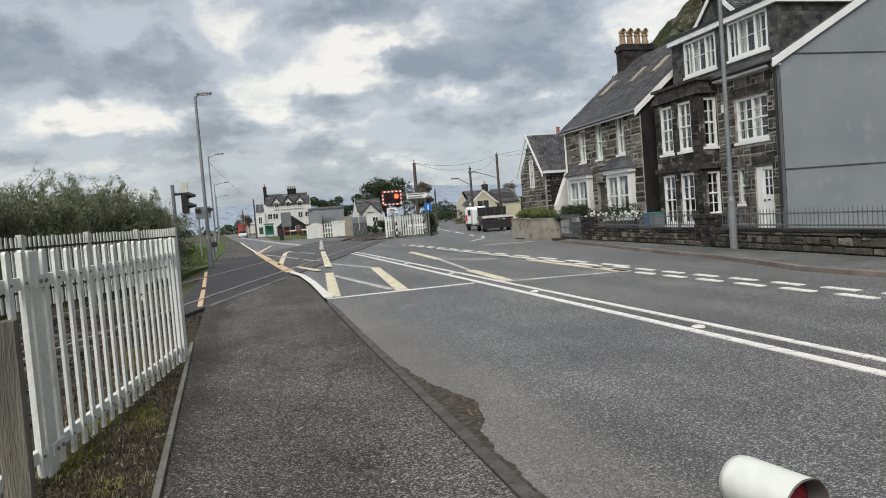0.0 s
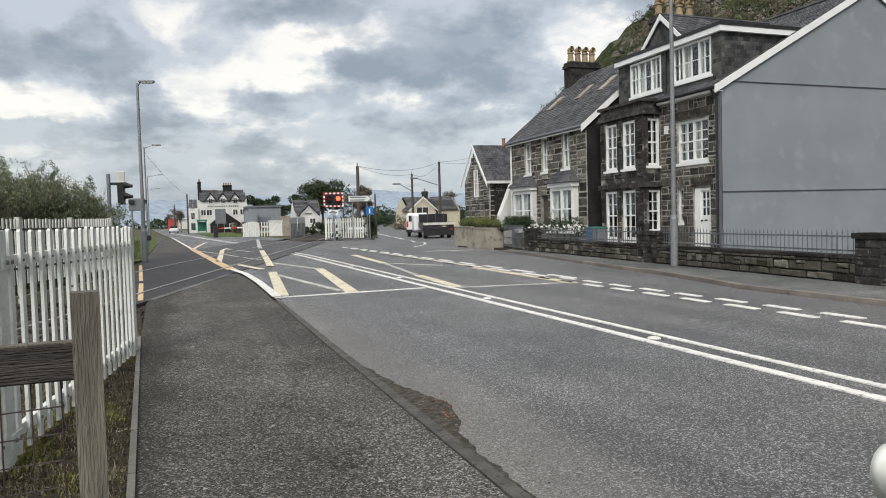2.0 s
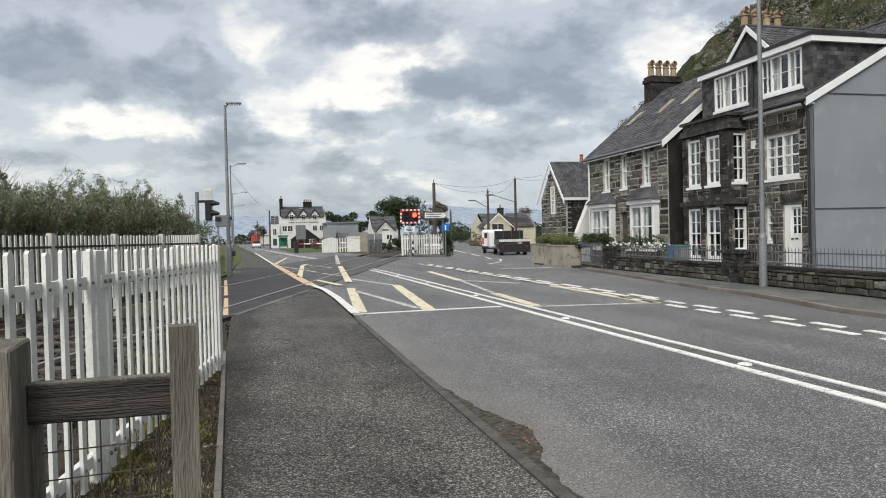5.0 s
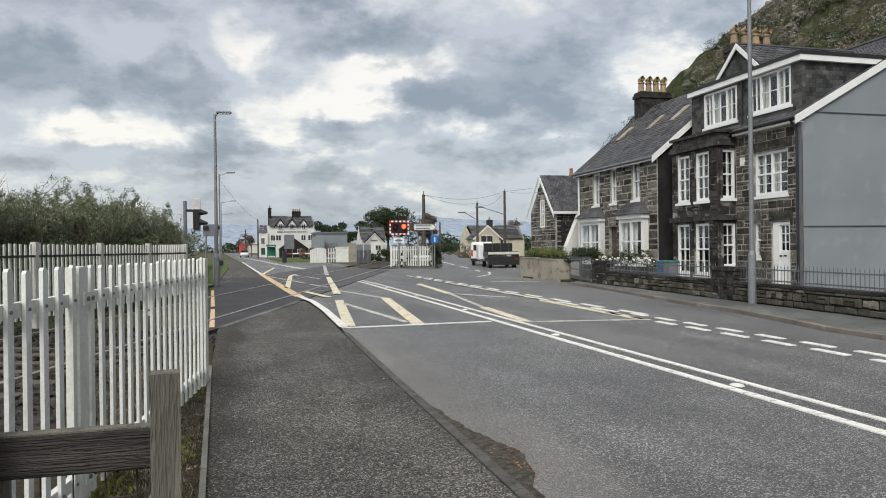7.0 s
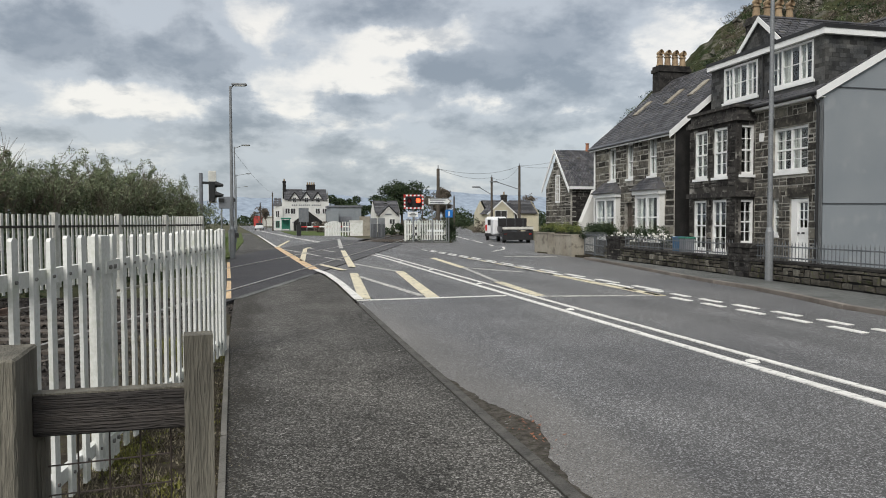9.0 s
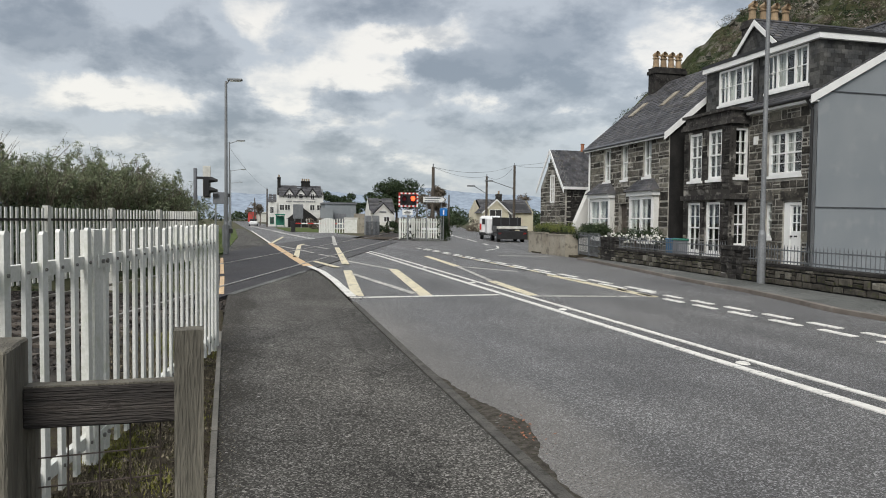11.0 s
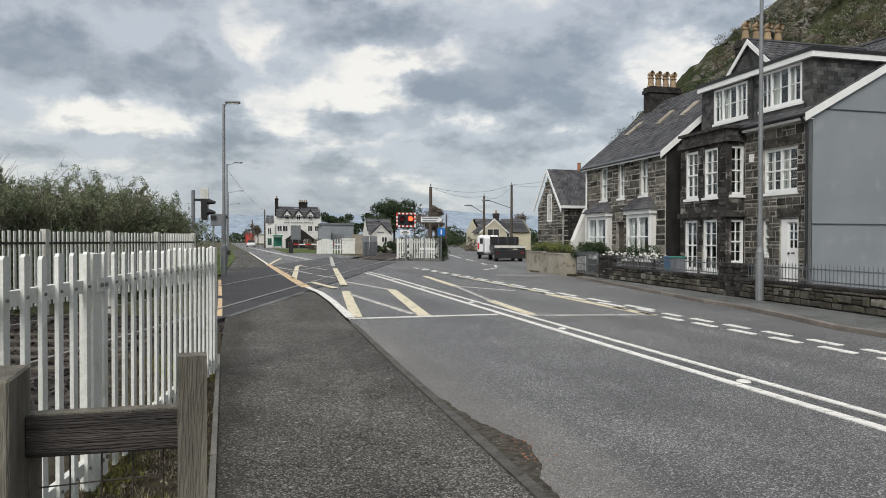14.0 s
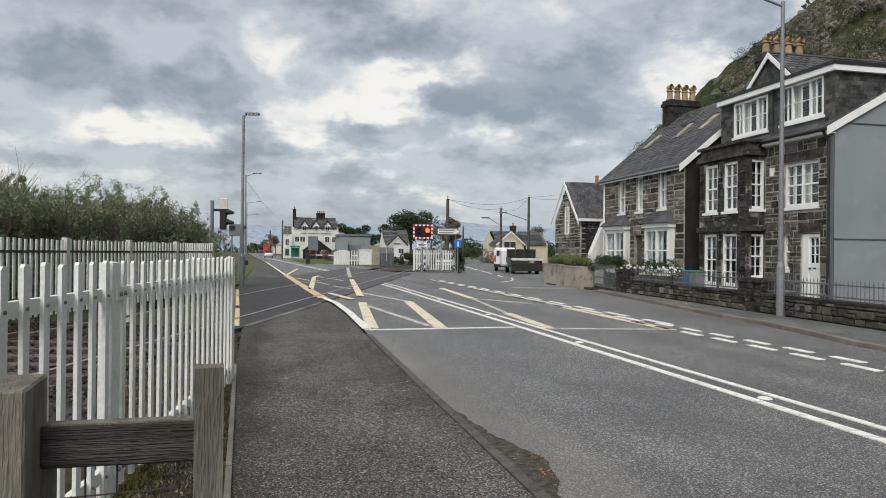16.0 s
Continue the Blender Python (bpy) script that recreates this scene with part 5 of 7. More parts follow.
for k in range(14):
    part("ridge_tile", T((DX - 0.1 + k * 0.36, 21.90, 8.60), (DX + 0.25 + k * 0.36, 21.90, 8.60), 0.07, seg=6), M_SLATE, gab)
for k in range(13):
    part("ridge_tile", T((RX, GY - 0.05 + k * 0.5, RZ + 0.01), (RX, GY + 0.44 + k * 0.5, RZ + 0.01), 0.10, seg=6), M_SLATE, roof)


def pot(parent, x, y, z, h=0.62, r=0.15, cowl=True):
    bm = bmesh.new()
    tube(bm, (x, y, z), (x, y, z + 0.08), r * 1.15, seg=12)
    tube(bm, (x, y, z + 0.08), (x, y, z + h * 0.72), r, r * 0.85, seg=12)
    tube(bm, (x, y, z + h * 0.72), (x, y, z + h * 0.80), r * 1.12, seg=12)
    p = part("chimney_pot", bm, M_POT, parent)
    if cowl:
        bm = bmesh.new()
        tube(bm, (x, y, z + h * 0.80), (x, y + 0.02, z + h * 1.0), r * 0.8, r * 0.75, seg=10)
        tube(bm, (x - 0.05, y + 0.1, z + h * 0.98), (x + 0.03, y - 0.16, z + h * 1.1), r * 0.72, r * 0.95, seg=10, cap=False)
        part("cowl", bm, M_POT, p)
    return p


def chimney(parent, x0, x1, y0, y1, z0, z1, pots, mat=None, cowl=True):
    mat = mat or M_STONE_DARK
    bm = B(x0, x1, y0, y1, z0, z1 - 0.3)
    box(bm, x0 - 0.06, x1 + 0.06, y0 - 0.06, y1 + 0.06, z1 - 0.30, z1 - 0.14)
    box(bm, x0 - 0.01, x1 + 0.01, y0 - 0.01, y1 + 0.01, z1 - 0.14, z1)
    c = part("chimney", bm, mat, parent)
    for i in range(pots):
        t = (i + 0.5) / pots
        pot(c, x0 + (x1 - x0) * t, (y0 + y1) / 2, z1, cowl=cowl)
    return c


chimney(house1, 19.2, 21.3, 25.2, 25.8, 6.5, 9.72, 4)
part("wall_box", pf.B(21.28, 21.42, 4.22, 4.50, 0.0, 0.09), M_WHITE, house1, "small white wall box")

# ---- second stone house ----
HX, Y0, Y1 = 15.60, 25.13, 32.2
house2 = thing("stone_house", (HX, Y0, 0), "rubble stone terraced house with white windows and slate roof", "house")
p2 = Plane((HX, 0), (0, 1), (-1, 0))
W2 = [(26.45, 27.10, 3.40, 4.98), (28.38, 28.95, 3.38, 4.92), (29.95, 30.62, 3.36, 4.86)]
door2 = (28.40, 29.10, 0.15, 2.35)
bays = [(25.82, 27.78), (29.50, 31.50)]
openings = W2 + [door2] + [(a + 0.2, b - 0.2, 0.7, 2.5) for a, b in bays]
wall2 = part("wall", p2.wall(Y0, Y1, -0.3, 5.2, openings), M_MORTAR, house2)
stones(wall2, p2, Y0 + 0.02, Y1 - 0.02, 0.1, 5.1, W2 + [door2] + [(a, b, 0, 3.05) for a, b in bays], M_STONE, 31, course=(0.14, 0.40), wide=(0.28, 0.85), joint=0.02, wobble=0.042, pale=0.3, split=0.4)
bm = bmesh.new()
g2 = [(HX + 0.02, -0.4), (23.3, -0.4), (23.3, 5.1), (19.5, 8.35), (HX + 0.02, 5.1)]
f = [bm.verts.new((x, Y0 - 0.004, z)) for x, z in g2]
b = [bm.verts.new((x, Y0 + 0.3, z)) for x, z in g2]
bm.faces.new(f)
bm.faces.new(b[::-1])
for k in range(5):
    bm.faces.new((f[k], f[(k + 1) % 5], b[(k + 1) % 5], b[k]))
part("gable_wall", bm, M_RENDER_BLACK, house2, "black tarred end wall")
bm = bmesh.new()
f = [bm.verts.new((x, Y1, z)) for x, z in g2]
b = [bm.verts.new((x, Y1 - 0.3, z)) for x, z in g2]
bm.faces.new(f)
bm.faces.new(b[::-1])
for k in range(5):
    bm.faces.new((f[k], f[(k + 1) % 5], b[(k + 1) % 5], b[k]))
part("gable_wall", bm, M_MORTAR_DARK, house2)
part("wall", B(23.0, 23.3, Y0 + 0.3, Y1 - 0.3, -0.4, 5.1), M_MORTAR_DARK, house2)
for w in W2:
    window(house2, p2, *w, cols=2, rows=2, frame=0.08)
for a, b in bays:
    pb = Plane((15.32, 0), (0, 1), (-1, 0))
    bw = part("bay_window", pb.wall(a, b, -0.2, 0.72, [], 0.3), M_STONE, house2, "white framed box bay with a stone base under a slate roof")
    m1 = (a + b) / 2
    window(house2, pb, a + 0.02, b - 0.02, 0.75, 2.62, cols=1, rows=2, d=-0.06, mullions=(m1,), frame=0.15, sill=2, drape=0.3)
    part("bay_side", B(15.38, HX, a - 0.0, a + 0.08, -0.2, 2.62), M_WALLWHITE, bw)
    part("bay_side", B(15.38, HX, b - 0.08, b, -0.2, 2.62), M_WALLWHITE, bw)
    part("bay_head", B(15.25, HX, a - 0.07, b + 0.07, 2.62, 2.80), M_WHITE, bw)
    rb = bmesh.new()
    lo = [(15.14, a - 0.15, 2.80), (15.14, b + 0.15, 2.80), (HX + 0.02, b + 0.15, 2.80), (HX + 0.02, a - 0.15, 2.80)]
    hi = [(HX, a + 0.4, 3.34), (HX, b - 0.4, 3.34)]
    v = [rb.verts.new(c) for c in lo + hi]
    for q in ((0, 1, 5, 4), (1, 2, 5), (3, 0, 4), (2, 3, 4, 5), (0, 3, 2, 1)):
        rb.faces.new([v[i] for i in q])
    slates(rb, lo[0], lo[1], hi[1], hi[0], 5, 0.02, 9, 7)
    part("bay_roof", rb, M_SLATE, bw)
d2 = part("door", p2.B(*door2[:2], *door2[2:], -0.2, -0.14), M_SLEEPER, house2, "dark recessed front door")
roof2 = part("roof", bmesh.new(), M_SLATE, house2)
sl = bmesh.new()
slates(sl, (HX - 0.22, Y0 - 0.1, 5.02), (HX - 0.22, Y1 + 0.12, 5.02), (19.5, Y1 + 0.12, 8.42), (19.5, Y0 - 0.1, 8.42), 30, 0.02, 26, 6)
slates(sl, (23.6, Y1 + 0.12, 5.02), (23.6, Y0 - 0.1, 5.02), (19.5, Y0 - 0.1, 8.42), (19.5, Y1 + 0.12, 8.42), 20, 0.02, 1, 6)
part("slate_slope", sl, M_SLATE, roof2)
bm = bmesh.new()
for a, b in (((HX - 0.22, 5.02), (19.5, 8.42)), ((19.5, 8.42), (23.6, 5.02))):
    vs = [bm.verts.new((x, y, z + dz)) for y in (Y0 - 0.08, Y1 + 0.1) for (x, z) in (a, b) for dz in (0.0, -0.1)]
    for q in ((0, 2, 3, 1), (4, 5, 7, 6), (0, 4, 6, 2), (1, 3, 7, 5), (0, 1, 5, 4), (2, 6, 7, 3)):
        bm.faces.new([vs[i] for i in q])
part("roof_deck", bm, M_SLATE_DARK, roof2)
barge(roof2, (HX - 0.3, 4.98), (19.5, 8.42), Y0 - 0.09, 0.24)
part("fascia", p2.B(Y0 - 0.08, Y1 + 0.1, 4.86, 5.0, 0.17, 0.2), M_WHITE, roof2)
part("gutter", T((HX - 0.25, Y0 - 0.08, 4.98), (HX - 0.25, Y1 + 0.1, 4.98), 0.05), M_GREY_METAL, roof2)
part("downpipe", T((HX - 0.08, Y1 - 0.25, 0), (HX - 0.08, Y1 - 0.25, 4.9), 0.045), M_WHITE, house2)
for y, t0 in ((31.1, 0.535), (28.75, 0.585), (27.05, 0.615)):
    m = bmesh.new()
    sa, sb = Vector((HX - 0.22, 0, 5.02)), Vector((19.5, 0, 8.42))
    d = (sb - sa).normalized()
    nn = Vector((-d.z, 0, d.x))
    c = sa.lerp(sb, t0)
    vs = []
    for k in (0.02, 0.07):
        for yy in (y - 0.2, y + 0.2):
            for s in (-0.52, 0.52):
                vs.append(m.verts.new(c + d * s + nn * k + Vector((0, yy, 0))))
    for q in ((0, 1, 3, 2), (4, 6, 7, 5), (0, 4, 5, 1), (2, 3, 7, 6), (0, 2, 6, 4), (1, 5, 7, 3)):
        m.faces.new([vs[i] for i in q])
    part("skylight", m, M_CONCRETE, roof2, "pale skylight")
chimney(house2, 18.75, 20.4, 31.6, 32.25, 6.5, 9.10, 4)

# ---- garden wall, piers and railings ----


def wx(y):
    return 11.45 + 0.10 * (y - 9.4)


gw = surface("garden_wall", bmesh.new(), M_MORTAR_DARK, "low dark rubble stone garden wall with slab coping", "wall")
U = Vector((0.10, 1.0)).normalized()
pw = Plane((wx(9.4), 9.4), tuple(U), (-U.y, U.x))
LEN = (26.0 - 9.4) / U.y
part("wall_core", pw.B(0, LEN, -0.2, 0.50, -0.28, 0), M_RENDER_BLACK, gw)
stones(gw, pw, 0, LEN, 0.08, 0.50, [], M_RUBBLE, 41, course=(0.09, 0.24), wide=(0.12, 0.42), joint=0.008, proud=(0.008, 0.06), wobble=0.055, pale=0.12, split=0.5)
for i in range(18):
    part("coping_stone", pw.B(i * LEN / 18 + 0.006, (i + 1) * LEN / 18 - 0.006, 0.502, 0.56, -0.31, 0.05), M_STONE_DARK, gw)


def pier(u0, u1, d0, d1, z1, label):
    t = thing("gate_pier", tuple(pw.at((u0 + u1) / 2, 0, 0)), label, "pier", "stone piers of the garden wall")
    core = part("pier_core", pw.B(u0 + 0.02, u1 - 0.02, -0.2, z1 - 0.1, d0 + 0.02, d1 - 0.02), M_MORTAR_DARK, t)
    fr_ = Plane((0, 0), tuple(U), (-U.y, U.x))
    fr_.o = pw.at(0, 0, d1 - 0.02)
    stones(core, fr_, u0 + 0.02, u1 - 0.02, 0.0, z1 - 0.1, [], M_STONE_DARK, 50, course=(0.15, 0.26), wide=(0.2, 0.45), joint=0.012)
    sd = Plane((0, 0), (-U.y, U.x), (-U.x, -U.y))
    sd.o = pw.at(u0 + 0.02, 0, 0)
    stones(core, sd, d0 + 0.02, d1 - 0.02, 0.0, z1 - 0.1, [], M_STONE_DARK, 51, course=(0.15, 0.26), wide=(0.2, 0.45), joint=0.012)
    part("cap", pw.B(u0 - 0.02, u1 + 0.02, z1 - 0.1, z1, d0 - 0.02, d1 + 0.02), M_STONE_DARK, t)
    return t


pier(-0.60, 0.0, -0.30, 0.08, 0.97, "square dark stone gate pier at the wall end")
pier(6.56, 7.60, -0.34, 0.06, 0.93, "square dark stone pier in the garden wall")
pier(15.05, 16.40, -0.34, 0.06, 0.95, "square dark stone pier beside the iron gate")


def railing(u0, u1, z0, z1, label):
    c = pw.at((u0 + u1) / 2, z0, -0.13)
    t = thing("railing", tuple(c), label, "railing", "railings on the garden wall")
    for z in (z0 + 0.06, z1 - 0.09):
        part("rail", pw.B(u0, u1, z, z + 0.03, -0.142, -0.118), M_RAILING, t)
    n = int((u1 - u0) / 0.125)
    for i in range(n):
        u = u0 + (i + 0.5) * (u1 - u0) / n
        big = i % 9 == 4
        bm = T(pw.at(u, z0 - 0.02, -0.13), pw.at(u, z1 - 0.03, -0.13), 0.014 if big else 0.009, seg=5)
        tube(bm, pw.at(u, z1 - 0.03, -0.13), pw.at(u, z1 + 0.06, -0.13), 0.014, 0.001, seg=5)
        part("bar", bm, M_RAILING, t)
    return t


railing(0.02, 6.54, 0.56, 0.97, "thin grey iron railing on a low wall")
railing(7.62, 15.03, 0.56, 0.97, "thin grey iron railing on a low wall")
gate = thing("iron_gate", tuple(pw.at(17.2, 0, -0.1)), "grey iron garden gate between stone pier and concrete wall", "gate")
pq = Plane((13.10, 25.86), (0.50, 3.12), (-3.12, 0.50))
for a, b in ((0.03, 1.55), (1.61, 3.10)):
    for z in (0.14, 0.52, 0.93):
        part("rail", pq.B(a, b, z, z + 0.035, -0.015, 0.015), M_RAILING, gate)
    for u in (a, b - 0.04):
        part("stile", pq.B(u, u + 0.04, 0.08, 1.02, -0.02, 0.02), M_RAILING, gate)
    for i in range(13):
        u = a + 0.1 + i * (b - a - 0.2) / 12
        part("bar", T(pq.at(u, 0.12, 0), pq.at(u, 1.08, 0), 0.010, seg=5), M_RAILING, gate)
surface("garden", slab([(wx(9.6) + 0.3, 9.6), (wx(26) + 0.25, 26), (13.0, 33), (HX, 33), (HX, 25.1), (FX, 25.1), (FX, 18.55), (15.0, 16.5)], -0.7, 0.06), M_SOIL, "front garden soil and paving", "garden")

conc = surface("concrete_wall", bmesh.new(), M_CONCRETE, "stained buff concrete garden wall panels", "wall")
for a, b, h in (((13.12, 29.07), (13.12, 31.33), 0.92), ((13.12, 31.37), (13.2, 33.7), 0.97)):
    part("panel", strip(bmesh.new(), [a, b], 0.16, -0.1, h), M_CONCRETE, conc)
    part("coping", strip(bmesh.new(), [a, b], 0.22, h + 0.001, h + 0.04), M_CONCRETE, conc)
part("panel", B(13.205, 13.70, 29.07, 29.22, -0.1, 0.92), M_CONCRETE, conc)
part("coping", B(13.235, 13.72, 29.05, 29.25, 0.921, 0.96), M_CONCRETE, conc)
hedge = thing("hedge", (13.55, 31.3, 0), "clipped yellow green privet hedge behind a concrete wall", "hedge")
hr = random.Random(4)
part("branchwork", T((13.5, 29.3, 0.9), (13.55, 33.5, 0.9), 0.18, seg=8), M_BARK, hedge)
for m_, up_, k_, sd in ((M_LEAF_DARK, 0.0, 130, 7), (M_LEAF_YELLOW, 0.16, 110, 17)):
    cs = []
    for i in range(44):
        y = 29.25 + i * 0.098
        lump = 0.12 * abs(math.sin((y - 29.2) * 3.6))
        cs.append((13.45 + hr.uniform(-0.12, 0.25), y, 0.88 + up_ + lump + hr.uniform(0.0, 0.22)))
    leaves("leaves", hedge, m_, cs, 0.20, k_, 0.034, sd)
shrub = thing("garden_shrub", (13.9, 28.3, 0), "dark evergreen shrub spreading behind the iron gate", "shrub")
part("stem", T((13.9, 28.3, 0), (13.8, 28.3, 1.1), 0.06, 0.03), M_BARK, shrub)
leaves("leaves", shrub, M_LEAF_DARK, [(13.8 + hr.uniform(-0.25, 0.4), 28.3 + hr.uniform(-1.3, 0.9), hr.uniform(0.9, 1.32)) for i in range(26)], 0.24, 220, 0.04, 8)
leaves("leaves", shrub, M_LEAF, [(13.8 + hr.uniform(-0.25, 0.4), 28.3 + hr.uniform(-1.3, 0.9), hr.uniform(1.05, 1.4)) for i in range(12)], 0.2, 60, 0.035, 18)
flowers = thing("flower_bush", (14.3, 25.3, 0), "white flowering bush in the front garden", "bush")
part("branchwork", T((14.3, 25.3, 0), (14.3, 25.3, 0.9), 0.05), M_BARK, flowers)
leaves("leaves", flowers, M_LEAF_DARK, [(14.2 + hr.uniform(-0.2, 0.3), 23.4 + i * 0.25, hr.uniform(0.7, 1.15)) for i in range(18)], 0.3, 120, 0.05, 9)
bl_ = bmesh.new()
for i in range(70):
    bmesh.ops.create_icosphere(bl_, subdivisions=1, radius=hr.uniform(0.025, 0.065), matrix=Matrix.Translation((13.95 + hr.uniform(-0.25, 0.2), 22.6 + i * 0.068 + hr.uniform(-0.1, 0.1), hr.uniform(0.75, 1.08))) @ Matrix.Diagonal((1, 1.2, hr.uniform(0.6, 1.0), 1)))
part("blossom", bl_, M_FLOWER, flowers, "white flower heads")
creeper = thing("wall_creeper", (14.85, 26.4, 0), "bare brown creeper on the bay window", "climber")
bm = bmesh.new()
for i in range(14):
    branches(bm, (14.85 + hr.uniform(-0.1, 0.1), 25.6 + hr.uniform(0, 3.6), 0.3), (hr.uniform(-0.15, 0.1), hr.uniform(-0.3, 0.3), 1), 0.7, 0.014, 2, hr, 0.5, 2)
part("branchwork", bm, M_TWIG, creeper)
for bx_, by_, lid_, lab in ((13.86, 21.95, M_BLUEBIN, "blue plastic wheelie bin in the front garden"), (13.80, 21.45, M_GREEN, "green lidded plastic wheelie bin in the front garden")):
    bins = thing("wheelie_bin", (bx_, by_, 0.06), lab, "bin", "wheelie bins")
    part("body", B(bx_ - 0.18, bx_ + 0.18, by_ - 0.2, by_ + 0.2, 0.06, 0.93, bevel=0.03), M_BLUEBIN if lid_ is M_BLUEBIN else M_GREY_METAL, bins)
    part("lid", B(bx_ - 0.2, bx_ + 0.2, by_ - 0.22, by_ + 0.22, 0.93, 0.99, bevel=0.015), lid_, bins)
    part("handle", T((bx_ + 0.21, by_ - 0.17, 0.92), (bx_ + 0.21, by_ + 0.17, 0.92), 0.02), M_BLACK, bins)

# ---- street lamps, signals, poles ----


def street_lamp(x, y, h, arm, label, base_h=1.25, r=0.055, flat=True):
    t = thing("street_lamp", (x, y, 0), label, "street lamp", "street lamps")
    part("base", T((x, y, -0.05), (x, y, base_h), r * 1.75, r * 1.7, 12), M_GALV, t)
    part("collar", T((x, y, base_h), (x, y, base_h + 0.12), r * 1.7, r * 1.1, 12), M_GALV, t)
    part("column", T((x, y, base_h + 0.1), (x, y, h), r * 1.12, r * 0.8, 12), M_GALV, t)
    ax, ay, az = arm
    part("arm", T((x, y, h - 0.12), (x + ax, y + ay, h + az), r * 0.55, r * 0.45, 8), M_GALV, t)
    c = Vector((x + ax, y + ay, h + az))
    d = Vector((ax, ay, 0)).normalized()
    m = Matrix.Translation(c + d * 0.22) @ d.to_track_quat("X", "Z").to_matrix().to_4x4()
    bm = bmesh.new()
    box(bm, -0.28, 0.32, -0.11, 0.11, -0.03, 0.06, m, bevel=0.025)
    hd = part("lantern", bm, M_GALV, t)
    bm = bmesh.new()
    box(bm, -0.18, 0.26, -0.08, 0.08, -0.05, -0.031, m)
    part("lens", bm, M_FENCE, hd)
    return t


street_lamp(-1.24, 31.0, 7.12, (0.12, -0.02, 0.06), "tall grey steel street lamp beside the crossing", r=0.064)
street_lamp(-2.1, 56.0, 7.2, (0.6, -0.1, 0.1), "tall grey steel street lamp along the road")
street_lamp(-3.2, 88.0, 7.2, (1.2, -0.1, 0.1), "tall grey steel street lamp along the road")
street_lamp(-4.6, 125.0, 7.5, (1.4, -0.1, 0.1), "tall grey steel street lamp along the road")
street_lamp(11.90, 15.0, 7.62, (-1.55, 0.05, 0.30), "grey steel street lamp on the far pavement")

sig = thing("crossing_signal", (-2.36, 30.0, 0), "black traffic signal with two hoods and a white backed plate", "traffic signal")
part("post", T((-2.36, 30.0, -0.1), (-2.36, 30.0, 3.48), 0.07), M_GREY_METAL, sig)
part("backboard", B(-2.08, -1.78, 29.98, 30.03, 2.30, 3.58, bevel=0.02), M_FENCE_DIRTY, sig, "pale grey signal board back")
part("bracket", B(-2.36, -1.8, 29.95, 30.0, 3.05, 3.15), M_BLACK, sig)
for z in (3.02, 2.62):
    bm = bmesh.new()
    tube(bm, (-1.80, 29.98, z + 0.02), (-1.52, 29.90, z - 0.02), 0.13, 0.05, 14)
    part("lamp_hood", bm, M_BLACK, sig)
part("signal_case", B(-2.06, -1.82, 29.86, 29.97, 2.35, 3.15, bevel=0.02), M_BLACK, sig)
bx = thing("sign_back", (-2.05, 44.0, 0), "grey back of a crossing sign on posts", "sign")
part("panel", B(-2.55, -1.68, 44.0, 44.06, 2.35, 3.05, bevel=0.02), M_GREY_METAL, bx)
for x in (-2.4, -1.9):
    part("post", T((x, 44.1, 0), (x, 44.1, 2.9), 0.05), M_GALV, bx)
for x in (-2.55, -1.88):
    part("lamp_case", B(x, x + 0.3, 43.9, 44.0, 2.75, 2.95), M_BLACK, bx)
cab = thing("barrier_machine", (-1.55, 38.5, 0), "dark barrier machine case beside the path", "barrier")
part("case", B(-1.75, -1.4, 38.3, 38.8, 0.0, 1.15, bevel=0.02), M_GREY_METAL, cab)
part("counterweight", B(-1.5, -1.25, 38.1, 38.9, 0.75, 1.0, bevel=0.02), M_BLACK, cab)

# ---- crossing island ----
surface("island", slab([(10.5, 55.2), (11.2, 52.6), (13.1, 50.7), (14.0, 54.2), (18.8, 76), (24.3, 102), (23.6, 100), (16.9, 76)], -0.2, 0.09), M_PAVE2, "kerbed traffic island at the crossing", "pavement")
ifence = thing("paling_fence", (11.5, 53.2, 0.09), "white paling fence on the traffic island", "fence")
pi_ = Plane((10.55, 54.6), (2.95, -2.1), (-2.1, -2.95))
for i in range(17):
    part("pale", pi_.B(0.03 + i * 0.2, 0.15 + i * 0.2, 0.15, 1.66 + hr.uniform(-0.04, 0.02), 0.0, 0.03), M_FENCE, ifence)
for z in (0.55, 1.35):
    part("rail", pi_.B(0, 3.4, z, z + 0.09, -0.05, -0.002), M_FENCE, ifence)
for u in (0.0, 1.15, 2.3, 3.4):
    part("post", pi_.B(u - 0.06, u + 0.06, 0.05, 1.7, -0.17, -0.052), M_FENCE, ifence)
part("name_plate", pi_.B(1.9, 3.2, 0.78, 0.95, 0.032, 0.05), M_WHITE, ifence, "small white name plate")
wig = thing("wigwag_signal", (10.70, 52.0, 0.09), "black crossing signal with red and white border and red lamps", "traffic signal")
part("post", T((10.70, 52.06, 0.0), (10.70, 52.06, 3.4), 0.06), M_GALV, wig)
bd = part("board", B(9.98, 11.46, 51.98, 52.03, 2.50, 3.55, bevel=0.01), M_BLACK, wig)
for i in range(10):
    u = 9.98 + i * 0.148
    for z in (2.50, 3.43):
        part("border_block", B(u, u + 0.148, 51.96, 51.978, z, z + 0.12), M_RED if i % 2 == 0 else M_WHITE, bd)
for i in range(6):
    z = 2.62 + i * 0.135
    for x in (9.98, 11.34):
        part("border_block", B(x, x + 0.12, 51.96, 51.978, z, z + 0.135), M_WHITE if i % 2 == 0 else M_RED, bd)
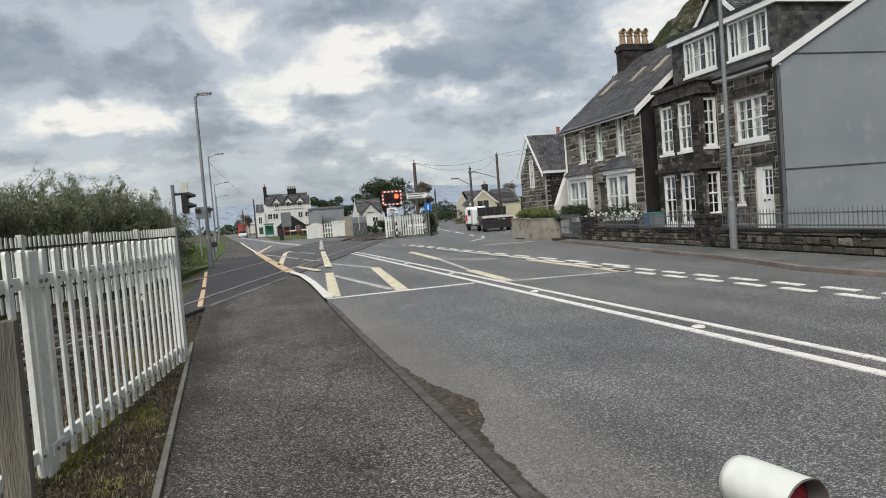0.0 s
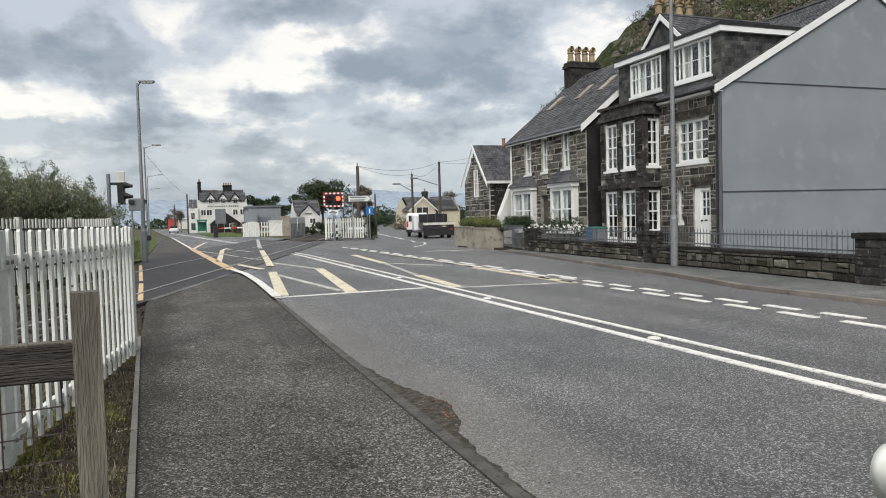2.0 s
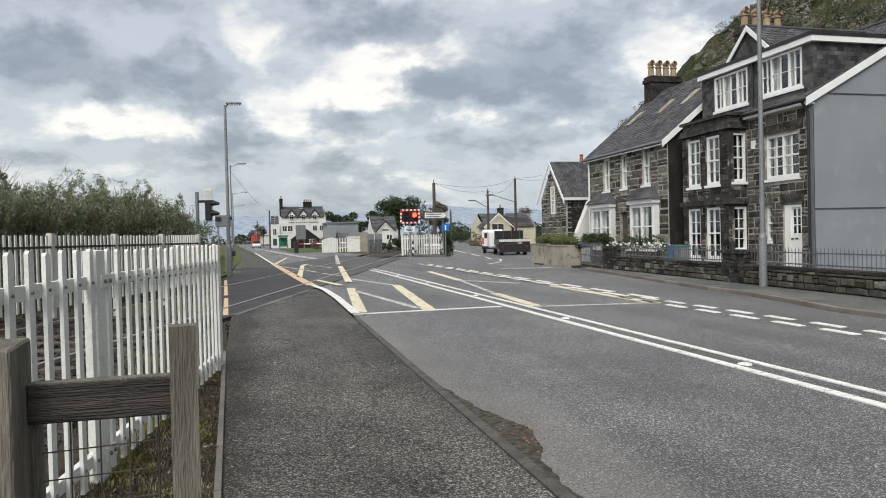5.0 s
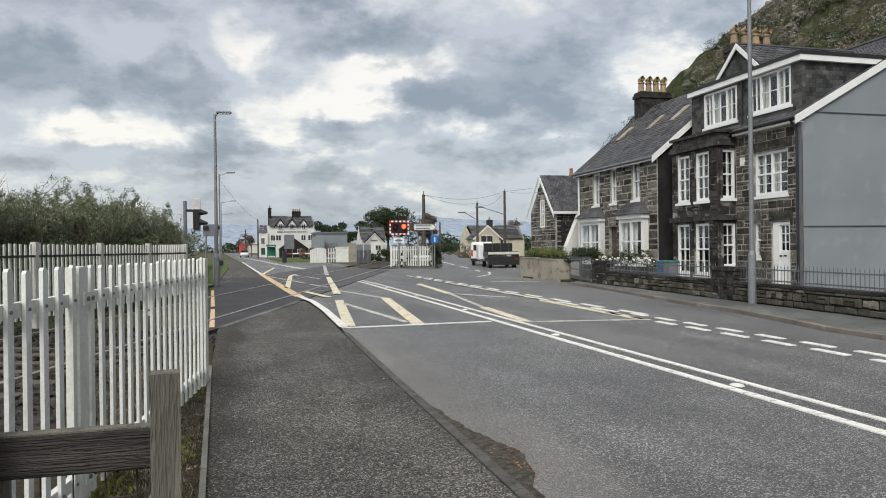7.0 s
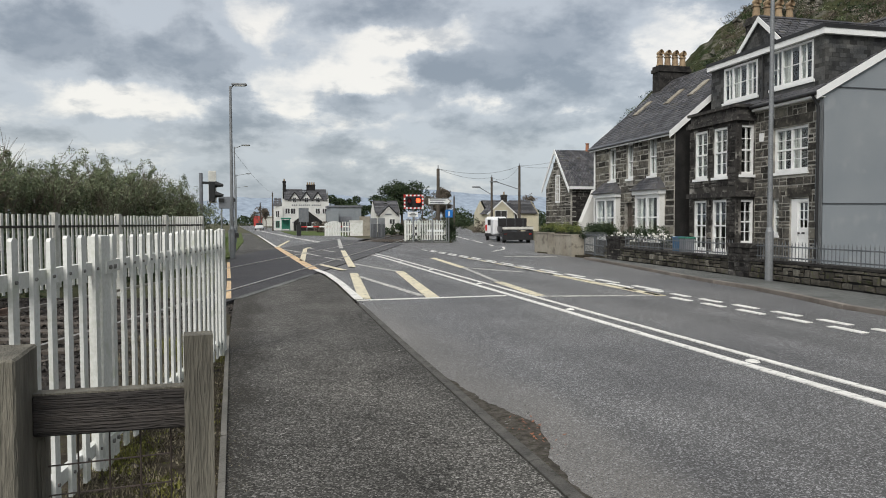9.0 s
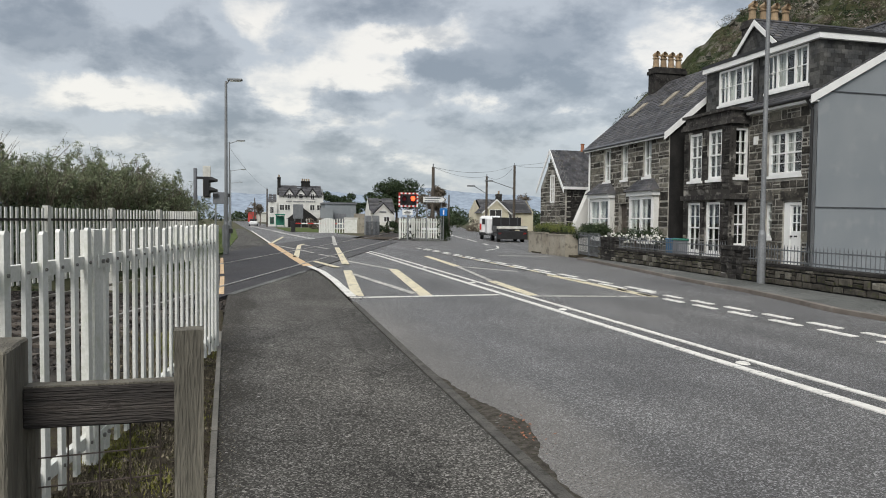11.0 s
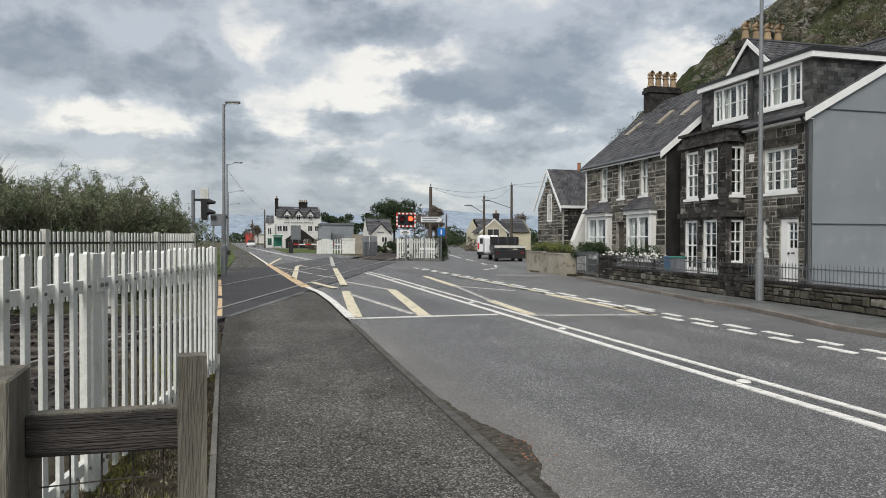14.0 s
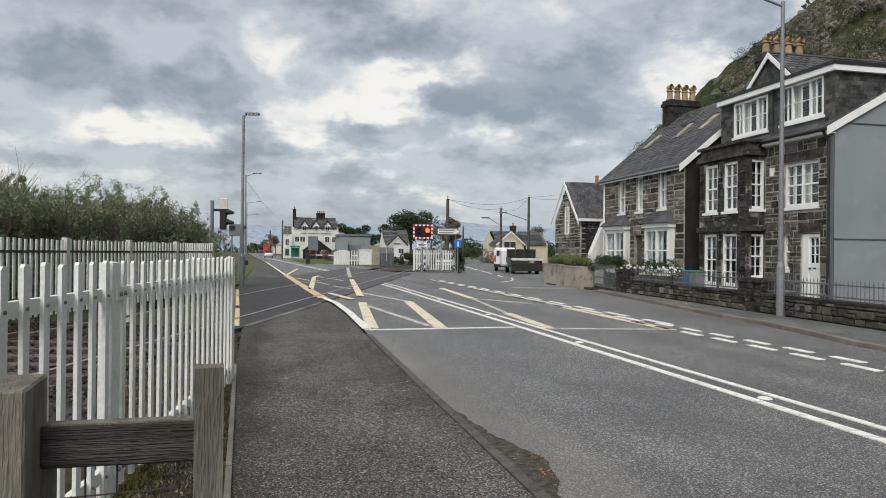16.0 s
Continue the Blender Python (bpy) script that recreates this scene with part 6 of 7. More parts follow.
for x, m in ((10.38, M_LENS), (11.05, M_LAMP_ON)):
    part("lamp", T((x, 51.97, 3.12), (x, 51.93, 3.12), 0.17, seg=18), m, bd, "lit red lamp" if m is M_LAMP_ON else "dark red lamp")
    bm = bmesh.new()
    hood(bm, Vector((x, 51.86, 3.12)), Vector((0, -1, 0)), 0.19, 0.19, 0.2, True)
    part("lamp_hood", bm, M_BLACK, bd)
part("amber_lamp", T((10.7, 51.97, 2.75), (10.7, 51.93, 2.75), 0.15, seg=14), M_BLACK, bd)
pl = part("plate", B(10.27, 11.03, 51.93, 51.95, 1.90, 2.28), M_WHITE, wig)
for z, w in ((2.18, 0.3), (2.08, 0.55), (1.98, 0.4)):
    part("text_bar", B(10.65 - w / 2, 10.65 + w / 2, 51.92, 51.928, z - 0.025, z + 0.025), M_BLACK, pl)
dirs = thing("direction_sign", (12.7, 51.4, 0.09), "white arrow shaped direction sign on two posts", "sign")
bm = bmesh.new()
out = [(11.72, 2.82), (13.25, 2.82), (13.50, 3.05), (13.25, 3.28), (11.72, 3.28)]
f = [bm.verts.new((x, 51.4, z)) for x, z in out]
b = [bm.verts.new((x, 51.44, z)) for x, z in out]
bm.faces.new(f)
bm.faces.new(b[::-1])
for k in range(5):
    bm.faces.new((f[k], f[(k + 1) % 5], b[(k + 1) % 5], b[k]))
bmesh.ops.recalc_face_normals(bm, faces=bm.faces)
pn = part("panel", bm, M_WHITE, dirs)
for z, x1 in ((3.14, 13.0), (2.96, 12.9)):
    part("text_bar", B(11.82, x1, 51.385, 51.396, z - 0.035, z + 0.035), M_GREY_METAL, pn)
for z0, z1 in ((3.24, 3.27), (2.83, 2.86)):
    part("border", B(11.74, 13.24, 51.385, 51.396, z0, z1), M_BLACK, pn)
for a, b in (((13.18, 3.24), (13.42, 3.05)), ((13.42, 3.05), (13.18, 2.86))):
    part("border", T((a[0], 51.39, a[1]), (b[0], 51.39, b[1]), 0.025, seg=4), M_BLACK, pn)
for x in (12.0, 13.1):
    part("post", T((x, 51.5, 0.0), (x, 51.5, 3.2), 0.04), M_GALV, dirs)
blue = thing("blue_sign", (13.2, 51.2, 0.09), "blue square road sign with a white mark", "sign")
part("panel", B(12.92, 13.48, 51.15, 51.18, 1.86, 2.42, bevel=0.01), M_BLUE, blue)
part("symbol", B(13.15, 13.24, 51.135, 51.148, 1.95, 2.3), M_WHITE, blue)
part("post", T((13.2, 51.22, 0), (13.2, 51.22, 2.4), 0.04), M_GALV, blue)
bol = thing("bollard", (10.9, 52.6, 0.09), "black and white banded marker post", "bollard")
for i in range(5):
    part("band", T((10.95, 52.3, 0.08 + i * 0.22), (10.95, 52.3, 0.3 + i * 0.22), 0.07), M_BLACK if i % 2 == 0 else M_WHITE, bol)
ibush = thing("bush", (13.7, 52.6, 0.09), "dark clipped evergreen bush on the island", "bush")
part("stem", T((13.6, 52.6, 0), (13.6, 52.6, 1.0), 0.08), M_BARK, ibush)
leaves("leaves", ibush, M_LEAF_DARK, [(13.65 + hr.uniform(-0.25, 0.25), 52.6 + hr.uniform(-0.3, 0.5), 0.25 + 0.13 * i) for i in range(12)], 0.42, 160, 0.08, 12)
lowbush = thing("bush", (12.0, 53.2, 0.09), "brown and green scrub behind the island fence", "bush")
part("stem", T((12, 54.0, 0), (12, 54.0, 0.5), 0.06), M_BARK, lowbush)
leaves("leaves", lowbush, M_LEAF_DARK, [(11 + i * 0.25 + hr.uniform(-0.3, 0.3), 54.2 + hr.uniform(-0.5, 0.5), hr.uniform(0.25, 0.7)) for i in range(10)], 0.4, 120, 0.08, 13)


def telegraph_pole(x, y, h, r=0.13, lean=0.0, lamp=None):
    t = thing("telegraph_pole", (x, y, 0), "dark timber telegraph pole with overhead wires", "pole", "telegraph poles")
    part("pole", T((x, y, -0.2), (x + lean, y, h), r, r * 0.72, 8), M_BARK, t)
    part("cap", T((x + lean, y, h), (x + lean, y, h + 0.25), 0.04), M_GREY_METAL, t)
    if lamp:
        part("lamp_arm", T((x + lean, y, h - lamp[1]), (x + lamp[0], y, h - lamp[1] + 0.8), 0.04), M_GALV, t)
        bm = bmesh.new()
        box(bm, x + lamp[0] - 0.8, x + lamp[0] + 0.05, y - 0.15, y + 0.15, h - lamp[1] + 0.75, h - lamp[1] + 0.9, bevel=0.03)
        part("lantern", bm, M_GALV, t)
    return (x + lean, y, h)


t1 = telegraph_pole(12.95, 53.5, 5.6, 0.16)
t2 = telegraph_pole(24.15, 75.0, 6.4, 0.16, lamp=(-1.4, 1.9))
t3 = telegraph_pole(27.35, 75.0, 7.7, 0.18, lamp=(-2.6, 2.6))
t4 = telegraph_pole(26.5, 100.0, 5.2, 0.15)
t5 = telegraph_pole(24.0, 110.0, 4.0, 0.13)
telegraph_pole(1.4, 135, 7.0, 0.16)
telegraph_pole(-1.0, 165, 6.0, 0.16)


def cable(a, b, sag, name="overhead_cable"):
    bm = bmesh.new()
    pts = [Vector(a).lerp(Vector(b), i / 14) - Vector((0, 0, sag * 4 * (i / 14) * (1 - i / 14))) for i in range(15)]
    for p, q in zip(pts, pts[1:]):
        tube(bm, p, q, 0.012, seg=4, cap=False)
    ob = tagged(part(name, bm, M_BLACK), "thin black overhead cable between poles", "cable", "overhead cables")
    return ob


cable(t3, (22, 42, 6.4), 0.3)
cable(t1, t3, 0.6)
cable(t1, t2, 0.4)
cable(t2, t3, 0.8)
cable(t3, (17.0, 32.3, 5.0), 0.5)
cable((1.4, 135, 7.0), (-2.1, 56, 6.8), 0.5)
cable((1.4, 135, 6.7), (-1.0, 165, 6.0), 0.3)

# ---- vehicles ----


def wheel(parent, x, y, r, w=0.2):
    t = part("wheel", T((x - w / 2, y, r), (x + w / 2, y, r), r, seg=18), M_TYRE, parent)
    part("rim", T((x - w / 2 - 0.01, y, r), (x + w / 2 + 0.01, y, r), r * 0.58, seg=14), M_GREY_METAL, t)


truck = thing("tipper_truck", (17.6, 50.5, 0), "small white tipper truck with a dark drop side body", "truck")
part("chassis", B(16.75, 18.6, 48.9, 53.6, 0.42, 0.62), M_BLACK, truck)
part("bed_side", B(16.62, 16.70, 48.9, 51.8, 0.80, 1.18), M_BLACK, truck)
part("bed_side", B(18.78, 18.86, 48.9, 51.8, 0.80, 1.18), M_BLACK, truck)
part("tailgate", B(16.62, 18.86, 48.82, 48.88, 0.22, 0.79), M_BLACK, truck)
part("tailgate_ledge", B(16.62, 18.86, 48.80, 48.90, 0.98, 1.16), M_FENCE_DIRTY, truck, "dirty white top board")
part("bed_floor", B(16.70, 18.78, 48.88, 51.8, 0.72, 0.80), M_BLACK, truck)
part("headboard", B(16.66, 18.86, 51.75, 51.82, 0.88, 1.80), M_BLACK, truck)
for x in (16.66, 17.3, 17.95, 18.56):
    part("ladder_bar", B(x, x + 0.05, 51.70, 51.75, 0.88, 1.86), M_IRON, truck)
part("cab", B(16.30, 18.30, 51.9, 53.5, 0.5, 1.78, bevel=0.12), M_VAN, truck)
part("rear_bar", B(16.66, 18.82, 48.86, 48.94, 0.40, 0.60), M_BLACK, truck)
for x in (16.75, 18.55):
    part("tail_lamp", B(x, x + 0.2, 48.82, 48.86, 0.58, 0.70), M_RED, truck)
for x in (16.85, 18.62):
    for y in (49.7, 53.0):
        wheel(truck, x, y, 0.36, 0.24)
part("mirror", B(16.48, 16.6, 52.2, 52.26, 1.25, 1.6), M_BLACK, truck)
truck.location.x += 0.3
truck.rotation_euler.z = radians(-11)
van = thing("panel_van", (18.4, 57.5, 0), "white panel van parked at the kerb", "van")
bm = B(17.3, 19.1, 56.0, 60.4, 0.35, 1.95, bevel=0.16)
part("body", bm, M_VAN, van)
part("rear_window", B(17.5, 18.1, 55.97, 56.0, 1.25, 1.7), M_BLACK, van)
part("rear_window", B(18.3, 18.9, 55.97, 56.0, 1.25, 1.7), M_BLACK, van)
part("bumper", B(17.28, 19.12, 55.92, 56.02, 0.35, 0.6, bevel=0.03), M_BLACK, van)
for x in (17.32, 18.95):
    part("tail_lamp", B(x, x + 0.13, 55.96, 55.995, 0.8, 1.3), M_RED, van)
for x in (17.45, 18.95):
    for y in (56.9, 59.6):
        wheel(van, x, y, 0.34)
van.location.x += 0.75
van.rotation_euler.z = radians(-19)
car = thing("white_car", (-1.0, 150.0, 0), "small white car on the road", "car")
part("body", B(-2.0, -0.3, 150, 154, 0.3, 1.0, bevel=0.2), M_VAN, car)
part("cabin", B(-1.85, -0.45, 150.8, 153, 0.95, 1.5, bevel=0.2), M_BLACK, car)
for x in (-1.9, -0.4):
    for y in (150.7, 153.2):
        wheel(car, x, y, 0.32)

# ---- third house by the hedge ----
house3 = thing("stone_cottage", (15.6, 35, 0), "small stone cottage with slate roof and white bargeboards", "house")
GX, A0, A1, EZ3, RZ3 = 15.6, 34.9, 38.3, 3.45, 5.42
am = (A0 + A1) / 2
bm = bmesh.new()
f = [bm.verts.new((GX, y, z)) for y, z in ((A0, -0.2), (A1, -0.2), (A1, EZ3), (am, RZ3 - 0.1), (A0, EZ3))]
b = [bm.verts.new((GX + 0.3, y, z)) for y, z in ((A0, -0.2), (A1, -0.2), (A1, EZ3), (am, RZ3 - 0.1), (A0, EZ3))]
bm.faces.new(f)
bm.faces.new(b[::-1])
for k in range(5):
    bm.faces.new((f[k], f[(k + 1) % 5], b[(k + 1) % 5], b[k]))
bmesh.ops.recalc_face_normals(bm, faces=bm.faces)
w3 = part("gable_wall", bm, M_MORTAR, house3)
p3 = Plane((GX, 0), (0, 1), (-1, 0))
stones(w3, p3, A0 + 0.03, A1 - 0.03, 0.6, RZ3 - 0.2, [(am - 0.3, am + 0.3, 2.5, 4.1)], M_STONE, 61, course=(0.16, 0.34), wide=(0.25, 0.7), joint=0.024, wobble=0.035, pale=0.25, top=lambda u: EZ3 + (RZ3 - EZ3) * (1 - abs(u - am) / (A1 - am)) - 0.1)
window(house3, p3, am - 0.28, am + 0.28, 2.55, 4.05, cols=2, rows=3, d=0.01, sill=False)
ps3 = Plane((0, A0), (1, 0), (0, -1))
s3 = part("wall", ps3.wall(GX + 0.3, 23, -0.2, EZ3, []), M_MORTAR_DARK, house3)
stones(s3, ps3, GX + 0.05, 20.0, 1.2, EZ3 - 0.05, [], M_STONE_DARK, 62, course=(0.2, 0.34), wide=(0.25, 0.6))
part("wall", B(GX + 0.3, 23, A1 - 0.3, A1, -0.2, EZ3), M_MORTAR_DARK, house3)
part("wall", B(22.7, 23, A0 + 0.3, A1 - 0.3, -0.2, EZ3), M_MORTAR_DARK, house3)
sl = bmesh.new()
slates(sl, (GX - 0.2, A0 - 0.2, EZ3 - 0.12), (23.2, A0 - 0.2, EZ3 - 0.12), (23.2, am, RZ3), (GX - 0.2, am, RZ3), 18, 0.02, 44, 9)
slates(sl, (23.2, A1 + 0.2, EZ3 - 0.12), (GX - 0.2, A1 + 0.2, EZ3 - 0.12), (GX - 0.2, am, RZ3), (23.2, am, RZ3), 14, 0.025, 1, 9)
r3 = part("roof", sl, M_SLATE, house3)
for a, b in (((A0 - 0.25, EZ3 - 0.2), (am, RZ3 + 0.03)), ((am, RZ3 + 0.03), (A1 + 0.12, EZ3 - 0.08))):
    bm = bmesh.new()
    vs = [bm.verts.new((x, y, z + dz)) for x in (GX - 0.24, GX - 0.2) for (y, z) in (a, b) for dz in (0.0, -0.22)]
    for q in ((0, 2, 3, 1), (4, 5, 7, 6), (0, 4, 6, 2), (1, 3, 7, 5), (0, 1, 5, 4), (2, 6, 7, 3)):
        bm.faces.new([vs[i] for i in q])
    bmesh.ops.recalc_face_normals(bm, faces=bm.faces)
    part("bargeboard", bm, M_WHITE, house3)
part("fascia", B(GX - 0.18, 23.1, A0 - 0.24, A0 - 0.2, EZ3 - 0.24, EZ3 - 0.1), M_WHITE, house3)
cp_ = pot(house3, 17.32, am, RZ3 - 0.05, 0.55, 0.10, False)
cp_.data.materials[0] = M_TERRACOTTA
lean = thing("lean_to", (15.5, 33.2, 0), "white rendered lean-to side wall", "outbuilding")
bm = bmesh.new()
pr = [(15.34, -0.1), (16.6, -0.1), (16.6, 3.3), (16.05, 3.1), (15.34, 1.5)]
f = [bm.verts.new((x, 33.0, z)) for x, z in pr]
b = [bm.verts.new((x, 33.4, z)) for x, z in pr]
bm.faces.new(f)
bm.faces.new(b[::-1])
for k in range(5):
    bm.faces.new((f[k], f[(k + 1) % 5], b[(k + 1) % 5], b[k]))
bmesh.ops.recalc_face_normals(bm, faces=bm.faces)
part("wall", bm, M_WALLWHITE, lean)

# ---- simple houses in the distance ----


def gabled_block(h, x0, x1, y0, y1, ez, rz, wall, along="x", over=0.3, rows=14):
    """Walls and a pitched slate roof, the ridge along x or y."""
    bm = B(x0, x1, y0, y1, -0.3, ez)
    if along == "x":
        m = (y0 + y1) / 2
        for x in (x0, x1):
            bm.faces.new([bm.verts.new(v) for v in ((x, y0, ez), (x, y1, ez), (x, m, rz))])
    else:
        m = (x0 + x1) / 2
        for y in (y0, y1):
            bm.faces.new([bm.verts.new(v) for v in ((x0, y, ez), (x1, y, ez), (m, y, rz))])
    w = part("wall", bm, wall, h)
    sl = bmesh.new()
    o = over
    k = (rz - ez) / (((y1 - y0) if along == "x" else (x1 - x0)) / 2)
    dz = k * o
    if along == "x":
        slates(sl, (x0 - o, y0 - o, ez - dz), (x1 + o, y0 - o, ez - dz), (x1 + o, m, rz + 0.05), (x0 - o, m, rz + 0.05), rows, 0.05, 1)
        slates(sl, (x1 + o, y1 + o, ez - dz), (x0 - o, y1 + o, ez - dz), (x0 - o, m, rz + 0.05), (x1 + o, m, rz + 0.05), rows, 0.05, 1)
    else:
        slates(sl, (x1 + o, y0 - o, ez - dz), (x1 + o, y1 + o, ez - dz), (m, y1 + o, rz + 0.05), (m, y0 - o, rz + 0.05), rows, 0.05, 1)
        slates(sl, (x0 - o, y1 + o, ez - dz), (x0 - o, y0 - o, ez - dz), (m, y0 - o, rz + 0.05), (m, y1 + o, rz + 0.05), rows, 0.05, 1)
    part("roof", sl, M_SLATE, h)
    return w


def far_window(h, x0, x1, y, z0, z1, frame_mat=None, axis_x=True):
    f = bmesh.new()
    t = 0.08
    for a in ((x0, x0 + t, z0, z1), (x1 - t, x1, z0, z1), (x0 + t, x1 - t, z0, z0 + t), (x0 + t, x1 - t, z1 - t, z1), ((x0 + x1) / 2 - 0.03, (x0 + x1) / 2 + 0.03, z0 + t, z1 - t)):
        box(f, a[0], a[1], y - 0.06, y - 0.004, a[2], a[3])
    w = part("window", f, frame_mat or M_WHITE, h)
    # opaque pane in the room shade colour, with no room behind it
    part("pane", B(x0 + t, x1 - t, y - 0.03, y - 0.006, z0 + t, z1 - t), M_ROOM_SHADE, w)
    return w


def front_gable(h, xc, half, y, z0, z1, wall, board):
    """A small gable standing in the roof's front."""
    bm = bmesh.new()
    bm.faces.new([bm.verts.new(v) for v in ((xc - half, y - 0.03, z0), (xc + half, y - 0.03, z0), (xc, y - 0.03, z1))])
    g = part("front_gable", bm, wall, h)
    sl = bmesh.new()
    slates(sl, (xc + half + 0.15, y - 0.15, z0 - 0.15), (xc + half + 0.15, y + 2.6, z0 - 0.15), (xc, y + 2.6, z1 + 0.1), (xc, y - 0.15, z1 + 0.1), 5, 0.05)
    slates(sl, (xc - half - 0.15, y + 2.6, z0 - 0.15), (xc - half - 0.15, y - 0.15, z0 - 0.15), (xc, y - 0.15, z1 + 0.1), (xc, y + 2.6, z1 + 0.1), 5, 0.05)
    part("gable_roof", sl, M_SLATE, g)
    for s in (-1, 1):
        b = bmesh.new()
        vs = [b.verts.new(v) for v in ((xc, y - 0.16, z1 + 0.12), (xc, y - 0.16, z1 - 0.22), (xc + s * (half + 0.15), y - 0.16, z0 - 0.4), (xc + s * (half + 0.15), y - 0.16, z0 - 0.1))]
        b.faces.new(vs)
        ob = part("bargeboard", b, board, g)
        ob.modifiers.new("thick", "SOLIDIFY").thickness = 0.06
    return g


hotel = thing("white_hotel", (8, 150, 0), "white painted three gabled hotel with slate roof and chimneys", "hotel")
gabled_block(hotel, 3.55, 12.85, 150, 157, 6.4, 8.5, M_WALLWHITE)
for xc in (5.96, 8.29, 10.64):
    front_gable(hotel, xc, 1.1, 150, 6.3, 7.8, M_WALLWHITE, M_BLACK)
    far_window(hotel, xc - 0.42, xc + 0.42, 149.95, 5.65, 6.75)
for xc in (4.5, 10.6, 12.0):
    far_window(hotel, xc - 0.5, xc + 0.5, 150, 3.3, 4.5)
for xc in (5.6, 8.0):
    far_window(hotel, xc - 0.55, xc + 0.55, 150, 3.3, 4.5)
for i in range(14):
    part("text_bar", B(5.35 + i * 0.4 + (0.2 if i > 2 else 0) + (0.2 if i > 8 else 0), 5.62 + i * 0.4 + (0.2 if i > 2 else 0) + (0.2 if i > 8 else 0), 149.93, 149.98, 5.0, 5.24), M_GREY_METAL, hotel)
bm = B(1.75, 3.54, 149.6, 156, -0.3, 4.4)
for v in bm.verts:
    if v.co.z > 4 and v.co.x > 3:
        v.co.z = 5.0
part("side_wall", bm, M_WALLWHITE, hotel)
sl = bmesh.new()
slates(sl, (1.6, 154.0, 5.0), (3.54, 154.0, 5.0), (3.54, 157.5, 6.8), (1.9, 157.5, 6.8), 8, 0.05, 1)
part("side_roof", sl, M_SLATE, hotel)
part("side_back_wall", B(1.9, 3.54, 156.02, 158, -0.3, 5.6), M_WALLWHITE, hotel)
far_window(hotel, 2.1, 2.9, 149.6, 2.6, 4.0)
far_window(hotel, 2.1, 2.9, 149.6, 0.5, 1.9, M_GREEN)
chimney(hotel, 3.65, 4.3, 152.5, 153.7, 6, 10.2, 1, M_RENDER_BLACK, False)
chimney(hotel, 8.55, 10.3, 153, 154, 7.5, 9.5, 4, M_RENDER_BLACK, False)
porch = thing("dark_annex", (7.5, 142, 0), "dark single storey annex with a pointed gable", "annex")
gabled_block(porch, 5.6, 11.0, 143, 148, 1.7, 3.7, M_RENDER_BLACK, "y", 0.3, 8)
far_window(porch, 8.9, 9.6, 143, 0.9, 1.6)
shelter = thing("bus_shelter", (4.0, 143, 0), "green framed bus shelter beside the road", "shelter")
for x in (3.2, 4.7):
    for y in (142.4, 143.8):
        part("post", T((x, y, 0), (x, y, 2.2), 0.06), M_GREEN, shelter)
part("roof", B(3.0, 4.9, 142.2, 144, 2.2, 2.5, bevel=0.08), M_GREEN, shelter)
part("panel", B(3.25, 4.65, 143.75, 143.8, 0.3, 2.1), M_GREEN, shelter)
notice = thing("sign_back", (6.2, 118, 0), "grey back of a large road sign on posts", "sign")
part("panel", B(5.3, 6.9, 118, 118.08, 1.6, 3.9), M_GREY_METAL, notice)
for x in (5.6, 6.6):
    part("post", T((x, 118.15, 0), (x, 118.15, 3.8), 0.06), M_GREY_METAL, notice)
flat = thing("flat_roofed_building", (13, 130, 0), "grey flat roofed rendered building", "building")
part("wall", B(11.4, 17.0, 130, 138, -0.2, 4.3), M_RENDER, flat)
part("roof_edge", B(11.2, 17.2, 129.8, 138.2, 4.3, 4.6), M_GREY_METAL, flat)
part("annex_wall", B(10.6, 12.6, 127, 130, -0.2, 3.6), M_RENDER, flat)
part("window", B(13.0, 15.2, 129.9, 129.98, 1.2, 2.6), M_GREY_METAL, flat)
gates = thing("white_gates", (8.0, 76, 0), "white boarded crossing gates and pale fence", "gate")
gp = Plane((0, 76), (1, 0), (0, -1))
for i in range(10):
    part("pale", gp.B(6.1 + i * 0.17, 6.25 + i * 0.17, 0.1, 1.42 + 0.25 * math.sin(i * 0.3), 0, 0.03), M_FENCE, gates)
for i in range(3):
    part("pale", gp.B(7.95 + i * 0.28, 8.05 + i * 0.28, 0.1, 1.6, 0, 0.03), M_FENCE, gates)
part("leaf", gp.B(8.75, 10.1, 0.1, 1.68, 0.0, 0.06), M_FENCE, gates)
part("leaf_brace", gp.B(8.7, 10.15, 1.5, 1.74, 0.06, 0.09), M_FENCE_DIRTY, gates)
part("rail", gp.B(6.1, 8.8, 0.5, 0.6, -0.06, -0.002), M_FENCE, gates)
panels = thing("concrete_fence", (11, 80, 0), "tall pale concrete fence panels by the track", "fence")
for i in range(2):
    part("panel", B(10.3 + i * 0.62, 10.9 + i * 0.62, 80, 80.1, 0, 2.2), M_CONCRETE, panels)
boom2 = thing("barrier_boom", (2.6, 92, 0), "lowered red and white crossing barrier arm", "barrier")
for i in range(9):
    x = 4.1 + i * 0.7
    part("boom_section", T((x, 85, 1.02), (x + 0.698, 85, 1.02), 0.07), M_WHITE if i % 2 else M_RED, boom2)
part("pedestal", B(3.6, 4.1, 84.7, 85.3, 0, 1.3, bevel=0.05), M_BLACK, boom2)
surface("grass_island", slab([(3.4, 88), (9, 80), (12, 120), (2.6, 128)], -0.1, 0.05), M_GRASS, "grass verge beyond the crossing", "verge")

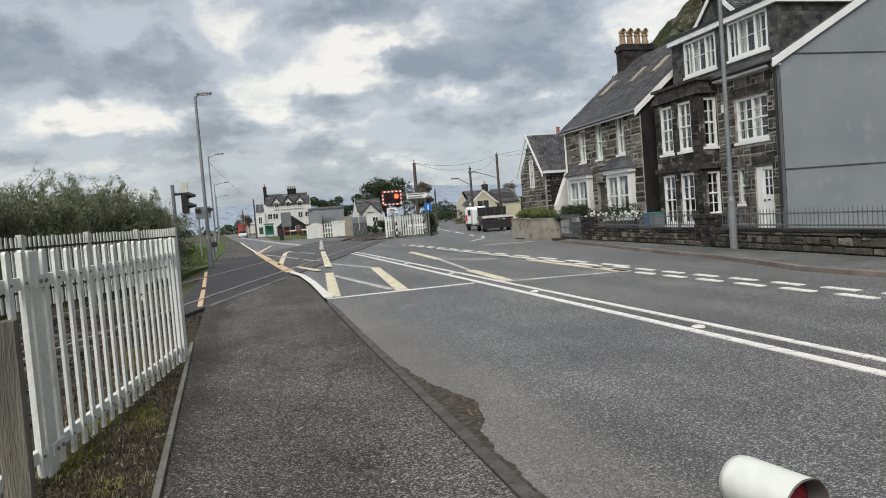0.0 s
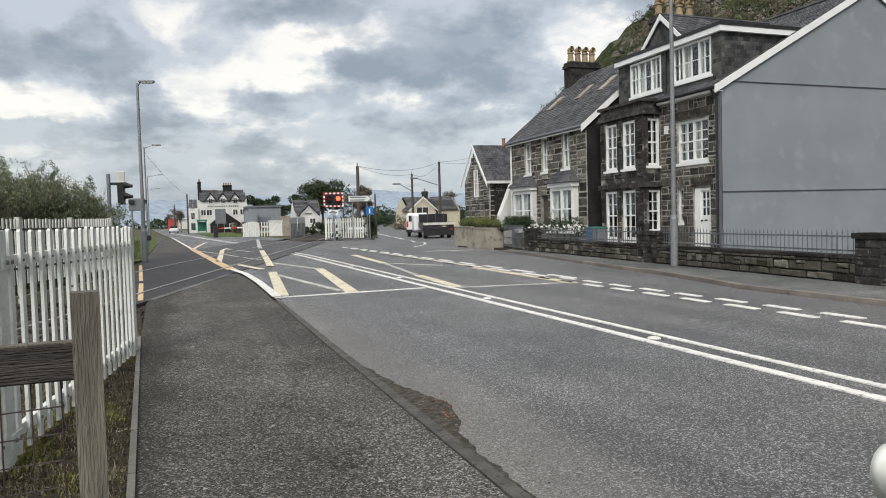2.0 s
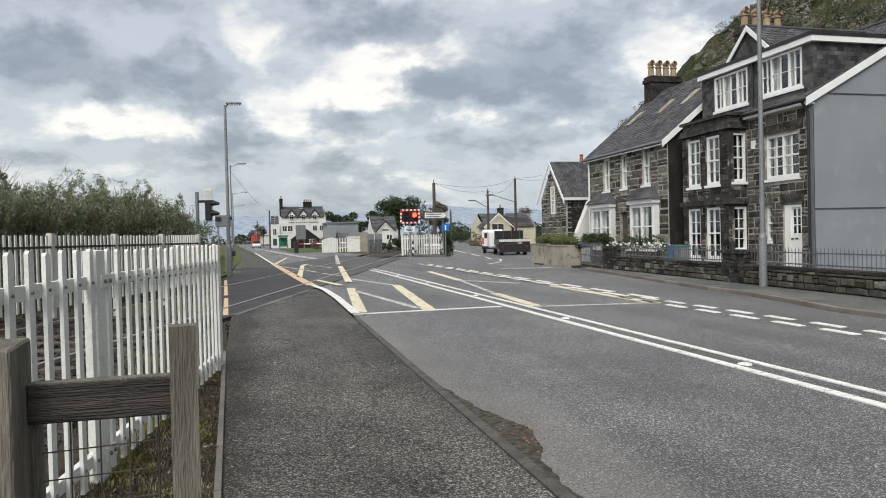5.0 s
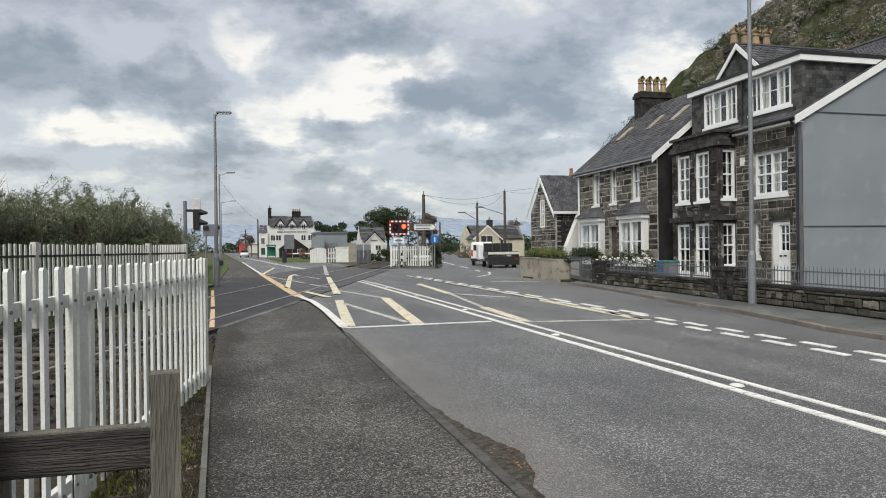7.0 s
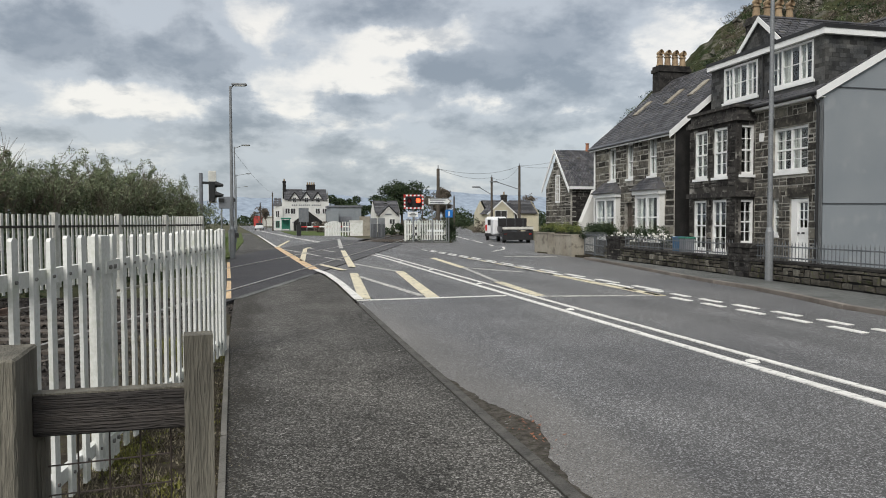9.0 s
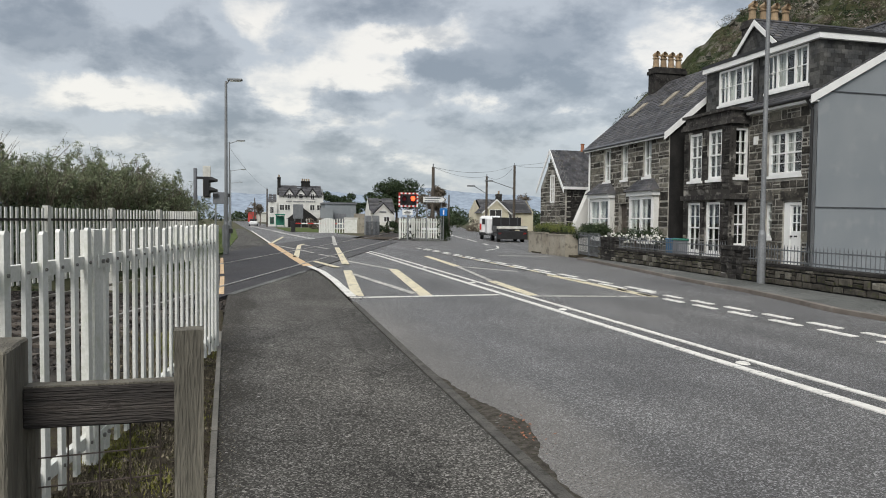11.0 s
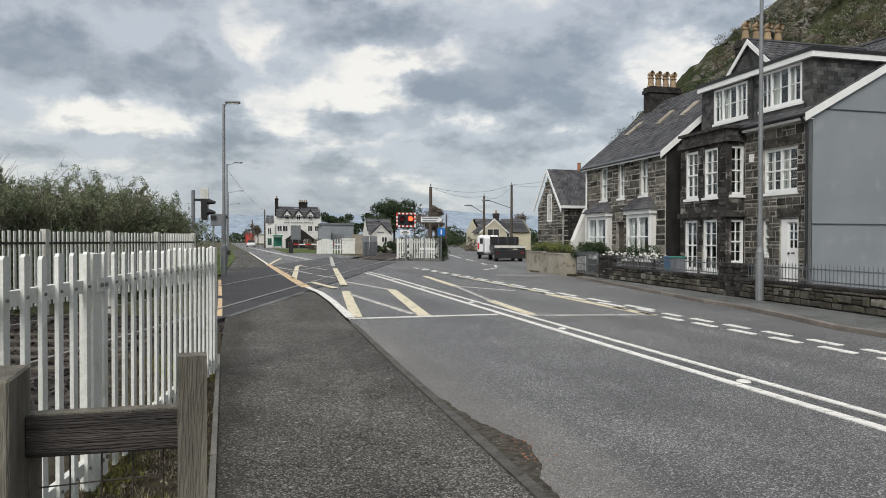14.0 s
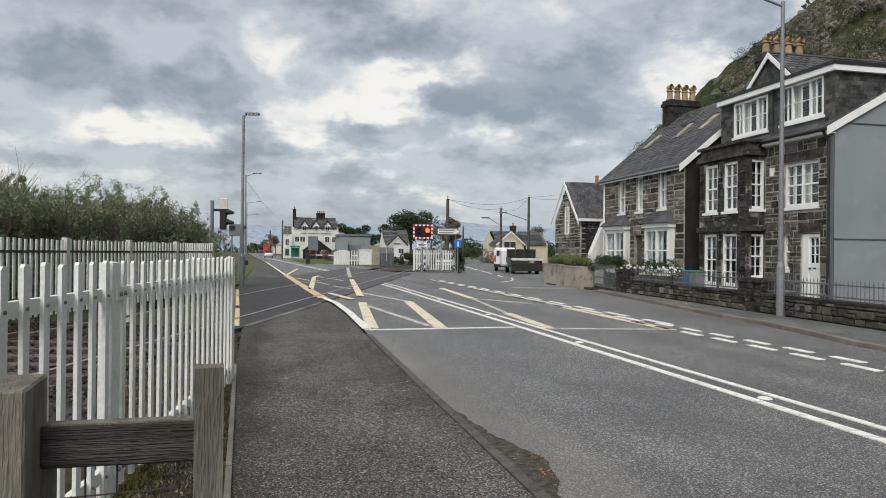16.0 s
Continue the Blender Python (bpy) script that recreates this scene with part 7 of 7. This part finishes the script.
cot = thing("white_cottage", (19.8, 118, 0), "white cottage with black bargeboards and slate roof", "house")
gabled_block(cot, 18.4, 21.2, 117, 120, 2.85, 4.25, M_WALLWHITE, "y", 0.2, 8)
gabled_block(cot, 18.0, 22.3, 120.02, 125, 3.15, 5.2, M_WALLWHITE, "x", 0.2, 10)
for s, xa, xb in ((0, 18.05, 19.8), (1, 19.8, 21.55)):
    b = bmesh.new()
    za, zb = ((2.6, 4.38), (4.38, 2.6))[s]
    vs = [b.verts.new(v) for v in ((xa, 116.7, za), (xb, 116.7, zb), (xb, 116.7, zb - 0.26), (xa, 116.7, za - 0.26))]
    b.faces.new(vs)
    ob = part("bargeboard", b, M_BLACK, cot)
    ob.modifiers.new("thick", "SOLIDIFY").thickness = 0.06
far_window(cot, 19.9, 20.9, 117, 1.2, 2.1)
part("text_bar", B(19.2, 20.3, 116.93, 116.98, 2.75, 2.95), M_GREY_METAL, cot)
cabs = thing("equipment_cabinets", (12.0, 72, 0), "grey railway equipment cabinets and steel fence", "cabinet")
for x in (10.4, 11.2):
    part("case", B(x, x + 0.65, 72, 72.6, 0.0, 1.95, bevel=0.02), M_GALV, cabs)
for i in range(11):
    part("fence_pale", B(10.3 + i * 0.13, 10.39 + i * 0.13, 70.9, 70.93, 0, 1.35), M_IRON, cabs)
yel = thing("cream_house", (37, 110, 0), "cream rendered house with slate roof and chimney", "house")
gabled_block(yel, 34.9, 39.1, 110, 114, 3.1, 4.95, M_CREAM, "y", 0.35, 10)
gabled_block(yel, 35.7, 45.0, 114.02, 121, 3.1, 5.2, M_CREAM, "x", 0.3, 10)
far_window(yel, 35.9, 38.0, 110, 1.5, 3.4)
far_window(yel, 40.6, 41.8, 114, 1.5, 2.9)
for i in range(5):
    pn = bmesh.new()
    x = 39.6 + i * 0.95
    vs = [pn.verts.new(v) for v in ((x, 114.6, 3.52), (x + 0.9, 114.6, 3.52), (x + 0.9, 116.9, 4.9), (x, 116.9, 4.9))]
    pn.faces.new(vs)
    part("solar_panel", pn, M_BLACK, yel).modifiers.new("thick", "SOLIDIFY").thickness = 0.06
chimney(yel, 39.5, 40.4, 117, 117.8, 4.5, 6.2, 1, M_STONE_DARK, False)
for s, xa, xb in ((0, 34.5, 37.0), (1, 37.0, 39.5)):
    b = bmesh.new()
    za, zb = ((2.85, 5.08), (5.08, 2.85))[s]
    vs = [b.verts.new(v) for v in ((xa, 109.6, za), (xb, 109.6, zb), (xb, 109.6, zb - 0.25), (xa, 109.6, za - 0.25))]
    b.faces.new(vs)
    part("bargeboard", b, M_WHITE, yel).modifiers.new("thick", "SOLIDIFY").thickness = 0.06
shed = thing("red_and_white_shed", (5, 330, 0), "low red and white commercial shed by the road", "shed")
part("wall", B(-1.5, 28, 330, 345, 0, 4.2), M_FENCE_DIRTY, shed)
part("red_end", B(-5, -1.5, 329, 345, 0, 4.6), M_SHEDRED, shed)
part("roof", B(-1.7, 28.2, 329.5, 345.5, 4.2, 4.6), M_FENCE, shed)
gh = thing("grey_house", (36, 70, 0), "low grey house beyond the parked truck", "house")
gabled_block(gh, 34, 46, 76, 82, 2.6, 4.2, M_RENDER, "x", 0.3, 8)

# ---- trees and hedges ----


def leafy_tree(name, x, y, z, h, spread, n, per, size, mat, seed, label, cat="tree", z0=0.4):
    rnd = random.Random(seed)
    t = thing(name, (x, y, z), label, cat)
    bm = bmesh.new()
    tips = branches(bm, (x, y, z - 0.2), (0.02, 0.01, 1), h * 0.45, h * 0.03, 3, rnd, 0.65, 3)
    part("trunk", bm, M_BARK, t)
    cs = [(x + rnd.gauss(0, spread * 0.45), y + rnd.gauss(0, spread * 0.45), z + h * rnd.uniform(z0, 0.92)) for _ in range(n)]
    leaves("crown", t, mat, cs, [rnd.uniform(0.12, 0.24) * h for _ in cs], per, size, seed)
    return t


def bare_tree(x, y, z, h, seed, label, depth=5):
    rnd = random.Random(seed)
    t = thing("bare_tree", (x, y, z), label, "tree")
    bm = bmesh.new()
    tips = [v for v in branches(bm, (x, y, z - 0.2), (0.02, 0.0, 1), h * 0.34, h * 0.022, depth, rnd, 0.62, 3) if v.z > h * 0.3]
    part("branchwork", bm, M_TWIG, t)
    leaves("fine_twig_crown", t, M_TWIG, [tuple(v) for v in tips], 0.16 * h ** 0.5, 12, 0.15, seed)
    return t


sr = random.Random(15)
for i in range(22):
    s = i / 19
    x, y = -11.5 + 7.6 * s + sr.uniform(-0.3, 0.3), 13.0 + 15.5 * s
    h = 4.15 - 0.35 * s - (0.7 if s > 1.0 else 0) + sr.uniform(-0.3, 0.2)
    t = thing("shrub", (x, y, -0.2), "tall dark green willow scrub behind the fence", "shrub", "trackside scrub")
    bm = bmesh.new()
    tips = []
    for k in range(9):
        d = (sr.uniform(-0.45, 0.45), sr.uniform(-0.45, 0.45), 1)
        tips += branches(bm, (x + sr.uniform(-0.5, 0.5), y + sr.uniform(-0.5, 0.5), -0.2), Vector(d).normalized(), h * 0.42, 0.025, 3, sr, 0.45, 3)
    cs = [(x + sr.gauss(0, 0.62), y + sr.gauss(0, 0.8), h * sr.uniform(0.02, 0.74)) for _ in range(110)]
    rs = [0.33] * 110
    for v in [v for v in tips if v.z > h * 0.5][:60]:
        cs.append(tuple(v))
        rs.append(0.15)
    stems = [v for v in tips if h * 0.56 < v.z < h * 0.78] or tips
    for k in range(15):
        p0 = Vector(sr.choice(stems))
        ln = sr.uniform(0.35, 0.95)
        dv = Vector((sr.uniform(-0.45, 0.45), sr.uniform(-0.3, 0.3), 1)).normalized()
        bend_ = Vector((sr.uniform(-0.3, 0.3), 0, -0.12))
        for q in range(7):
            a_, b_ = q / 7, (q + 1) / 7
            c0, c1 = p0 + dv * ln * a_ + bend_ * a_ * a_, p0 + dv * ln * b_ + bend_ * b_ * b_
            tube(bm, c0, c1, 0.008, 0.006, seg=4, cap=False)
            cs.append(tuple(c1))
            rs.append(0.10)
    part("branchwork", bm, M_TWIG, t)
    leaves("leaves", t, M_LEAF, cs[:110], rs[:110], 120, 0.052, 100 + i, 0.9, 0.19)
    leaves("leaves", t, M_LEAF, cs[110:], rs[110:], 22, 0.05, 300 + i, 0.9, 0.2)
    if i == 18:
        bm = bmesh.new()
        for k in range(7):
            branches(bm, (x + sr.uniform(-0.5, 0.5), y, h * 0.5), (sr.uniform(-0.2, 0.2), 0, 1), h * 0.26, 0.014, 2, sr, 0.35, 2)
        part("branchwork", bm, M_TWIG, t)
# undergrowth whose dark leaf colour holds the shade behind fence gaps and under scrub
under = thing("undergrowth", (-5.2, 20, -0.2), "tangled undergrowth coloured dark for the shade behind the far fence", "scrub", "", "stuff")
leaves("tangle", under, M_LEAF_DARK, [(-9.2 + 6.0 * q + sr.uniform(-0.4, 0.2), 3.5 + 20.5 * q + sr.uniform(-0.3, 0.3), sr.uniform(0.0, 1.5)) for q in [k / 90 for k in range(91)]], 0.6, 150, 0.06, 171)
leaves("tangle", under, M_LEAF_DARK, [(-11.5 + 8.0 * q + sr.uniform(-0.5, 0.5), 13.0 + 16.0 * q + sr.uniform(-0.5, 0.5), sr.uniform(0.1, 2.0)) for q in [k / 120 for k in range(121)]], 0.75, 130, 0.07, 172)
low = thing("shrub", (-2.6, 31.5, 0), "dark low shrub behind the signal post", "shrub", "trackside scrub")
part("branchwork", T((-3.0, 34.5, -0.2), (-3.0, 34.5, 1.5), 0.05), M_BARK, low)
leaves("leaves", low, M_LEAF_DARK, [(-3.0 + sr.gauss(0, 0.3), 34.5 + sr.gauss(0, 0.5), sr.uniform(0.2, 2.2)) for _ in range(30)], 0.45, 130, 0.06, 140)

leafy_tree("pine_tree", 37.6, 200, 0, 12.8, 6.4, 80, 130, 0.36, M_LEAF_DARK, 31, "large dark pine tree behind the houses")
leafy_tree("evergreen_tree", 31, 190, 0, 9.0, 3.6, 24, 140, 0.4, M_LEAF_DARK, 32, "dark evergreen tree behind the houses")
leafy_tree("evergreen_tree", 18.5, 175, 0, 7.8, 4.5, 26, 140, 0.4, M_LEAF_DARK, 33, "dark evergreen tree behind the houses", z0=0.2)
leafy_tree("evergreen_tree", 24, 200, 0, 7.0, 4.5, 26, 140, 0.4, M_LEAF_DARK, 34, "dark evergreen tree behind the houses", z0=0.2)
bare_tree(26.5, 105, 0, 7.6, 41, "bare twiggy tree beside the side road")
bare_tree(24.5, 104, 0, 7.0, 42, "bare twiggy tree beside the side road")
bare_tree(28.5, 112, 0, 6.6, 43, "bare twiggy tree beside the side road")
bare_tree(0.2, 170, 0, 7.2, 44, "bare roadside tree before the hotel", 4)
bare_tree(-1.5, 190, 0, 6.8, 45, "bare roadside tree before the hotel", 4)
bare_tree(45, 120, 0, 7.5, 46, "bare tree behind the cream house", 4)
bare_tree(52, 122, 0, 7.0, 47, "bare tree behind the cream house", 4)
bare_tree(40, 92, 0, 6.0, 48, "bare tree behind the cream house", 4)
br = random.Random(77)
rows = [(10.6, 122, 1.6, 3.4, 10), (22, 98, 2.2, 5.5, 16), (33, 100, 2.0, 6, 14), (30, 118, 2.4, 9, 18), (20.5, 84, 1.3, 2.8, 10), (14.5, 82, 1.4, 3.0, 10), (44, 98, 2.2, 6, 14), (8.6, 108, 1.8, 2.5, 8)]
for x, y, h, w, n in rows:
    t = thing("bush", (x, y, 0), "brown and dark green roadside bush", "bush", "roadside bushes")
    part("stem", T((x, y, -0.2), (x, y, h * 0.6), 0.08), M_BARK, t)
    leaves("leaves", t, M_LEAF_DARK if br.random() < 0.6 else M_TWIG, [(x + br.uniform(-w, w) * 0.6, y + br.uniform(-1, 1), h * br.uniform(0.15, 0.8)) for _ in range(n)], h * 0.34, 130, 0.14, br.randrange(999))
rng = np.random.default_rng(5)
fw = thing("far_woodland", (0, 420, 0), "distant line of brown and green trees", "trees", "", "stuff")
cs = [(float(rng.uniform(-140, 60)), float(rng.uniform(380, 520)), float(rng.uniform(0.5, 4.0))) for _ in range(110)]
leaves("crowns", fw, M_LEAF_DARK, cs, 3.2, 90, 0.9, 51)
fw2 = thing("far_woodland", (120, 260, 0), "distant line of brown and green trees", "trees", "", "stuff")
cs = [(float(rng.uniform(60, 190)), float(rng.uniform(230, 300)), float(rng.uniform(0.5, 5.0))) for _ in range(110)]
leaves("crowns", fw2, M_LEAF_DARK, cs, 3.4, 90, 0.7, 52)

# ---- hillside behind the houses ----
ELEV = [(20, -3), (25.2, -2), (26.4, 2.0), (27.5, 6.0), (29, 8.6), (31, 10.6), (32.8, 12.3), (34.5, 13.8), (36.6, 15.2), (39, 16.7), (41.5, 18.2), (46, 22), (52, 27), (62, 30), (80, 31), (110, 24), (140, 10)]


def crest(a):
    return float(np.interp(a, [e[0] for e in ELEV], [e[1] for e in ELEV]))


bm = bmesh.new()
AZ = [20 + i * 0.3 for i in range(361)]
RR = [46, 49, 52, 55, 58, 62, 66, 70, 74, 78, 82, 86, 90, 94, 98, 102, 106, 110, 114, 118, 122, 126, 130, 134, 138, 150, 170, 210]
rows_v = []
for a in AZ:
    e = math.tan(radians(crest(a)))
    col = []
    for r in RR:
        rr = r + 2.5 * noise.noise(Vector((a * 0.3, r * 0.05, 3)))
        s = min(1.0, max(0.0, (r - 46) / (130 - 46)))
        prof = (e * 0.99) * 130 * (s ** 0.85) + 1.5
        x, y = rr * math.sin(radians(a)), rr * math.cos(radians(a))
        n = noise.fractal(Vector((x, y, 0)) * 0.07, 0.9, 2.1, 5) * (3.0 * (1 - s * 0.85) + 0.3) * min(1.0, e * 8)
        n += abs(noise.noise(Vector((x, y, 9)) * 0.16)) * 1.6 * (1 - s) * min(1, e * 5)
        n += noise.fractal(Vector((x, y, 4)) * 0.35, 0.8, 2.0, 4) * 0.8 * min(1, max(0, e * 5))
        z = prof + n - (4 if r == 46 else 0) - (0 if r <= 138 else (r - 138) * 0.15)
        col.append(bm.verts.new((x, y, max(z, -3.0) - (3.0 if e < 0.0 else 0))))
    rows_v.append(col)
for i in range(len(AZ) - 1):
    for j in range(len(RR) - 1):
        bm.faces.new((rows_v[i][j], rows_v[i][j + 1], rows_v[i + 1][j + 1], rows_v[i + 1][j]))
bmesh.ops.recalc_face_normals(bm, faces=bm.faces)
pos = [(v.co.copy()) for c in rows_v for v in c[1:25]]
surface("hillside", bm, M_HILL, "steep rocky hillside covered in scrub", "hill")
hrn = random.Random(9)
cand = [p for p in pos if 26 < math.degrees(math.atan2(p.x, p.y)) < 62]
sc = tagged(new("hillside_scrub"), "dense green and brown scrub on the hillside", "scrub", "", "stuff")
cand = [c for c in cand if math.hypot(c.x, c.y) < (110 if math.degrees(math.atan2(c.x, c.y)) < 36 else 124)]
upper = [c for c in cand if math.degrees(math.atan2(c.x, c.y)) > 35.5]
for m_, k_, sd, where in ((M_LEAF, 1000, 61, cand), (M_LEAF_DARK, 2400, 62, cand), (M_TWIG, 1500, 63, upper), (M_BRUSH, 1100, 64, upper)):
    cs = []
    for _ in range(k_):
        p = hrn.choice(where)
        cs.append((p.x + hrn.uniform(-2.0, 2.0), p.y + hrn.uniform(-2.0, 2.0), p.z + hrn.uniform(-0.9, -0.1)))
    leaves("scrub_foliage", sc, m_, cs, [hrn.uniform(0.4, 1.1) for _ in cs], 80, 0.11, sd, 0.6)
bm = bmesh.new()
crag = [c for c in cand if 37 < math.degrees(math.atan2(c.x, c.y)) < 60 and c.length > 84]
for _ in range(1300):
    p = hrn.choice(crag if _ < 1150 else cand)
    s = hrn.uniform(0.12, 0.5) * (1.5 if hrn.random() < 0.06 else 1)
    r = bmesh.ops.create_icosphere(bm, subdivisions=2 if s > 0.4 else 1, radius=s, matrix=Matrix.Translation(p + Vector((hrn.uniform(-2, 2), hrn.uniform(-2, 2), hrn.uniform(-0.6, 0.0)))) @ Euler((hrn.uniform(0, 3), hrn.uniform(0, 3), 0)).to_matrix().to_4x4() @ Matrix.Diagonal((1, 0.7, 0.8, 1)))
    for v in r["verts"]:
        v.co += Vector((noise.noise(v.co * 2.1), noise.noise(v.co * 2.1 + Vector((5, 0, 0))), noise.noise(v.co * 2.1 + Vector((0, 7, 0))))) * s * 0.9
tagged(part("rock_outcrops", bm, M_ROCK), "pale grey rock outcrops on the hillside", "rocks", "", "stuff")

# ---- mountains far off ----
bm = bmesh.new()
prev = None
prof = [(-40, 20), (-20, 60), (-9, 62), (-4, 78), (-1.8, 95), (1.5, 84), (4.6, 106), (8.1, 90), (12.8, 124), (16, 104), (20, 98), (24, 84), (28, 70), (50, 60), (90, 30)]
for i in range(261):
    a = -40 + i * 0.5
    z = float(np.interp(a, [p[0] for p in prof], [p[1] for p in prof])) + 5 * noise.fractal(Vector((a * 0.35, 0, 0)), 1.0, 2.0, 5)
    c, s = math.cos(radians(a)), math.sin(radians(a))
    ring = [bm.verts.new((r * s, r * c, h)) for r, h in ((2300, -2), (2450, z * 0.55), (2600, z))]
    if prev:
        for k in range(2):
            bm.faces.new((prev[k], ring[k], ring[k + 1], prev[k + 1]))
    prev = ring
surface("mountains", bm, M_MOUNTAIN, "hazy blue mountains on the horizon", "backdrop")

# ---- moss, litter and grass along the verge ----
vr = random.Random(3)
pts, faces = [], []


def tuft(x, y, z, n, h, w):
    for _ in range(n):
        a = vr.uniform(0, 6.28)
        dx, dy = math.cos(a), math.sin(a)
        k = len(pts)
        hh = h * vr.uniform(0.5, 1.2)
        ox, oy = x + vr.uniform(-w, w), y + vr.uniform(-w, w)
        pts.extend([(ox - dy * 0.004, oy + dx * 0.004, z), (ox + dy * 0.004, oy - dx * 0.004, z), (ox + dx * hh * 0.6, oy + dy * hh * 0.6, z + hh)])
        faces.append((k, k + 1, k + 2))


beds = [(vr.uniform(-0.05, 1.0), vr.uniform(1.0, 9.8)) for _ in range(34)]
for _ in range(1500):
    f_, y = vr.choice(beds)
    y += vr.gauss(0, 0.16)
    x = -0.07 - 0.034 * y - max(0.0, f_ + vr.gauss(0, 0.12)) * (0.35 + 0.05 * y)
    tuft(x, y, 0.0, 9, vr.uniform(0.012, 0.04), 0.04)
me = bpy.data.meshes.new("moss_and_grass")
mossy = (pts, faces)
pts, faces = [], []
for _ in range(3000):
    y = vr.uniform(0.8, 10.2)
    x = vr.uniform(-0.09 - 0.034 * y - (0.35 + 0.09 * y), -0.07 - 0.034 * y)
    tuft(x, y, 0.0, 6, vr.uniform(0.012, 0.045), 0.05)
md = bpy.data.meshes.new("dry_grass")
md.from_pydata(pts, [], faces)
md.materials.append(M_LITTER)
tagged(part("dry_grass", md, M_LITTER), "short brown dry grass on the soil strip", "grass", "", "stuff")
pts, faces = mossy
me.from_pydata(pts, [], faces)
me.materials.append(M_MOSS)
tagged(part("moss_and_grass", me, M_MOSS), "short moss and grass on the soil strip", "grass", "", "stuff")
pts, faces = [], []
for _ in range(900):
    y = vr.uniform(33.5, 70)
    tuft(-1.7 - 0.045 * (y - 33) + vr.uniform(-2.6, 0.1), y, 0.03, 12, vr.uniform(0.12, 0.4), 0.2)
me = bpy.data.meshes.new("verge_grass")
me.from_pydata(pts, [], faces)
me.materials.append(M_GRASS)
tagged(part("verge_grass", me, M_GRASS), "long green grass beside the far path", "grass", "", "stuff")
pts, faces = [], []
for _ in range(5200):
    y = vr.uniform(0.6, 10.5)
    near = vr.random() < 0.2
    x = vr.uniform(-0.07 - 0.034 * y - (0.4 + 0.09 * y), -0.05 - 0.034 * y) if not near else -0.02 - 0.036 * y + abs(vr.gauss(0, 0.09))
    z0 = 0.004 if not near else 0.029
    s_ = vr.uniform(0.005, 0.020) * (0.5 if near else 1.0)
    a, tip = vr.uniform(0, 6.28), vr.uniform(0.0, 0.9) * (0.3 if near else 1.0)
    k = len(pts)
    dx, dy = math.cos(a), math.sin(a)
    for p_, w_, h_ in ((-1, 0, 0), (0, 0.45, 0.3), (1, 0, 1.0), (0, -0.45, 0.4)):
        pts.append((x + s_ * (p_ * dx - w_ * dy), y + s_ * (p_ * dy + w_ * dx), z0 + s_ * h_ * tip + 0.002))
    faces.append((k, k + 1, k + 2, k + 3))
me = bpy.data.meshes.new("leaf_litter")
me.from_pydata(pts, [], faces)
me.materials.append(M_LITTER)
tagged(part("leaf_litter", me, M_LITTER), "brown dead leaves and twigs on the soil strip", "litter", "", "stuff")
pts, faces = [], []
for _ in range(320):
    y = vr.uniform(2.0, 12.0)
    x = vr.uniform(-0.1, 1.6) if vr.random() < 0.7 else vr.uniform(1.75, 2.6)
    s = vr.uniform(0.004, 0.016)
    k = len(pts)
    a = vr.uniform(0, 3.14)
    for da in (0, 1.7, 3.3, 4.8):
        pts.append((x + s * math.cos(a + da) * 1.3, y + s * math.sin(a + da), 0.028 + (0 if x < 1.7 else -0.02) + vr.uniform(0, 0.004)))
    faces.append((k, k + 1, k + 2, k + 3))
me = bpy.data.meshes.new("path_litter")
me.from_pydata(pts, [], faces)
me.materials.append(M_GRIT)
tagged(part("path_litter", me, M_GRIT), "small pale grit and litter on the footpath", "litter", "", "stuff")
pts, faces = [], []
for _ in range(46):
    x, y, s_ = 1.93 + vr.gauss(0, 0.07), 5.0 + vr.gauss(0, 0.22), vr.uniform(0.008, 0.02)
    a = vr.uniform(0, 6.28)
    dx, dy = math.cos(a), math.sin(a)
    k = len(pts)
    for p_, w_, h_ in ((-1, 0, 0.1), (0, 0.5, 0.4), (1, 0, 0.7), (0, -0.5, 0.3)):
        pts.append((x + s_ * (p_ * dx - w_ * dy), y + s_ * (p_ * dy + w_ * dx), 0.009 + s_ * h_))
    faces.append((k, k + 1, k + 2, k + 3))
me = bpy.data.meshes.new("gutter_leaves")
me.from_pydata(pts, [], faces)
me.materials.append(M_TERRACOTTA)
tagged(part("gutter_leaves", me, M_TERRACOTTA), "red brown dead leaves caught in the gutter", "leaves", "", "stuff")
pts, faces = [], []
for _ in range(260):
    y = vr.gauss(5.4, 1.4)
    x = 1.76 + abs(vr.gauss(0, 0.16)) + (0.12 if vr.random() < 0.5 else 0)
    z0 = 0.008
    r = vr.uniform(0.003, 0.008)
    k = len(pts)
    a = vr.uniform(0, 6.28)
    for da in (0, 2.1, 4.2):
        pts.append((x + r * math.cos(a + da), y + r * math.sin(a + da), z0))
    pts.append((x, y, z0 + r * 0.5))
    faces.extend([(k, k + 1, k + 3), (k + 1, k + 2, k + 3), (k + 2, k, k + 3)])
me = bpy.data.meshes.new("gutter_stones")
me.from_pydata(pts, [], faces)
me.materials.append(M_DIRT)
tagged(part("gutter_stones", me, M_DIRT), "small loose stones in the worn gutter", "gravel", "", "stuff")
